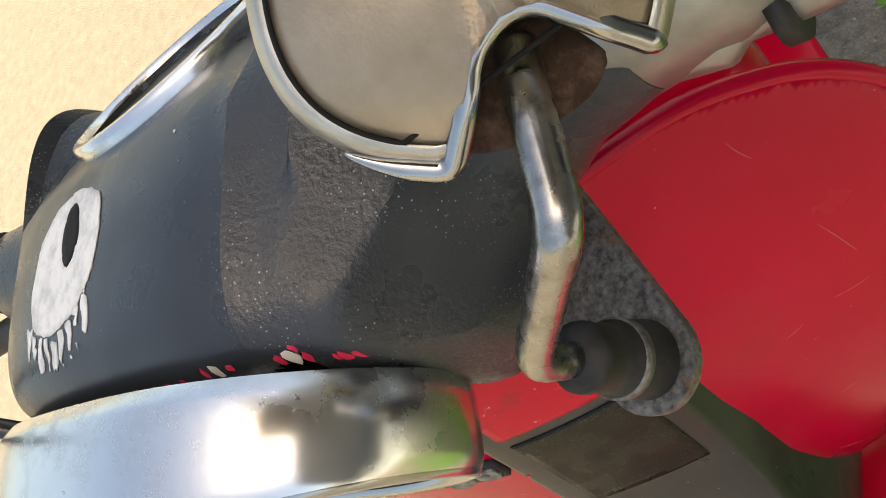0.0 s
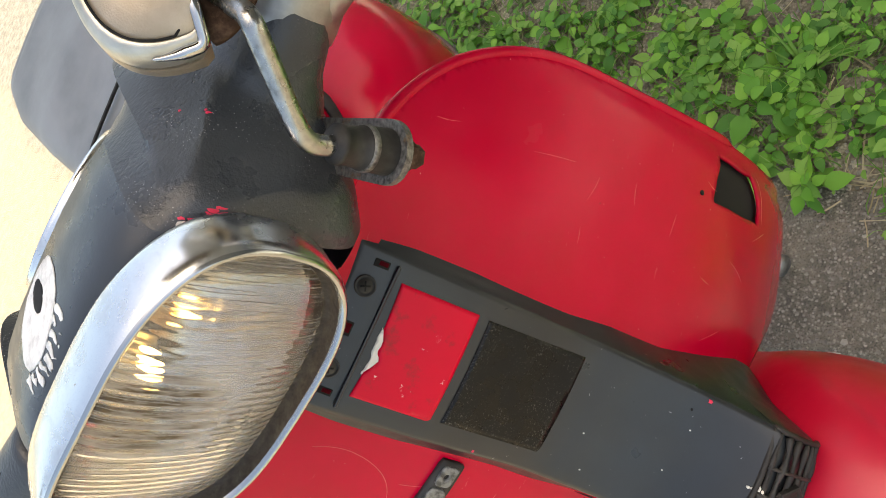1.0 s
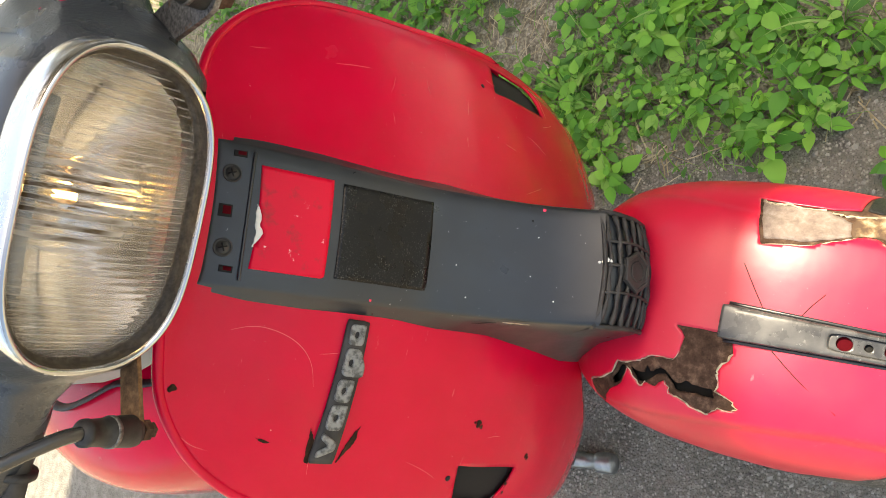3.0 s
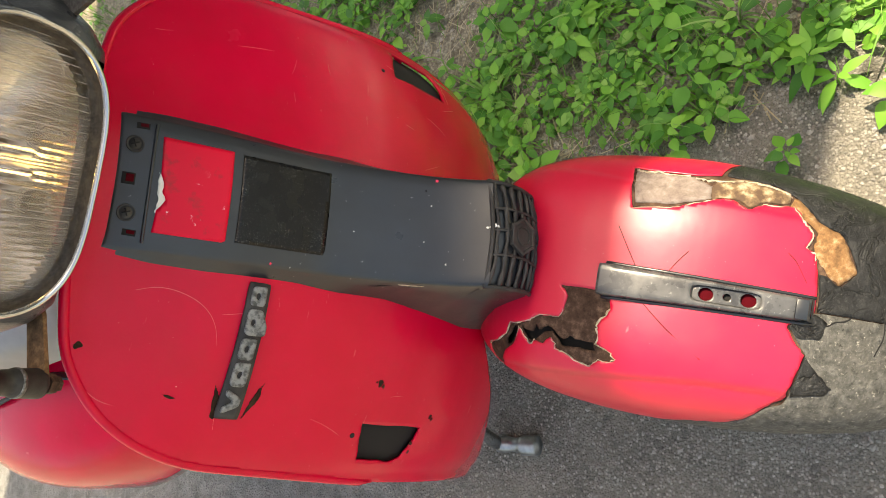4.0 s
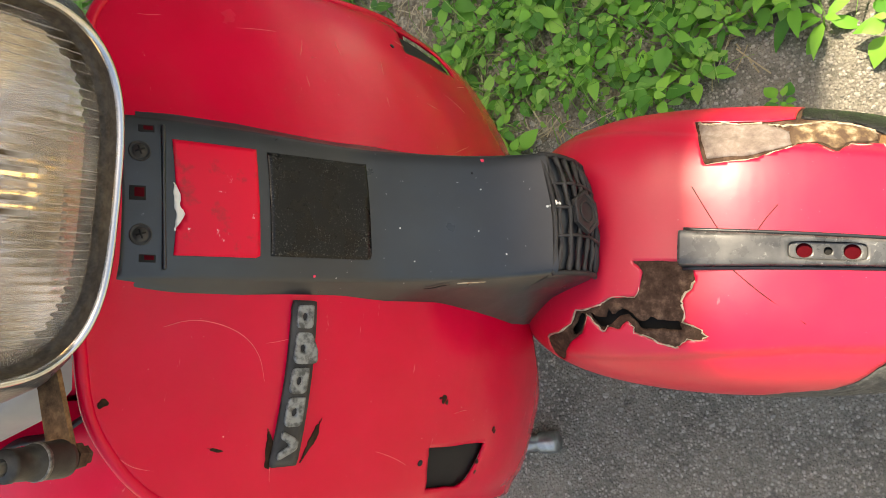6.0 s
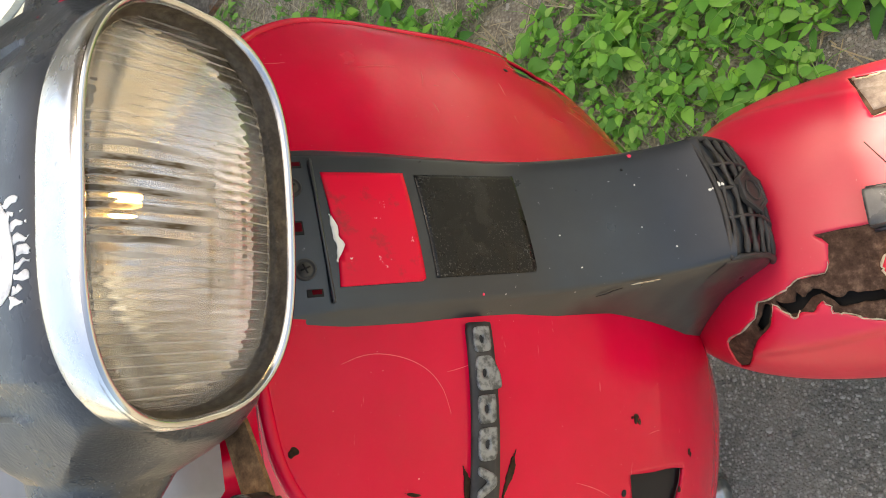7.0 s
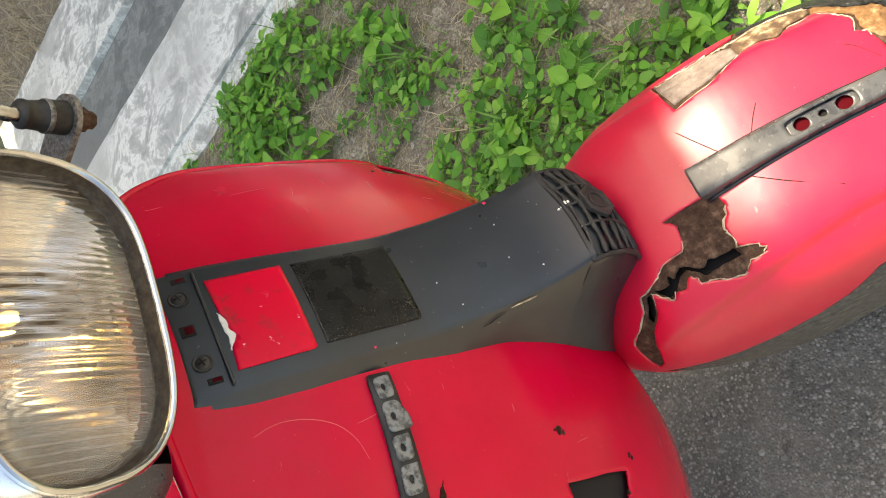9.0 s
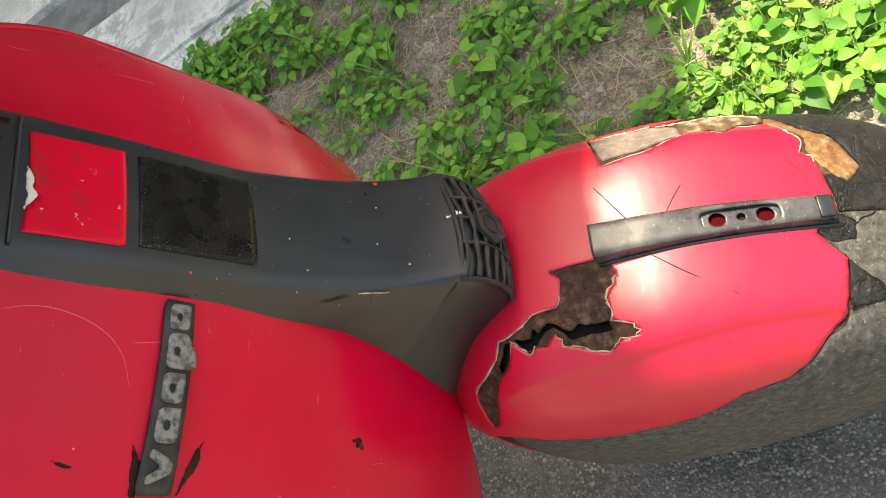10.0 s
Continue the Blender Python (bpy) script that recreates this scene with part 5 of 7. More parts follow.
HEAD_ZC = [1.022, 1.022, 1.0205, 1.0168, 1.0142, 1.012, 1.012, 1.012, 1.012, 1.013, 1.014]
HEAD_B = [0.058, 0.0575, 0.057, 0.0577, 0.0553, 0.053, 0.046, 0.0405, 0.030, 0.0255, 0.0235]
HEAD_E = [5.5, 5.5, 5.4, 5.0, 4.7, 4.4, 3.8, 3.4, 3.0, 2.5, 2.1]


def head_fall(k, y):
    """The crown's fall behind its ridge, towards the rider."""
    return -0.75 * max(0.0, y - 0.036) ** 2 / (max(0.0, y - 0.036) + 0.012) * min(1, (0.085 - k) / 0.02) - 0.06 * max(0.0, y + 0.03)


def head_facets(k, y, z):
    """Each shoulder is pressed into two flat faces that meet along a crease, which runs from the lamp to the bar."""
    xc, zc = 0.085 + 0.56 * (y + 0.033), 1.0585 - 0.29 * (y + 0.033)
    steep = 1.2 + 2.8 * min(1.0, max(0.0, (0.022 - y) / 0.03))
    flat = zc + (0.75 * (xc - k) if k < xc else -steep * (k - xc))
    low = 1.016 - 0.05 * min(1.0, max(0.0, (0.012 - y) / 0.02))
    take = min(1.0, max(0.0, (0.128 - k) / 0.014)) * min(1.0, max(0.0, (0.075 - y) / 0.02))
    return z + take * (max(min(z, flat), low) - z) if z > low else z


def head_ring(x, n=120):
    k = abs(x)
    yc, a, zc, b, e = (float(np.interp(k, HEAD_X, v)) for v in (HEAD_YC, HEAD_A, HEAD_ZC, HEAD_B, HEAD_E))
    ring = []
    for i in range(n):
        t = 2 * math.pi * i / n
        c, s = math.cos(t), math.sin(t)
        y = yc + a * math.copysign(abs(c) ** (2 / e), c)
        z = zc + b * math.copysign(abs(s) ** (2 / e), s)
        if s > 0 and k < 0.085:
            z += head_fall(k, y)
        if s > 0:
            z = head_facets(k, y, z)
        ring.append((x, y, z))
    return ring


def head_top(x, y):
    """The headset's upper skin at (x, y)."""
    x, y = np.broadcast_arrays(np.asarray(x, float), np.asarray(y, float))
    out = []
    for a, b in zip(x.ravel(), y.ravel()):
        k = abs(a)
        yc, ha, zc, hb, e = (float(np.interp(k, HEAD_X, v)) for v in (HEAD_YC, HEAD_A, HEAD_ZC, HEAD_B, HEAD_E))
        q = min(0.999, abs((b - yc) / ha))
        z = zc + hb * (1 - q ** e) ** (1 / e)
        if k < 0.085:
            z += head_fall(k, b)
        out.append((a, b, head_facets(k, b, z)))
    return np.array(out).reshape(*x.shape, 3)


def build_headset():
    half = [0.012, 0.03, 0.045, 0.055, 0.063, 0.0685] + [0.0685 + 0.0025 * k for k in range(1, 25)] + [0.135, 0.146, 0.158]
    xs = [-x for x in half[::-1]] + [0.0] + half
    verts, faces = [], []
    n = 120
    for x in xs:
        verts += head_ring(float(x), n)
    for i in range(len(xs) - 1):
        for j in range(n):
            k = (j + 1) % n
            quad = (i * n + j, (i + 1) * n + j, (i + 1) * n + k, i * n + k)
            # open in front, where the lamp sits
            if not all(verts[q][1] < -0.024 and abs(verts[q][0]) < 0.081 and abs(verts[q][2] - 1.012) < 0.046 for q in quad):
                faces.append(quad)
    faces += [tuple(range(n)), tuple((len(xs) - 1) * n + j for j in range(n))[::-1]]
    head = mesh_object("headset", verts, faces, BLACK, scooter, label="hand-painted black handlebar headset with chipped edges", matrix=HEAD)
    sharp(head, 30)
    # pressed ridges across the crown
    vs = head.data.vertices
    for e in head.data.edges:
        if all(abs(abs(vs[v].co.x) - 0.0685) < 1e-4 and vs[v].co.z > 1.03 for v in e.vertices):
            e.use_edge_sharp = True
    # white film with a dark opening on the crown
    hole = [(0.0062 * math.cos(a) - 0.0085, 0.0180 + 0.0105 * math.sin(a)) for a in np.linspace(0, 2 * math.pi, 16, endpoint=False)]
    film = [(0.0105, 0.0265), (0.000, 0.0315), (-0.012, 0.0320), (-0.024, 0.0290), (-0.034, 0.0200), (-0.037, 0.0040), (-0.032, -0.0090), (-0.018, -0.0130), (-0.002, -0.0090), (0.008, 0.0000), (0.0112, 0.0120)]
    mesh_object("white_film", *sheet(ragged(round_path(film, 0.3, 3), 0.0005, 2, 3), [ragged(hole, 0.0006, 2, 6)], 0.002, head_top, 0.0004, 0.0004), WHITE_FILM, head, "scuffed white film round a dark opening")
    # no real hole: a black disc paints the dark inside of the opening
    mesh_object("opening", *sheet(hole, [], 0.002, head_top, 0.001, 0.0004), DARK, head, "dark keyhole opening")
    scuffs = random.Random(12)
    for k in range(9):
        x, y = -0.038 + 0.0052 * k, -0.0095 - 0.0018 * (4 - abs(k - 4)) + 0.0015 * max(0, k - 5) + 0.0025 + scuffs.uniform(-0.0012, 0.0012)
        poly = ragged([(x, y), (x + 0.004, y - 0.001), (x + 0.0035, y - scuffs.uniform(0.006, 0.014)), (x + 0.002, y - scuffs.uniform(0.006, 0.014))], 0.0014, 3, 60 + k)
        mesh_object("film_scrap", *sheet(poly, [], 0.0012, head_top, 0.0003, 0.0003), WHITE_FILM, head)
    # chips down to red and white along the lamp rim and the arm
    chips = [(0.0570, -0.0335, 0.0023, WHITE_CHIP), (0.0535, -0.0338, 0.0015, PINK), (0.0608, -0.0333, 0.0013, PINK), (0.0757, -0.0322, 0.0021, WHITE_CHIP), (0.0775, -0.0305, 0.0012, PINK), (0.0785, -0.0325, 0.0014, PINK), (0.0728, -0.0325, 0.0014, PINK), (0.0850, -0.0328, 0.0012, PINK), (0.0868, -0.0326, 0.0010, PINK), (0.0835, -0.0330, 0.0008, PINK)]
    chips += [(0.1082, 0.0083, 0.0011, PINK), (0.1082, 0.0100, 0.0008, PINK), (0.101, 0.018, 0.0008, PINK), (0.0483, 0.0331, 0.0008, WHITE_CHIP)]
    chips += [(x, -0.0348, 0.0011 + 0.0005 * math.sin(900 * x), PINK) for x in (-0.06, -0.035, -0.004, 0.012, 0.022, 0.03, 0.036, 0.043)]
    for x, y, r, mat in chips:
        r *= 0.75
        poly = [(x + r * scuffs.uniform(0.5, 1.3) * math.cos(a), y + r * scuffs.uniform(0.5, 1.3) * math.sin(a)) for a in np.linspace(0, 2 * math.pi, 8, endpoint=False)]
        mesh_object("paint_chip", *sheet(poly, [], r * 0.4, head_top, 0.0006, 0.0002), mat, head, smooth=False)
    # speedometer on the crown's rear
    sm = Matrix.Translation((0.0, 0.079, 1.047)) @ Matrix.Rotation(radians(-33), 4, "X")
    vv, ff = lathe([(0.043, -0.022), (0.043, 0.0), (0.0435, 0.004), (0.0425, 0.0065), (0.0395, 0.0068), (0.0385, 0.004)], 48, sm @ Matrix.Diagonal((1.15, 0.95, 1, 1)))
    mesh_object("speedometer_rim", vv, ff[:-2], CHROME, head, "scratched chrome ring")
    vv, ff = lathe([(0.0395, -0.004), (0.0395, 0.0015), (0.0, 0.0015)], 48, sm @ Matrix.Diagonal((1.15, 0.95, 1, 1)))
    mesh_object("speedometer_dial", vv, ff, PLASTIC, head, "dark dial")
    return head


headset = build_headset()


# ---- headlamp ----
LAMP_C, LAMP_TILT = Vector((0.0, -0.0682, 1.0281)), 0.0594
LAMP_M = Matrix.Translation(LAMP_C) @ Matrix.Rotation(LAMP_TILT, 4, "X")


def lamp_half(zn):
    """Half the lamp's width, of 1, at a height of -1 to 1."""
    zn = np.asarray(zn, float)
    e = np.where(zn > 0, 3.25, 4.38)
    return (1 - np.abs(zn) ** e).clip(0) ** (1 / e) * (1 + 0.024 * zn - 0.162 * zn * zn)


def lamp_ring(w, h, depth, n=96, dz=0.0, bow=0.007):
    """A ring of the lamp, a bowed and rounded oblong; depth backwards from its face."""
    out = []
    for i in range(n):
        t = 2 * math.pi * i / n
        c, s = math.cos(t), math.sin(t)
        e = 3.25 if s > 0 else 4.38
        zn = math.copysign(abs(s) ** (2 / e), s)
        xn = math.copysign(abs(c) ** (2 / e), c) * (1 + 0.024 * zn - 0.162 * zn * zn)
        out.append(LAMP_M @ Vector((w * xn, depth + bow * xn * xn, h * zn + dz)))
    return out


def lamp_loft(name, rings, material, parent, label="", cap=False):
    n = len(rings[0])
    verts = [v for r in rings for v in r]
    faces = [(i * n + j, i * n + (j + 1) % n, (i + 1) * n + (j + 1) % n, (i + 1) * n + j) for i in range(len(rings) - 1) for j in range(n)]
    if cap:
        faces.append(tuple((len(rings) - 1) * n + j for j in range(n)))
    return mesh_object(name, verts, [f[::-1] for f in faces], material, parent, label=label, matrix=HEAD)


def build_lamp():
    rings = [lamp_ring(0.0885, 0.0490, 0.0350, bow=-0.002), lamp_ring(0.0905, 0.0520, 0.0315, bow=-0.002), lamp_ring(0.0911, 0.0527, 0.0298, bow=-0.002), lamp_ring(0.0916, 0.0538, 0.022, bow=0.004), lamp_ring(0.0917, 0.0546, 0.012), lamp_ring(0.0914, 0.0548, 0.0045), lamp_ring(0.0908, 0.0543, 0.0012), lamp_ring(0.0899, 0.0535, -0.0005)]
    lamp = lamp_loft("headlamp", rings, CHROME, scooter, "spotted chrome headlamp bezel")
    def lamp_part(*a, **k):
        ob = lamp_loft(*a, **k)
        ob.matrix_basis = Matrix.Identity(4)
        return ob
    lamp_part("lip", [lamp_ring(0.0901, 0.0536, -0.0003), lamp_ring(0.0895, 0.0530, -0.0020), lamp_ring(0.0884, 0.0519, -0.0024), lamp_ring(0.0873, 0.0508, -0.0012), lamp_ring(0.0867, 0.0502, 0.0006)], LIP, lamp, "dull chrome lip")
    lamp_part("gasket", [lamp_ring(0.0869, 0.0504, 0.0002), lamp_ring(0.0862, 0.0497, 0.0025), lamp_ring(0.0863, 0.0498, 0.0060), lamp_ring(0.0852, 0.0487, 0.0080), lamp_ring(0.0838, 0.0473, 0.0088), lamp_ring(0.0805, 0.0440, 0.018)], GASKET, lamp, "perished black rubber gasket")
    lamp_part("reflector", [lamp_ring(0.0836 * k, 0.0470 * k, 0.0160 + 0.044 * (1 - k * k), dz=0.002 * (1 - k)) for k in (1.0, 0.93, 0.85, 0.74, 0.62, 0.5, 0.36, 0.22, 0.1)], REFLECTOR, lamp, "tarnished amber-tinted reflector", cap=True)
    # fluted lens
    nx, nz = 400, 44
    verts, faces = [], []
    zs = np.linspace(0, 1, 400)
    up, down = lamp_half(zs)[::-1], lamp_half(-zs)[::-1]
    def lens_pt(u, v, back):
        """u across, v up, both from -1 to 1; the flutes stand upright."""
        x = u * 0.0836
        top, low = 0.0470 * float(np.interp(abs(u), up, zs[::-1])), 0.0470 * float(np.interp(abs(u), down, zs[::-1]))
        z = (top + low) / 2 * v + (top - low) / 2
        bulge = -0.009 * (1 - min(1.0, u * u)) * (1 - min(1.0, v * v)) ** 0.6
        mid = abs(x - 0.003) < 0.026 and z > -0.012
        if mid:
            f = 0.00045 * abs(math.sin(math.pi * x / 0.0062))
        elif x > 0.030:
            f = 0.00012 * math.sin(2 * math.pi * x / 0.0052 + 2.2 * math.sin(90 * z)) + 0.00010 * math.sin(310 * x + 190 * z)
        else:
            f = 0.00022 * math.cos(2 * math.pi * x / 0.0043)
        # moulded lines between the lens's fields
        if abs(z - (0.016 if x > 0.01 else -0.004)) < 0.0011 or abs(z + 0.024) < 0.0011:
            f -= 0.0003
        return LAMP_M @ Vector((x, 0.0085 + 0.007 * u * u + bulge + (0.003 if back else f), z))
    for side in (0, 1):
        for i in range(nx + 1):
            for j in range(nz + 1):
                verts.append(lens_pt(-1 + 2 * i / nx, -1 + 2 * j / nz, side))
    w = nz + 1
    off = (nx + 1) * w
    for i in range(nx):
        for j in range(nz):
            q = (i * w + j, (i + 1) * w + j, (i + 1) * w + j + 1, i * w + j + 1)
            faces.append(q)
            faces.append(tuple(k + off for k in q[::-1]))
    rim = [i * w for i in range(nx + 1)] + [nx * w + j for j in range(1, nz + 1)] + [i * w + nz for i in range(nx - 1, -1, -1)] + [j for j in range(nz - 1, 0, -1)]
    for a, b in zip(rim, rim[1:] + rim[:1]):
        faces.append((b, a, a + off, b + off))
    lens = mesh_object("lens", verts, faces, GLASS, lamp, label="fluted amber-tinged glass lens")
    lens.visible_shadow = False
    # embossed line of marks on the lower part of the glass
    for k in range(7):
        bm = rounded_box((0.0014, 0.0005, 0.0024), 0.0001)
        part("lens_mark", bm, STEEL, lamp, matrix=LAMP_M @ Matrix.Translation((0.004 - 0.004 * k, 0.0007, -0.0245)))
    # bulb
    vv, ff = lathe([(0.001, -0.009), (0.0035, -0.007), (0.005, 0.0), (0.004, 0.006), (0.0, 0.008)], 20, LAMP_M @ Matrix.Translation((0.004, 0.030, 0.014)) @ Matrix.Rotation(radians(90), 4, "X"))
    mesh_object("bulb", vv, ff, BULB, lamp, "lit warm bulb")
    vv, ff = lathe([(0.011, 0.0), (0.011, 0.012), (0.009, 0.014), (0.0, 0.014)], 20, LAMP_M @ Matrix.Translation((0.004, 0.056, 0.016)) @ Matrix.Rotation(radians(90), 4, "X"))
    mesh_object("bulb_holder", vv, ff, STEEL, lamp)
    return lamp


lamp = build_lamp()


# ---- handlebar ends ----
def grip_profile(length):
    prof, h = [(0.019, 0.0), (0.0215, 0.001)], 0.004
    while h < length - 0.006:
        prof += [(0.0195, h), (0.0178, h + 0.0008), (0.0178, h + 0.0026), (0.0195, h + 0.0034)]
        h += 0.0052
    return prof + [(0.021, length - 0.004), (0.019, length), (0.0, length)]


def build_bar(side):
    axis = Vector((side, 0.14, 0.05)).normalized()
    m = axis.to_track_quat("Z", "Y").to_matrix().to_4x4()
    m.translation = (side * 0.146, 0.050, 1.014)
    mat, label = (ALLOY, "bare cast alloy switch housing") if side > 0 else (BLACK, "black painted switch housing")
    vv, ff = lathe([(0.0255, -0.006), (0.0288, -0.002), (0.0292, 0.004), (0.0286, 0.03), (0.0265, 0.052), (0.0235, 0.056), (0.0, 0.056)], 32, m)
    house = mesh_object("switch_housing", vv, ff, mat, scooter, label=label, matrix=HEAD)
    vv, ff = lathe(grip_profile(0.12), 28, m @ Matrix.Translation((0, 0.012, 0.058)))
    mesh_object("grip", vv, ff, RUBBER, house, "ribbed black rubber grip")
    path = [(side * 0.156, 0.039, 1.005), (side * 0.178, 0.037, 1.004), (side * 0.20, 0.037, 1.004), (side * 0.24, 0.040, 1.005), (side * 0.29, 0.036, 1.007), (side * 0.33, 0.032, 1.010)]
    mesh_object("lever", *tube(spline(path, 24), [0.0130 if k < 5 else 0.0088 for k in range(25)], 14), mat if side > 0 else PLASTIC, house, "cast alloy hand lever" if side > 0 else "black hand lever")
    mesh_object("lever_collar", *tube([(side * 0.1865, 0.037, 1.004), (side * 0.191, 0.037, 1.004)], 0.0136, 16), RUBBER, house)
    vv, ff = lathe([(0.0062, -0.006), (0.0062, 0.004), (0.005, 0.0052), (0.0, 0.0052)], 6, Matrix.Translation((side * 0.186, 0.058, 1.040)) @ Matrix.Rotation(radians(-15), 4, "X"))
    mesh_object("pivot_bolt", vv, ff, ALLOY, house, smooth=False)


build_bar(1)
build_bar(-1)


# ---- mirrors ----
def build_mirror_mount(side, plate_mat, foot, tip, boot_top, label, wide=0.0135):
    """A flat steel arm from under the headset with a tapered rubber boot upright on its round end."""
    foot, tip, boot_top = Vector(foot), Vector(tip), Vector(boot_top)
    up = (boot_top - tip).normalized()
    along = (tip - foot)
    along = (along - up * along.dot(up))
    length = along.length
    along.normalize()
    across = up.cross(along)
    outline = [(-0.92 * wide, 0.0), (0.92 * wide, 0.0), (1.07 * wide, length)] + [(1.07 * wide * math.cos(a), length + 1.07 * wide * math.sin(a)) for a in np.linspace(0.15, math.pi - 0.15, 12)] + [(-1.07 * wide, length)]
    base = tip - along * length
    fn = lambda u, v: np.stack([np.asarray([base + across * float(a) + along * float(b) for a, b in zip(np.ravel(u), np.ravel(v))])], 0)[0]
    arm = sharp(mesh_object("mirror_arm", *sheet(outline, [], 0.003, fn, 0.0035, 0.0), plate_mat, scooter, label=label, matrix=HEAD))
    m = Matrix((across, along, up)).transposed().to_4x4()
    m.translation = tip
    h = (boot_top - tip).length
    vv, ff = lathe([(0.0100, 0.001), (0.0104, 0.004), (0.0099, 0.40 * h), (0.0101, 0.41 * h), (0.0096, 0.55 * h), (0.0090, 0.56 * h), (0.0082, 0.86 * h), (0.0088, 0.87 * h), (0.0086, 0.95 * h), (0.0074, 0.96 * h), (0.0070, h), (0.0, h)], 28, m)
    mesh_object("boot", vv, ff, RUBBER, arm, "tapered black rubber boot")
    vv, ff = lathe([(0.0103, 0.0), (0.0103, 0.0028), (0.0098, 0.003), (0.0, 0.003)], 28, m @ Matrix.Translation((0, 0, 0.43 * h)))
    mesh_object("boot_band", vv, ff, STEEL, arm)
    vv, ff = lathe([(0.0075, 0.0), (0.0075, 0.006), (0.0055, 0.007), (0.0055, 0.011), (0.0, 0.011)], 6, m @ Matrix.Translation((0, 0, -0.0035)) @ Matrix.Rotation(math.pi, 4, "X"))
    mesh_object("nut", vv, ff, RUST, arm, "rusty nut", smooth=False)
    return arm, m


left_arm, left_m = build_mirror_mount(1, STEEL, (0.106, 0.012, 0.988), (0.1335, -0.0375, 0.9850), (0.1305, -0.0385, 1.0170), "galvanised steel mirror arm with a black boot")
right_arm, right_m = build_mirror_mount(-1, RUST_ARM, (-0.094, -0.005, 0.985), (-0.141, -0.022, 0.962), (-0.1365, -0.031, 1.003), "rusty brown steel mirror arm with a black boot", 0.0080)
stem_path = spline([(0.1305, -0.0385, 1.013), (0.1288, -0.0395, 1.0215), (0.1295, -0.0400, 1.0290), (0.1350, -0.0375, 1.0370), (0.1480, -0.0315, 1.0500), (0.1595, -0.0262, 1.0615), (0.1620, -0.0235, 1.0640), (0.1625, -0.0195, 1.0648), (0.1610, -0.0080, 1.0655), (0.1590, 0.0040, 1.0655), (0.1570, 0.0130, 1.0640)], 66)
mesh_object("mirror_stem", *tube(stem_path, 0.0045, 18), STEM, scooter, label="bent plated mirror stem with worn brown patches", matrix=HEAD)
mesh_object("mirror_stem", *tube(spline([(-0.1365, -0.031, 0.999), (-0.138, -0.032, 1.012), (-0.146, -0.030, 1.030), (-0.165, -0.022, 1.062), (-0.178, -0.016, 1.10), (-0.18, -0.01, 1.16)], 40), 0.0046, 14), DARKSTEM, scooter, label="bent black mirror stem", matrix=HEAD)


NOTCH_A = [-95, -90, -86, -83, -70, -57, -43, -31, -27, -24, -20]
NOTCH_R = [0.08, 0.0365, 0.0268, 0.0187, 0.0150, 0.0134, 0.0142, 0.0166, 0.025, 0.036, 0.08]


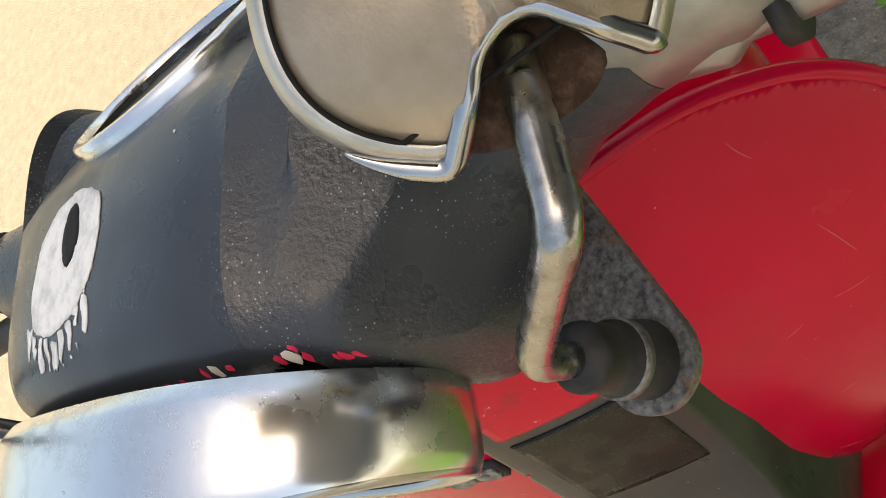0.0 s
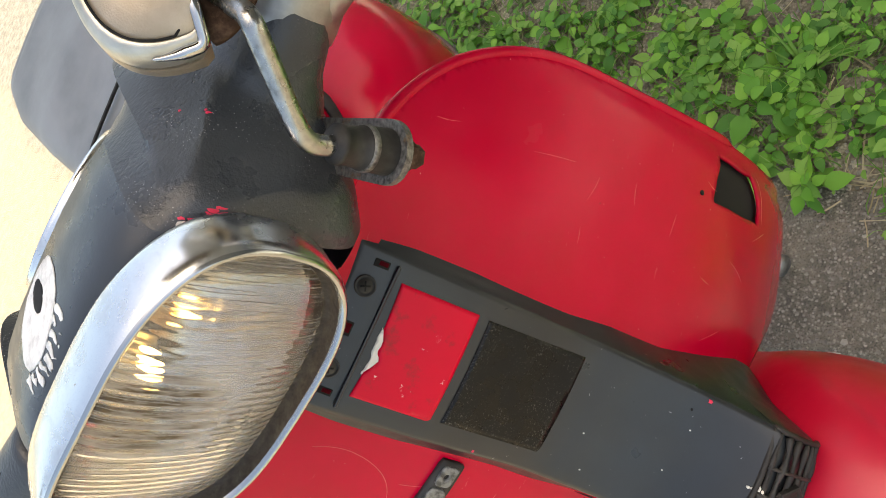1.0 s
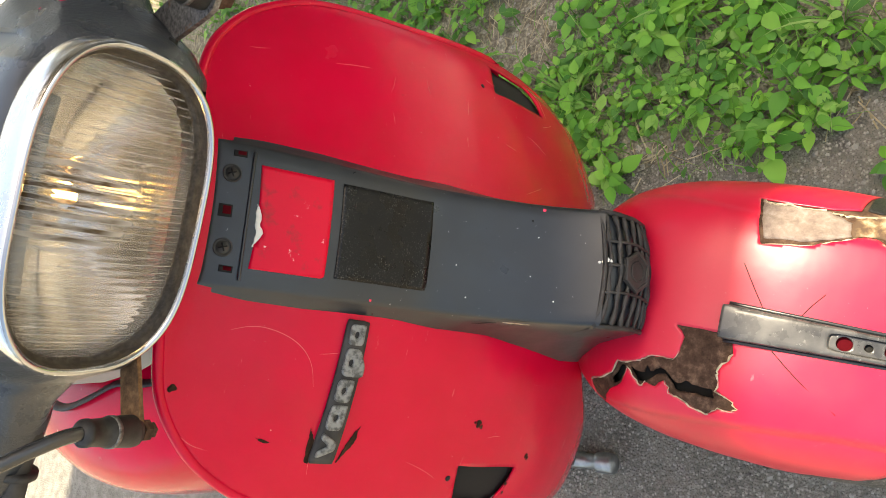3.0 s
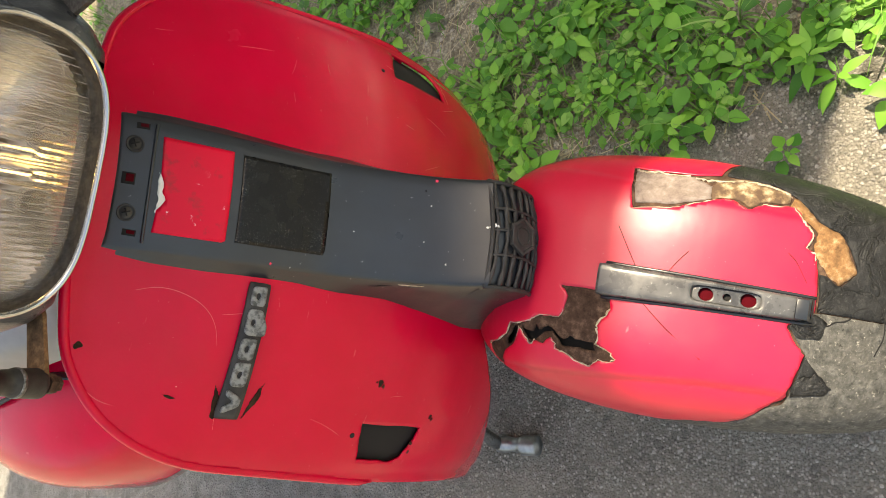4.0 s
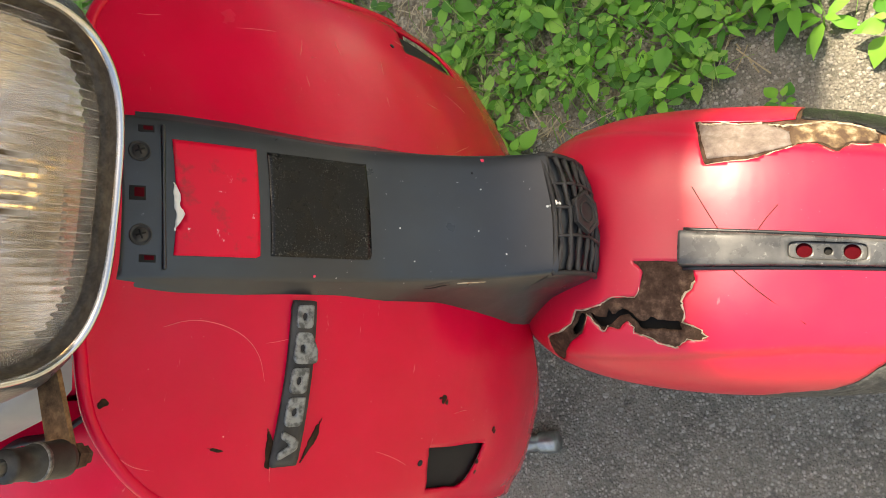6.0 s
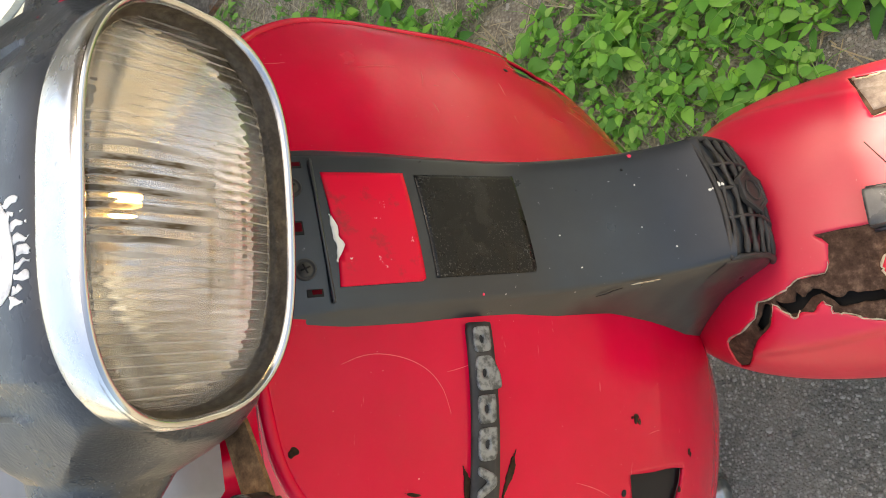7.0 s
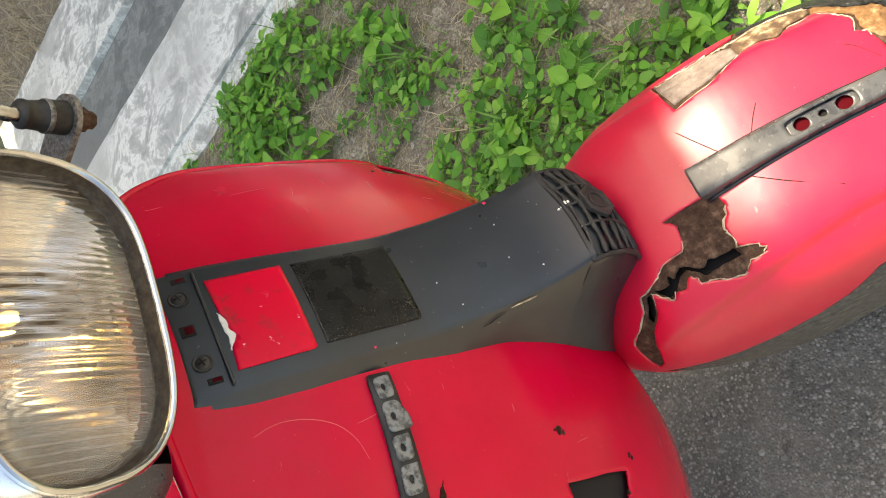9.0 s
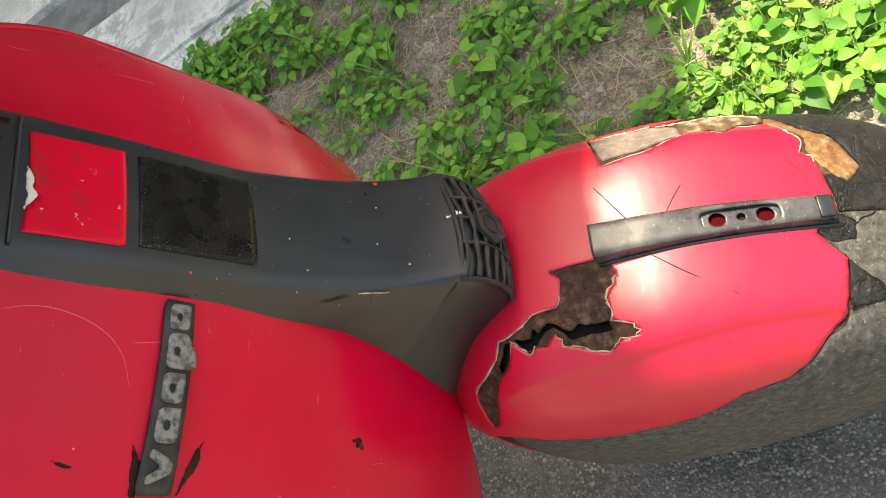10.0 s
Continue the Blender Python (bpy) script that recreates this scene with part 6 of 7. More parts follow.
def build_mirror(center, axis, up, w, h, label):
    """A domed mirror head: grained back shell with a notch for the stem, metal rim that bows over the notch, silvered glass."""
    axis, center = Vector(axis).normalized(), Vector(center)
    up = Vector(up)
    up = (up - axis * up.dot(axis)).normalized()
    side = up.cross(axis)
    m = Matrix((side, up, axis)).transposed().to_4x4()
    m.translation = center
    def ring(k, z, n=144, e=2.7, grow=0.0):
        out = []
        for i in range(n):
            t = 2 * math.pi * i / n - math.pi
            x, y = w * k * math.copysign(abs(math.cos(t)) ** (2 / e), math.cos(t)), h * k * math.copysign(abs(math.sin(t)) ** (2 / e), math.sin(t))
            most = float(np.interp(math.degrees(math.atan2(y, x)), NOTCH_A, NOTCH_R)) - grow
            r = math.hypot(x, y)
            f = min(1.0, most / r)
            out.append(m @ Vector((x * f, y * f, z + (0.006 * min(1, (1 - f) * 3) if grow or z > -0.005 else 0))))
        return out
    def loft(name, rings, mat, parent, label="", cap=True):
        n = len(rings[0])
        faces = [(i * n + j, i * n + (j + 1) % n, (i + 1) * n + (j + 1) % n, (i + 1) * n + j) for i in range(len(rings) - 1) for j in range(n)]
        if cap:
            faces.append(tuple((len(rings) - 1) * n + j for j in range(n)))
        return mesh_object(name, [v for r in rings for v in r], faces, mat, parent, label=label, matrix=None if parent is not scooter else HEAD)
    head = loft("mirror_head", [ring(0.97, -0.016), ring(1.0, -0.012), ring(1.0, -0.004), ring(0.985, 0.0), ring(0.93, 0.0035), ring(0.915, 0.003), ring(0.90, 0.0045), ring(0.80, 0.0085), ring(0.6, 0.0125), ring(0.35, 0.0145), ring(0.1, 0.015)], SHELL, scooter, label)
    loft("glass", [ring(0.97, -0.0155), ring(0.5, -0.0155), ring(0.05, -0.0155)], SILVER_GLASS, head)
    loft("outer_rim", [ring(1.0, -0.006), ring(1.0, -0.001), ring(0.975, 0.003), ring(0.92, 0.0062, grow=0.0005), ring(0.875, 0.0074, grow=0.002), ring(0.86, 0.0070, grow=0.003)], RIM_ALLOY, head, "wide grained silver rim", cap=False)
    rim_line = [(v, m.inverted() @ v) for v in ring(0.855, 0.0078, grow=0.0035)]
    rim_line = [v for v, q in rim_line if not -104 < math.degrees(math.atan2(q.y, q.x)) < 0]
    mesh_object("groove", *tube(rim_line, 0.00055, 8), DARK, head, "dark groove")
    bow = []
    for t in np.radians(np.linspace(-122, -21, 240)):
        edge = 0.99 * w / (abs(math.cos(t)) ** 2.7 + abs(math.sin(t)) ** 2.7) ** (1 / 2.7)
        r = min(edge, float(np.interp(math.degrees(t), NOTCH_A, NOTCH_R)) - 0.0005)
        bow.append((r * math.cos(t), r * math.sin(t), 0.0035 + 0.006 * min(1, (1 - r / edge) * 3)))
    bow = np.array(bow)
    along = np.concatenate([[0], np.cumsum(np.linalg.norm(np.diff(bow, axis=0), axis=1))])
    at = np.linspace(0, along[-1], 90)
    bow = np.stack([np.interp(at, along, bow[:, k]) for k in range(3)], 1)
    bow = [m @ Vector(bow[max(0, i - 3) : i + 4].mean(0)) for i in range(90)]
    mesh_object("trim", *tube(bow, [0.0003 + 0.0023 * min(1, k / 14, (89 - k) / 6) for k in range(90)], 12), LIP, head, "polished metal trim that bows over the stem")
    back = [(0.001, -0.038), (0.004, -0.018), (0.009, -0.0135), (0.0145, -0.0105), (0.022, -0.0135), (0.029, -0.018), (0.026, -0.026), (0.012, -0.036)]
    flat = lambda u, v: np.array([m @ Vector((float(a), float(b), 0.0)) for a, b in zip(np.ravel(u), np.ravel(v))])
    mesh_object("stem_socket", *sheet(round_path(back, 0.3, 3), [], 0.002, flat, 0.004, -0.002), RUST, head, "brown stem socket")
    return head, m


build_mirror((0.1575, 0.0270, 1.079), (0.075, -0.079, 0.097), (0.23, 0.97, 0.11), 0.0400, 0.0400, "champagne grained mirror head with polished trim")


# ---- body behind the shield ----
def build_rear():
    # seat
    rows, verts, faces = 40, [], []
    for i in range(rows + 1):
        u = i / rows
        y = 0.40 + 0.66 * u
        w = float(np.interp(u, [0, 0.06, 0.2, 0.5, 0.9, 1.0], [0.075, 0.10, 0.12, 0.135, 0.13, 0.11]))
        top = float(np.interp(u, [0, 0.08, 0.3, 0.55, 0.7, 1.0], [0.755, 0.785, 0.80, 0.805, 0.82, 0.82]))
        for k in range(25):
            a = math.pi * k / 24
            c, s = math.cos(a), math.sin(a)
            verts.append((w * math.copysign(abs(c) ** 0.45, c), y, 0.70 + (top - 0.70) * abs(s) ** 0.4))
    for i in range(rows):
        for j in range(24):
            faces.append((i * 25 + j, i * 25 + j + 1, (i + 1) * 25 + j + 1, (i + 1) * 25 + j))
    faces += [tuple(range(25))[::-1], tuple(rows * 25 + j for j in range(25))]
    seat = mesh_object("seat", verts, faces, SEAT, scooter, label="dusty black vinyl dual seat")
    for y, t in ((0.70, 0.808),):
        path = [(0.136 * math.copysign(abs(math.cos(a)) ** 0.45, math.cos(a)), y, 0.70 + (t - 0.699) * abs(math.sin(a)) ** 0.4) for a in np.linspace(0, math.pi, 40)]
        mesh_object("seat_strap", *tube(path, 0.004, 8, flat=0.5), RUBBER, seat)
    # spine and tail of the body
    rows, verts, faces = 40, [], []
    for i in range(rows + 1):
        u = i / rows
        y = 0.34 + 0.80 * u
        w = float(np.interp(u, [0, 0.15, 0.4, 0.8, 1.0], [0.05, 0.07, 0.09, 0.10, 0.06]))
        top = float(np.interp(u, [0, 0.1, 0.3, 0.8, 1.0], [0.48, 0.66, 0.70, 0.70, 0.62]))
        for k in range(25):
            a = math.pi * k / 24
            c, s = math.cos(a), math.sin(a)
            verts.append((w * math.copysign(abs(c) ** 0.5, c), y, 0.28 + (top - 0.28) * abs(s) ** 0.55))
    for i in range(rows):
        for j in range(24):
            faces.append((i * 25 + j, i * 25 + j + 1, (i + 1) * 25 + j + 1, (i + 1) * 25 + j))
    faces += [tuple(range(25))[::-1], tuple(rows * 25 + j for j in range(25))]
    mesh_object("body", verts, faces, RED, scooter, label="red pressed-steel body")
    # side cowls
    for side in (-1, 1):
        verts, faces = [], []
        rows, n = 36, 40
        for i in range(rows + 1):
            u = i / rows
            y = 0.44 + 0.66 * u
            bulge = math.sin(math.pi * min(1, max(0, u)) ** 0.8) ** 0.5 if 0 < u < 1 else 0.0
            hz = 0.06 + 0.085 * bulge
            wx = 0.02 + 0.185 * bulge
            for k in range(n):
                a = -math.pi / 2 + math.pi * k / (n - 1)
                c, s = math.cos(a), math.sin(a)
                verts.append((side * (0.075 + wx * abs(c) ** 0.6), y, 0.49 - 0.02 * u + hz * math.copysign(abs(s) ** 0.7, s)))
        for i in range(rows):
            for j in range(n - 1):
                faces.append((i * n + j, i * n + j + 1, (i + 1) * n + j + 1, (i + 1) * n + j))
        cowl = mesh_object("side_cowl", verts, faces, RED, scooter, label="bulging red side cowl with a black rubber strip")
        path = []
        for i in range(2, rows - 1):
            want = min(0.16, 0.085 + 0.25 * (verts[i * n][1] - 0.48))
            v = min((Vector(q) for q in verts[i * n + n // 2 : i * n + n]), key=lambda q: abs(abs(q.x) - want))
            path.append(v + Vector((0, 0, 0.002)))
        mesh_object("cowl_strip", *tube(spline(path[::4], 40), 0.010, 8, flat=0.35), PLASTIC, cowl, "black rubber strip")
        mesh_object("cowl_edge", *tube([Vector(verts[i * n + 16]) for i in range(1, rows)], 0.005, 8), PRIMER, cowl, "pale bare lower edge")
    # floorboard and inner legshield box
    part("floorboard", rounded_box((0.36, 0.34, 0.03), 0.01, 3), RED, scooter, matrix=Matrix.Translation((0, 0.30, 0.285)))
    part("glovebox", rounded_box((0.30, 0.12, 0.27), 0.03, 3), RED, scooter, "red glovebox behind the shield", matrix=Matrix.Translation((0, 0.115, 0.70)) @ Matrix.Rotation(radians(-17), 4, "X"))
    # centre stand
    for side in (-1, 1):
        mesh_object("stand_leg", *tube(spline([(side * 0.07, 0.29, 0.27), (side * 0.13, 0.26, 0.14), (side * 0.178, 0.24, 0.025)], 12), 0.011, 10), STEEL, scooter)
        vv, ff = lathe([(0.012, -0.045), (0.014, -0.043), (0.014, -0.022), (0.0125, -0.02), (0.0125, 0.0), (0.016, 0.003), (0.017, 0.008), (0.017, 0.03), (0.015, 0.034), (0.0, 0.034)], 18, Matrix.Translation((side * 0.178, 0.20, 0.018)) @ Matrix.Rotation(radians(90), 4, "X"))
        mesh_object("stand_foot", vv, ff, ALLOY, scooter, label="scuffed grey stand foot")
    # rear wheel
    vv, ff = lathe([(0.12, -0.035), (0.17, -0.045), (0.20, -0.038), (0.212, -0.015), (0.212, 0.015), (0.20, 0.038), (0.17, 0.045), (0.12, 0.035)], 48, Matrix.Translation((0, 1.02, 0.212)) @ Matrix.Rotation(radians(90), 4, "Y"))
    mesh_object("rear_wheel", vv, ff, TYRE, scooter, label="rear wheel with a dusty tyre")


build_rear()


# ---- pale fairing of a vehicle parked behind ----
def build_fairing():
    verts, faces = [], []
    rows, n = 24, 20
    for i in range(rows + 1):
        u = i / rows
        w = 0.20 * math.sin(math.pi * (0.12 + 0.8 * u)) ** 0.6
        for k in range(n):
            a = math.pi * k / (n - 1)
            verts.append((w * math.cos(a) * 1.1, -0.16 * math.sin(a) * (0.6 + 0.4 * u) - 0.2 * u * u, 0.80 * u))
    for i in range(rows):
        for j in range(n - 1):
            faces.append((i * n + j, i * n + j + 1, (i + 1) * n + j + 1, (i + 1) * n + j))
    faces += [tuple(range(n))[::-1], tuple(rows * n + j for j in range(n))]
    ob = mesh_object("parked_scooter_fairing", verts, faces, PALE_PLASTIC, matrix=pose(0.40, 2.3, 0.0, 0, 0, 10))
    tagged(ob, "pale grey-green plastic fairing of a parked scooter", "scooter")
    part("vent", rounded_box((0.12, 0.03, 0.03), 0.01, 2), PLASTIC, ob, "black vent slot", matrix=Matrix.Translation((0.02, -0.27, 0.66)))


build_fairing()


# ---- weeds ----
def leaf_verts(length, width, droop, fold, tip_sharp=1.0, rows=4):
    """An ovate leaf along +x with a midrib fold, three points across."""
    out = []
    for i in range(rows + 1):
        u = i / rows
        w = width * (math.sin(math.pi * u ** (0.75 * tip_sharp)) if 0 < u < 1 else 0.0) * 0.5
        x, z = length * u, -droop * length * u * u
        out += [(x, -w, z + fold * w), (x, 0.0, z), (x, w, z + fold * w)]
    return out


def leaf_faces(base, rows=4):
    f = []
    for i in range(rows):
        a, b = base + 3 * i, base + 3 * i + 3
        for k in (0, 1):
            f.append((a + k, b + k, b + k + 1, a + k + 1))
    return f


def in_bed(x, y, margin=0.0):
    return soil_edge(y) - margin < x < drain_near(y) + 0.02


def soil_z(x, y):
    e = soil_edge(y)
    u = max(0.0, (x - e) / (drain_near(y) - e))
    return max(0.0, 0.012 * min(1, u * 12) + 0.014 * noise.noise(Vector((x * 5, y * 5, 0))))


LUSH = [(1.351, 0.67), (1.131, 0.689), (1.187, 0.492), (0.996, 0.254), (0.681, 0.144), (0.649, -0.012), (0.538, 0.036), (0.505, -0.07), (0.422, 0.044), (0.516, 0.19), (0.357, -0.014), (0.418, -0.267), (0.418, -0.446), (0.442, -0.526), (0.376, 0.334), (0.445, 0.528), (0.39, 0.719), (0.622, 0.86), (0.817, 0.671)]
BALD = [(0.903, 0.444), (0.721, 0.318), (0.788, 0.097), (0.938, 0.109), (0.579, -0.186), (1.052, 0.445), (0.632, -0.278)]


def patchiness(x, y):
    """How densely the weeds stand: lush tufts and bare places."""
    v = 0.42 + 0.28 * noise.noise(Vector((x * 3.1, y * 3.1, 7.3))) + 0.5 * noise.noise(Vector((x * 11, y * 11, 2.1)))
    v += 0.16 * max(0.0, 1 - abs(x - soil_edge(y) - 0.08) / 0.1)
    v += sum(0.26 * math.exp(-((x - a) ** 2 + (y - b) ** 2) / 0.011) for a, b in LUSH)
    return v - sum(0.55 * math.exp(-((x - a) ** 2 + (y - b) ** 2) / 0.006) for a, b in BALD)


def weed_plant(seed, leaf, count, stem, spread, label, group, name="weed", slim=1.0):
    """A weed: a stem mesh that carries each leaf, with its stalk, as a part; the leaves stand out in a loose rosette."""
    rng = random.Random(seed)
    vv, ff = tube([(0, 0, -0.01), (0.002, 0, 0.4 * stem), (0, 0.002, stem)], [0.0016, 0.0013, 0.0008], 5)
    plant = tagged(mesh_object(name, vv, ff, LEAF), label, "weed", group)
    for k in range(count):
        az = k * 2.4 + rng.uniform(-0.5, 0.5)
        tier = k / max(1, count - 1)
        size = leaf * rng.uniform(0.7, 1.15) * (1.0 - 0.55 * tier)
        pitch = radians(rng.uniform(-22, 10) + 30 * tier)
        r = spread * (1 - 0.85 * tier) * rng.uniform(0.6, 1.2)
        m = Matrix.Translation((r * math.cos(az), r * math.sin(az), stem * (0.45 + 0.55 * tier))) @ Matrix.Rotation(az + rng.uniform(-0.3, 0.3), 4, "Z") @ Matrix.Rotation(-pitch, 4, "Y") @ Matrix.Rotation(rng.uniform(-0.4, 0.4), 4, "X")
        verts = [m @ Vector(v) for v in leaf_verts(size, size * rng.uniform(0.58, 0.78) * slim, rng.uniform(0.1, 0.45), 0.22, 1.0, 5)]
        faces = leaf_faces(0, 5)
        a, b = Vector((0, 0, stem * (0.2 + 0.5 * tier))), verts[1]
        s = (b - a).cross(Vector((0, 0, 1)))
        s = s.normalized() * 0.0008 if s.length > 1e-5 else Vector((0.0008, 0, 0))
        base = len(verts)
        verts += [a - s, a + s]
        faces.append((base, base + 1, 1))
        mesh_object("leaf", verts, faces, LEAF, plant)
    return plant


def build_weeds():
    rng = random.Random(21)
    kinds = [weed_plant(100 + k, *dims, "broad-leaved green weed growing in the soil bed", "weeds in the soil bed", "weed", (1.0, 1.0, 0.95, 1.0, 0.9, 0.42, 0.5)[k]) for k, dims in enumerate(((0.040, 9, 0.045, 0.018), (0.047, 10, 0.055, 0.022), (0.034, 9, 0.04, 0.018), (0.055, 10, 0.06, 0.026), (0.029, 10, 0.035, 0.016), (0.044, 12, 0.035, 0.01), (0.022, 14, 0.045, 0.018)))]
    spots = []
    tries = 0
    while len(spots) < 300 and tries < 20000:
        tries += 1
        x, y = rng.uniform(0.25, 1.45), rng.uniform(-0.75, 1.3)
        if not in_bed(x, y, 0.02) or patchiness(x, y) < rng.uniform(0.32, 0.85):
            continue
        if any((x - a) ** 2 + (y - b) ** 2 < 0.036 ** 2 for a, b in spots):
            continue
        spots.append((x, y))
    for n, (x, y) in enumerate(spots):
        k = rng.choices(range(7), (4, 3, 4, 1, 4, 3, 3))[0]
        s = rng.uniform(0.8, 1.35)
        m = pose(x, y, soil_z(x, y), rng.uniform(-9, 9), rng.uniform(-9, 9), rng.uniform(0, 360))
        if n < 7:
            kinds[n].matrix_basis = m
        else:
            c = copy_thing(kinds[k], m)
            c.scale = (s, s, s)
    # large plants along the front and beside the drain
    dock = weed_plant(300, 0.080, 8, 0.04, 0.012, "large dock weed with long glossy leaves", "large weeds", "large_weed", 0.55)
    dock.matrix_basis = pose(0.428, -0.261, 0.008, 0, 0, 20)
    for x, y, r, k in ((0.396, -0.296, 130, 0.8), (1.242, 0.651, 40, 1.1), (1.30, 0.763, 200, 1.0), (1.182, 0.763, 300, 0.8), (0.462, -0.544, 70, 0.9)):
        c = copy_thing(dock, pose(x, y, soil_z(x, y), 5, -6, r))
        c.scale = (k, k, k)
    bright = weed_plant(301, 0.042, 10, 0.05, 0.02, "bushy bright green weed standing in the sun", "large weeds", "large_weed")
    bright.matrix_basis = pose(0.36, -0.378, 0.004, 0, 0, 20)
    for x, y, r, k in ((0.428, -0.454, 130, 1.25), (0.394, -0.541, 250, 1.1), (0.457, -0.625, 80, 1.2), (0.536, -0.442, 170, 1.2), (0.289, -0.224, 40, 0.7)):
        c = copy_thing(bright, pose(x, y, soil_z(x, y), 5, -6, r))
        c.scale = (k, k, k)
    # ground cover of small leaves
    verts, faces = [], []
    made = 0
    while made < 5200:
        x, y = rng.uniform(0.25, 1.5), rng.uniform(-1.1, 2.4)
        if not in_bed(x, y, 0.03) or patchiness(x, y) < rng.uniform(0.2, 0.85):
            continue
        made += 1
        size = rng.uniform(0.009, 0.027)
        m = Matrix.Translation((x, y, soil_z(x, y) + rng.uniform(0.002, 0.02))) @ Euler((rng.uniform(-0.6, 0.6), rng.uniform(-0.7, 0.5), rng.uniform(0, 6.28))).to_matrix().to_4x4()
        base = len(verts)
        verts.extend(m @ Vector(p) for p in leaf_verts(size, size * rng.uniform(0.45, 0.75), 0.2, 0.2, 1.0, 3))
        faces.extend(leaf_faces(base, 3))
    tagged(mesh_object("ground_cover", verts, faces, COVER), "dense mat of small green weed leaves", "weeds", kind="stuff")
    # seedlings too many to count: small rosettes of broad leaves
    verts, faces = [], []
    made = 0
    while made < 620:
        x, y = rng.uniform(0.25, 1.45), rng.uniform(-0.75, 1.6)
        if not in_bed(x, y, 0.02) or patchiness(x, y) < rng.uniform(0.22, 0.8):
            continue
        made += 1
        size, z0 = rng.uniform(0.014, 0.036), soil_z(x, y)
        for k in range(rng.randint(4, 7)):
            az = k * 2.4 + rng.uniform(-0.4, 0.4)
            m = Matrix.Translation((x, y, z0 + rng.uniform(0.012, 0.04))) @ Matrix.Rotation(az, 4, "Z") @ Matrix.Rotation(rng.uniform(-0.5, 0.35), 4, "Y") @ Matrix.Translation((size * 0.15, 0, 0))
            k0 = size * rng.uniform(0.7, 1.15)
            base = len(verts)
            verts.extend(m @ Vector(p) for p in leaf_verts(k0, k0 * rng.uniform(0.5, 0.75), rng.uniform(0.1, 0.4), 0.22, 1.0, 4))
            faces.extend(leaf_faces(base, 4))
    tagged(mesh_object("seedlings", verts, faces, COVER), "low mat of broad-leaved green seedlings on the soil", "weeds", kind="stuff")
    # grass blades and straw
    for name, count, mat, lo, hi, flat, label in (("grass", 5200, GRASS, 0.025, 0.095, 0.0, "thin green grass blades among the weeds"), ("straw", 4200, STRAW, 0.02, 0.08, 1.0, "dry straw and dead stems on the soil")):
        verts, faces = [], []
        made = 0
        while made < count:
            x, y = rng.uniform(0.28, 1.6), rng.uniform(-1.1, 2.4)
            if not in_bed(x, y, 0.03):
                continue
            p = patchiness(x, y)
            if (p < rng.uniform(0.1, 0.9)) if not flat else (p > rng.uniform(0.2, 1.0)):
                continue
            made += 1
            L, w = rng.uniform(lo, hi), rng.uniform(0.0006, 0.0014) * (1 if flat else 1.3)
            az, lean = rng.uniform(0, 6.28), rng.uniform(0.3, 1.2)
            d = Vector((math.cos(az), math.sin(az), 0))
            s = Vector((-math.sin(az), math.cos(az), 0)) * w
            z0 = soil_z(x, y) + (rng.uniform(0.001, 0.012) if flat else 0.0)
            base = len(verts)
            for i in range(4):
                u = i / 3
                if flat:
                    p3 = Vector((x, y, z0)) + d * L * u + Vector((0, 0, 0.006 * math.sin(3 * u + az)))
                else:
                    p3 = Vector((x, y, z0)) + d * L * u * u * math.sin(lean) + Vector((0, 0, L * u * math.cos(lean * u)))
                ww = s * (1 - 0.8 * u if not flat else 1.0)
                verts += [p3 - ww, p3 + ww]
            for i in range(3):
                a = base + 2 * i
                faces.append((a, a + 1, a + 3, a + 2))
        tagged(mesh_object(name, verts, faces, mat), label, "grass", kind="stuff")
    # tufts of long broad grass
    for x, y in ((1.18, 0.40), (0.92, 0.20), (0.60, 0.10), (0.52, -0.15), (0.50, -0.38), (0.75, 0.50), (1.00, 0.62), (0.46, 0.30), (0.66, -0.10), (0.58, -0.33)):
        verts, faces = [], []
        for _ in range(16):
            L, w, az, lean = rng.uniform(0.05, 0.13), rng.uniform(0.0016, 0.003), rng.uniform(0, 6.28), rng.uniform(0.6, 1.4)
            d, side = Vector((math.cos(az), math.sin(az), 0)), Vector((-math.sin(az), math.cos(az), 0)) * w
            base = len(verts)
            for i in range(6):
                u = i / 5
                p3 = Vector((0.004 * math.cos(az), 0.004 * math.sin(az), 0)) + d * L * u * math.sin(lean * (0.4 + 0.6 * u)) + Vector((0, 0, L * u * math.cos(lean * u)))
                verts += [p3 - side * (1 - u ** 2), p3 + Vector((0, 0, -0.4 * w)), p3 + side * (1 - u ** 2)]
            for i in range(5):
                a = base + 3 * i
                faces += [(a, a + 1, a + 4, a + 3), (a + 1, a + 2, a + 5, a + 4)]
        tagged(mesh_object("grass_tuft", verts, faces, GRASS, matrix=pose(x, y, soil_z(x, y))), "tuft of long green grass among the weeds", "grass", "grass tufts in the soil bed")
    # tufts of dry grass behind the drain
    verts, faces = [], []
    for _ in range(2600):
        x, y = rng.uniform(2.6, 3.9), rng.uniform(0.3, 3.2)
        L, az = rng.uniform(0.06, 0.2), rng.uniform(0, 6.28)
        d = Vector((math.cos(az), math.sin(az), 0))
        s = Vector((-math.sin(az), math.cos(az), 0)) * 0.002
        base = len(verts)
        for i in range(4):
            u = i / 3
            p3 = Vector((x, y, 0.01)) + d * L * u + Vector((0, 0, 0.05 * math.sin(3.1 * u)))
            verts += [p3 - s, p3 + s]
        for i in range(3):
            a = base + 2 * i
            faces.append((a, a + 1, a + 3, a + 2))
    tagged(mesh_object("dry_grass", verts, faces, STRAW), "matted dry grass behind the drain", "grass", kind="stuff")


build_weeds()


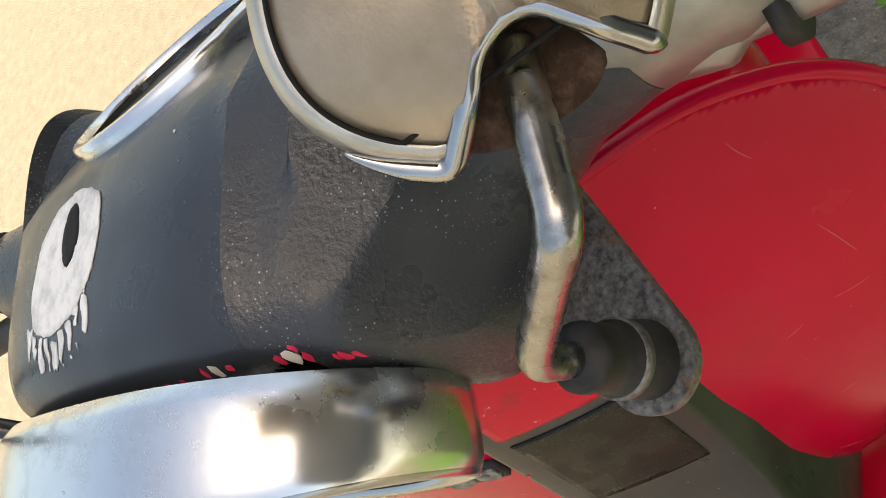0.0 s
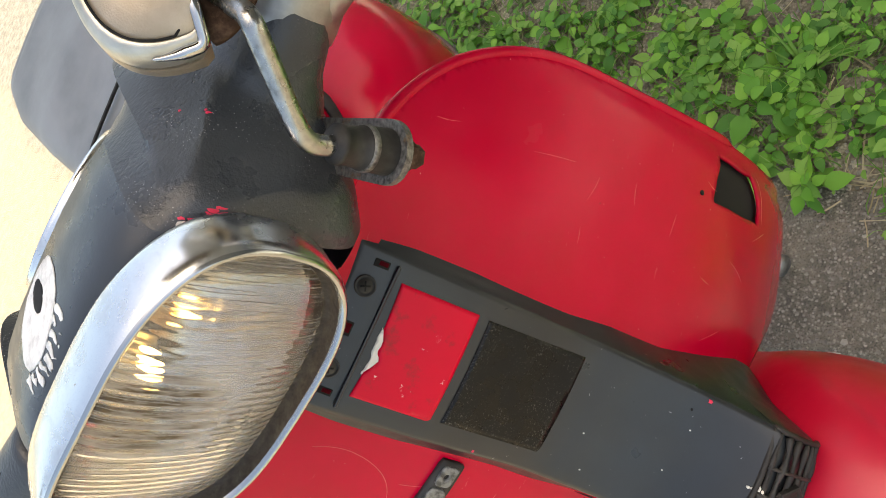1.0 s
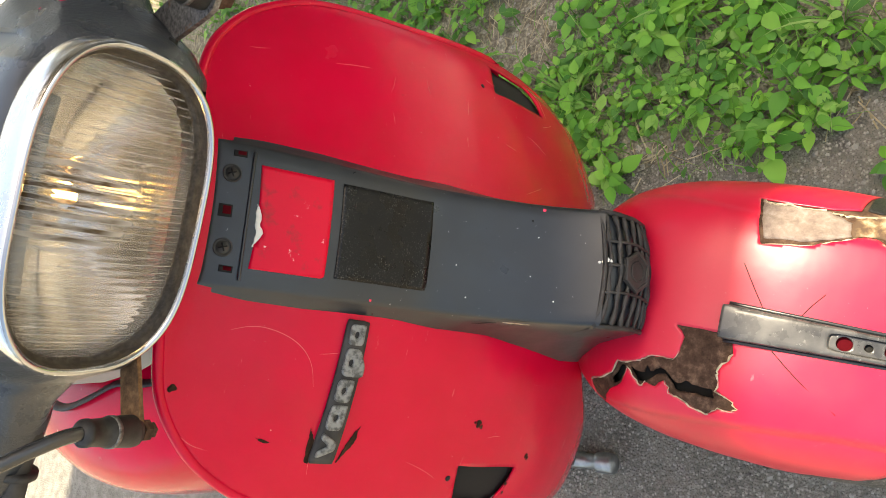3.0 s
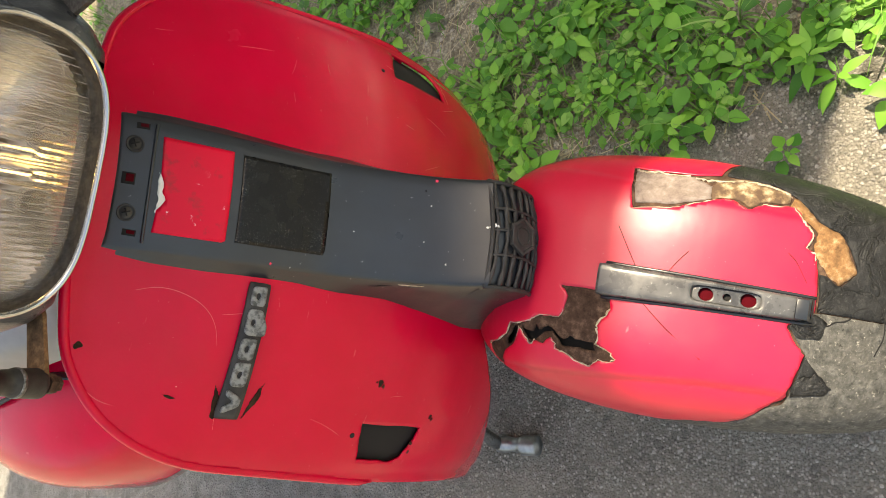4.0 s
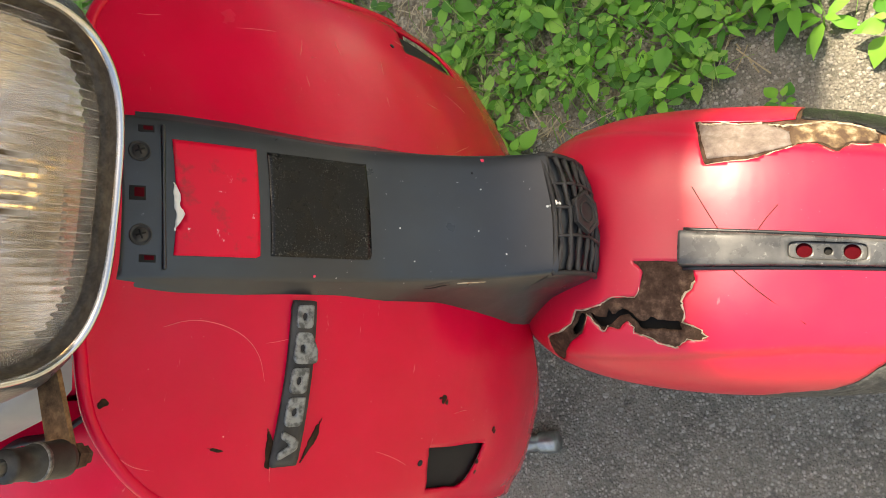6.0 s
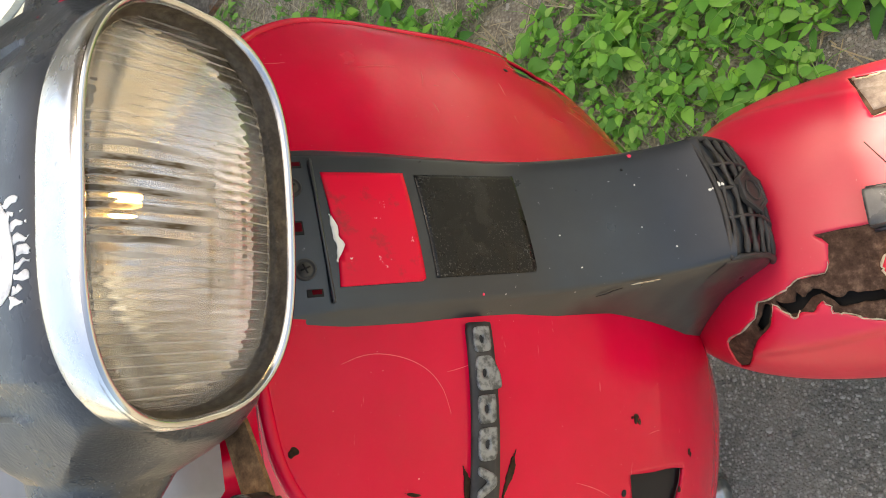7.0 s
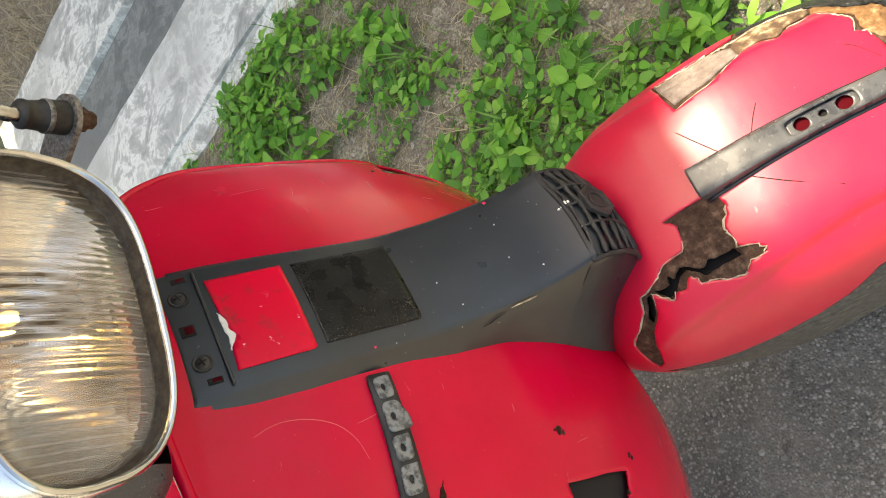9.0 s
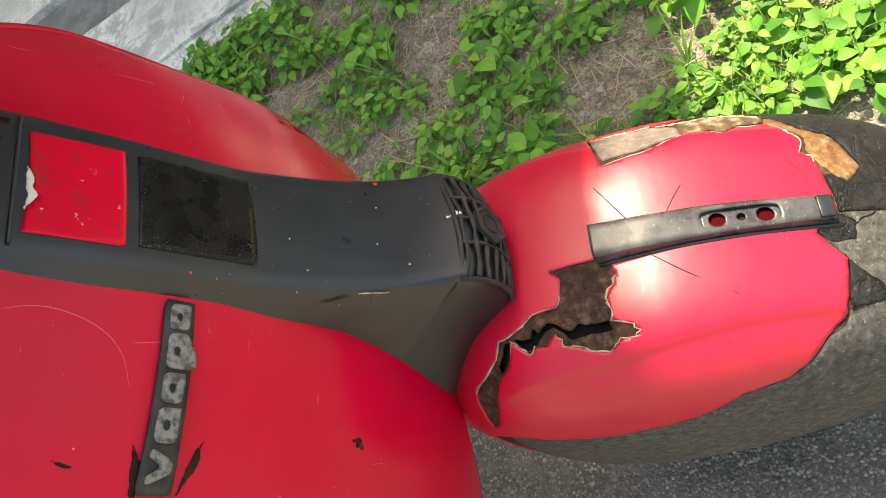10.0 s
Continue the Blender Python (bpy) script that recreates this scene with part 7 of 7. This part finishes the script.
def build_gravel():
    rng = random.Random(5)
    verts, faces = [], []
    made = 0
    while made < 19000:
        near = made > 12000
        x, y = (rng.uniform(-0.55, 0.45), rng.uniform(-1.0, 0.35)) if near else (rng.uniform(-1.2, 1.4), rng.uniform(-1.2, 1.6))
        edge = math.exp(-abs(x - soil_edge(y)) / 0.08)
        if not near and rng.random() > 0.12 + 0.6 * edge + (0.4 if y < -0.3 and x > -0.2 else 0) + (0.35 if x > soil_edge(y) else 0):
            continue
        made += 1
        r = rng.uniform(0.001, 0.0036) * (1.7 if rng.random() < 0.05 else 1)
        z = soil_z(x, y) if x > soil_edge(y) else 0.0
        c = Vector((x, y, z + r * 0.25))
        base = len(verts)
        q = rng.uniform(0, 3)
        for dx, dy, dz in ((1, 0, 0), (0.3, 0.95, 0.1), (-0.85, 0.5, 0), (-0.8, -0.6, 0.1), (0.35, -0.95, 0), (0.2, 0.3, 0.75), (-0.4, -0.2, 0.7)):
            k = r * rng.uniform(0.7, 1.2)
            verts.append(c + Vector((k * (dx * math.cos(q) - dy * math.sin(q)), k * (dx * math.sin(q) + dy * math.cos(q)), k * dz)))
        for f in ((0, 1, 5), (1, 2, 5), (2, 6, 5), (2, 3, 6), (3, 4, 6), (4, 0, 5), (4, 5, 6)):
            faces.append(tuple(base + i for i in f))
    tagged(mesh_object("gravel", verts, faces, STONE, smooth=False), "scattered small pale gravel stones on the ground", "gravel", kind="stuff")


build_gravel()


def build_twigs():
    """Dry twigs lying on the asphalt beside the weeds."""
    lines = (((0.355, -0.418), (0.376, -0.463), (0.398, -0.508)), ((0.146, -0.436), (0.148, -0.485), (0.155, -0.540)), ((0.103, -0.466), (0.131, -0.498), (0.150, -0.520), (0.190, -0.546)), ((0.278, -0.380), (0.274, -0.410), (0.278, -0.452)), ((0.112, -0.528), (0.080, -0.533), (0.040, -0.536)))
    rng = random.Random(77)
    for line in lines:
        base = spline([Vector((x, y, 0.004 + 0.003 * (i % 2))) for i, (x, y) in enumerate(line)], 14)
        thick = rng.uniform(0.0007, 0.0013)
        twig = mesh_object("twig", *tube(base, [thick * (1 - 0.6 * i / 14) for i in range(15)], 6), STRAW)
        tagged(twig, "thin dry twig lying on the asphalt", "twig", "twigs on the asphalt")
        a, b = base[6], base[6] + Vector((rng.uniform(-0.02, 0.02), -0.016, 0.004))
        mesh_object("side_shoot", *tube([a, a.lerp(b, 0.5) + Vector((0, 0, 0.002)), b], [thick * 0.5, thick * 0.4, thick * 0.2], 5), STRAW, twig)


build_twigs()


# ---- unseen overhead sheet and wall, added to shade the scooter ----
def build_shade_blocks():
    z0, z1, x0, x1, y0, y1 = 4.2, 4.45, 0.836, 5.2, -0.411, 1.74
    verts, faces = [], []
    n = 240
    for top in (0, 0.012):
        for i in range(n + 1):
            x = x0 + (x1 - x0) * i / n
            w = 0.012 * math.sin(2 * math.pi * i / 6)
            for y in (y0 - 0.123 * (x - 1.536), y1):
                verts.append((x, y, z0 + (z1 - z0) * i / n + w + top))
    off = 2 * (n + 1)
    for i in range(n):
        a = 2 * i
        faces += [(a, a + 1, a + 3, a + 2), (a + off, a + off + 2, a + off + 3, a + off + 1), (a, a + 2, a + off + 2, a + off), (a + 1, a + off + 1, a + off + 3, a + 3)]
    faces += [(0, off, off + 1, 1), (2 * n, 2 * n + 1, 2 * n + 1 + off, 2 * n + off)]
    tagged(mesh_object("canopy", verts, faces, SHADE_SHEET), "unseen corrugated sheet added overhead to cast shade", "canopy", kind="structure")
    # tall wall out of view, added to cut sky light from +x
    wall = part("wall_east", rounded_box((0.2, 16.0, 7.5), 0.01), WALL, None, matrix=Matrix.Translation((5.35, -1.0, 3.7)))
    tagged(wall, "unseen plain grey wall added to block sky light", "wall", kind="structure")


build_shade_blocks()
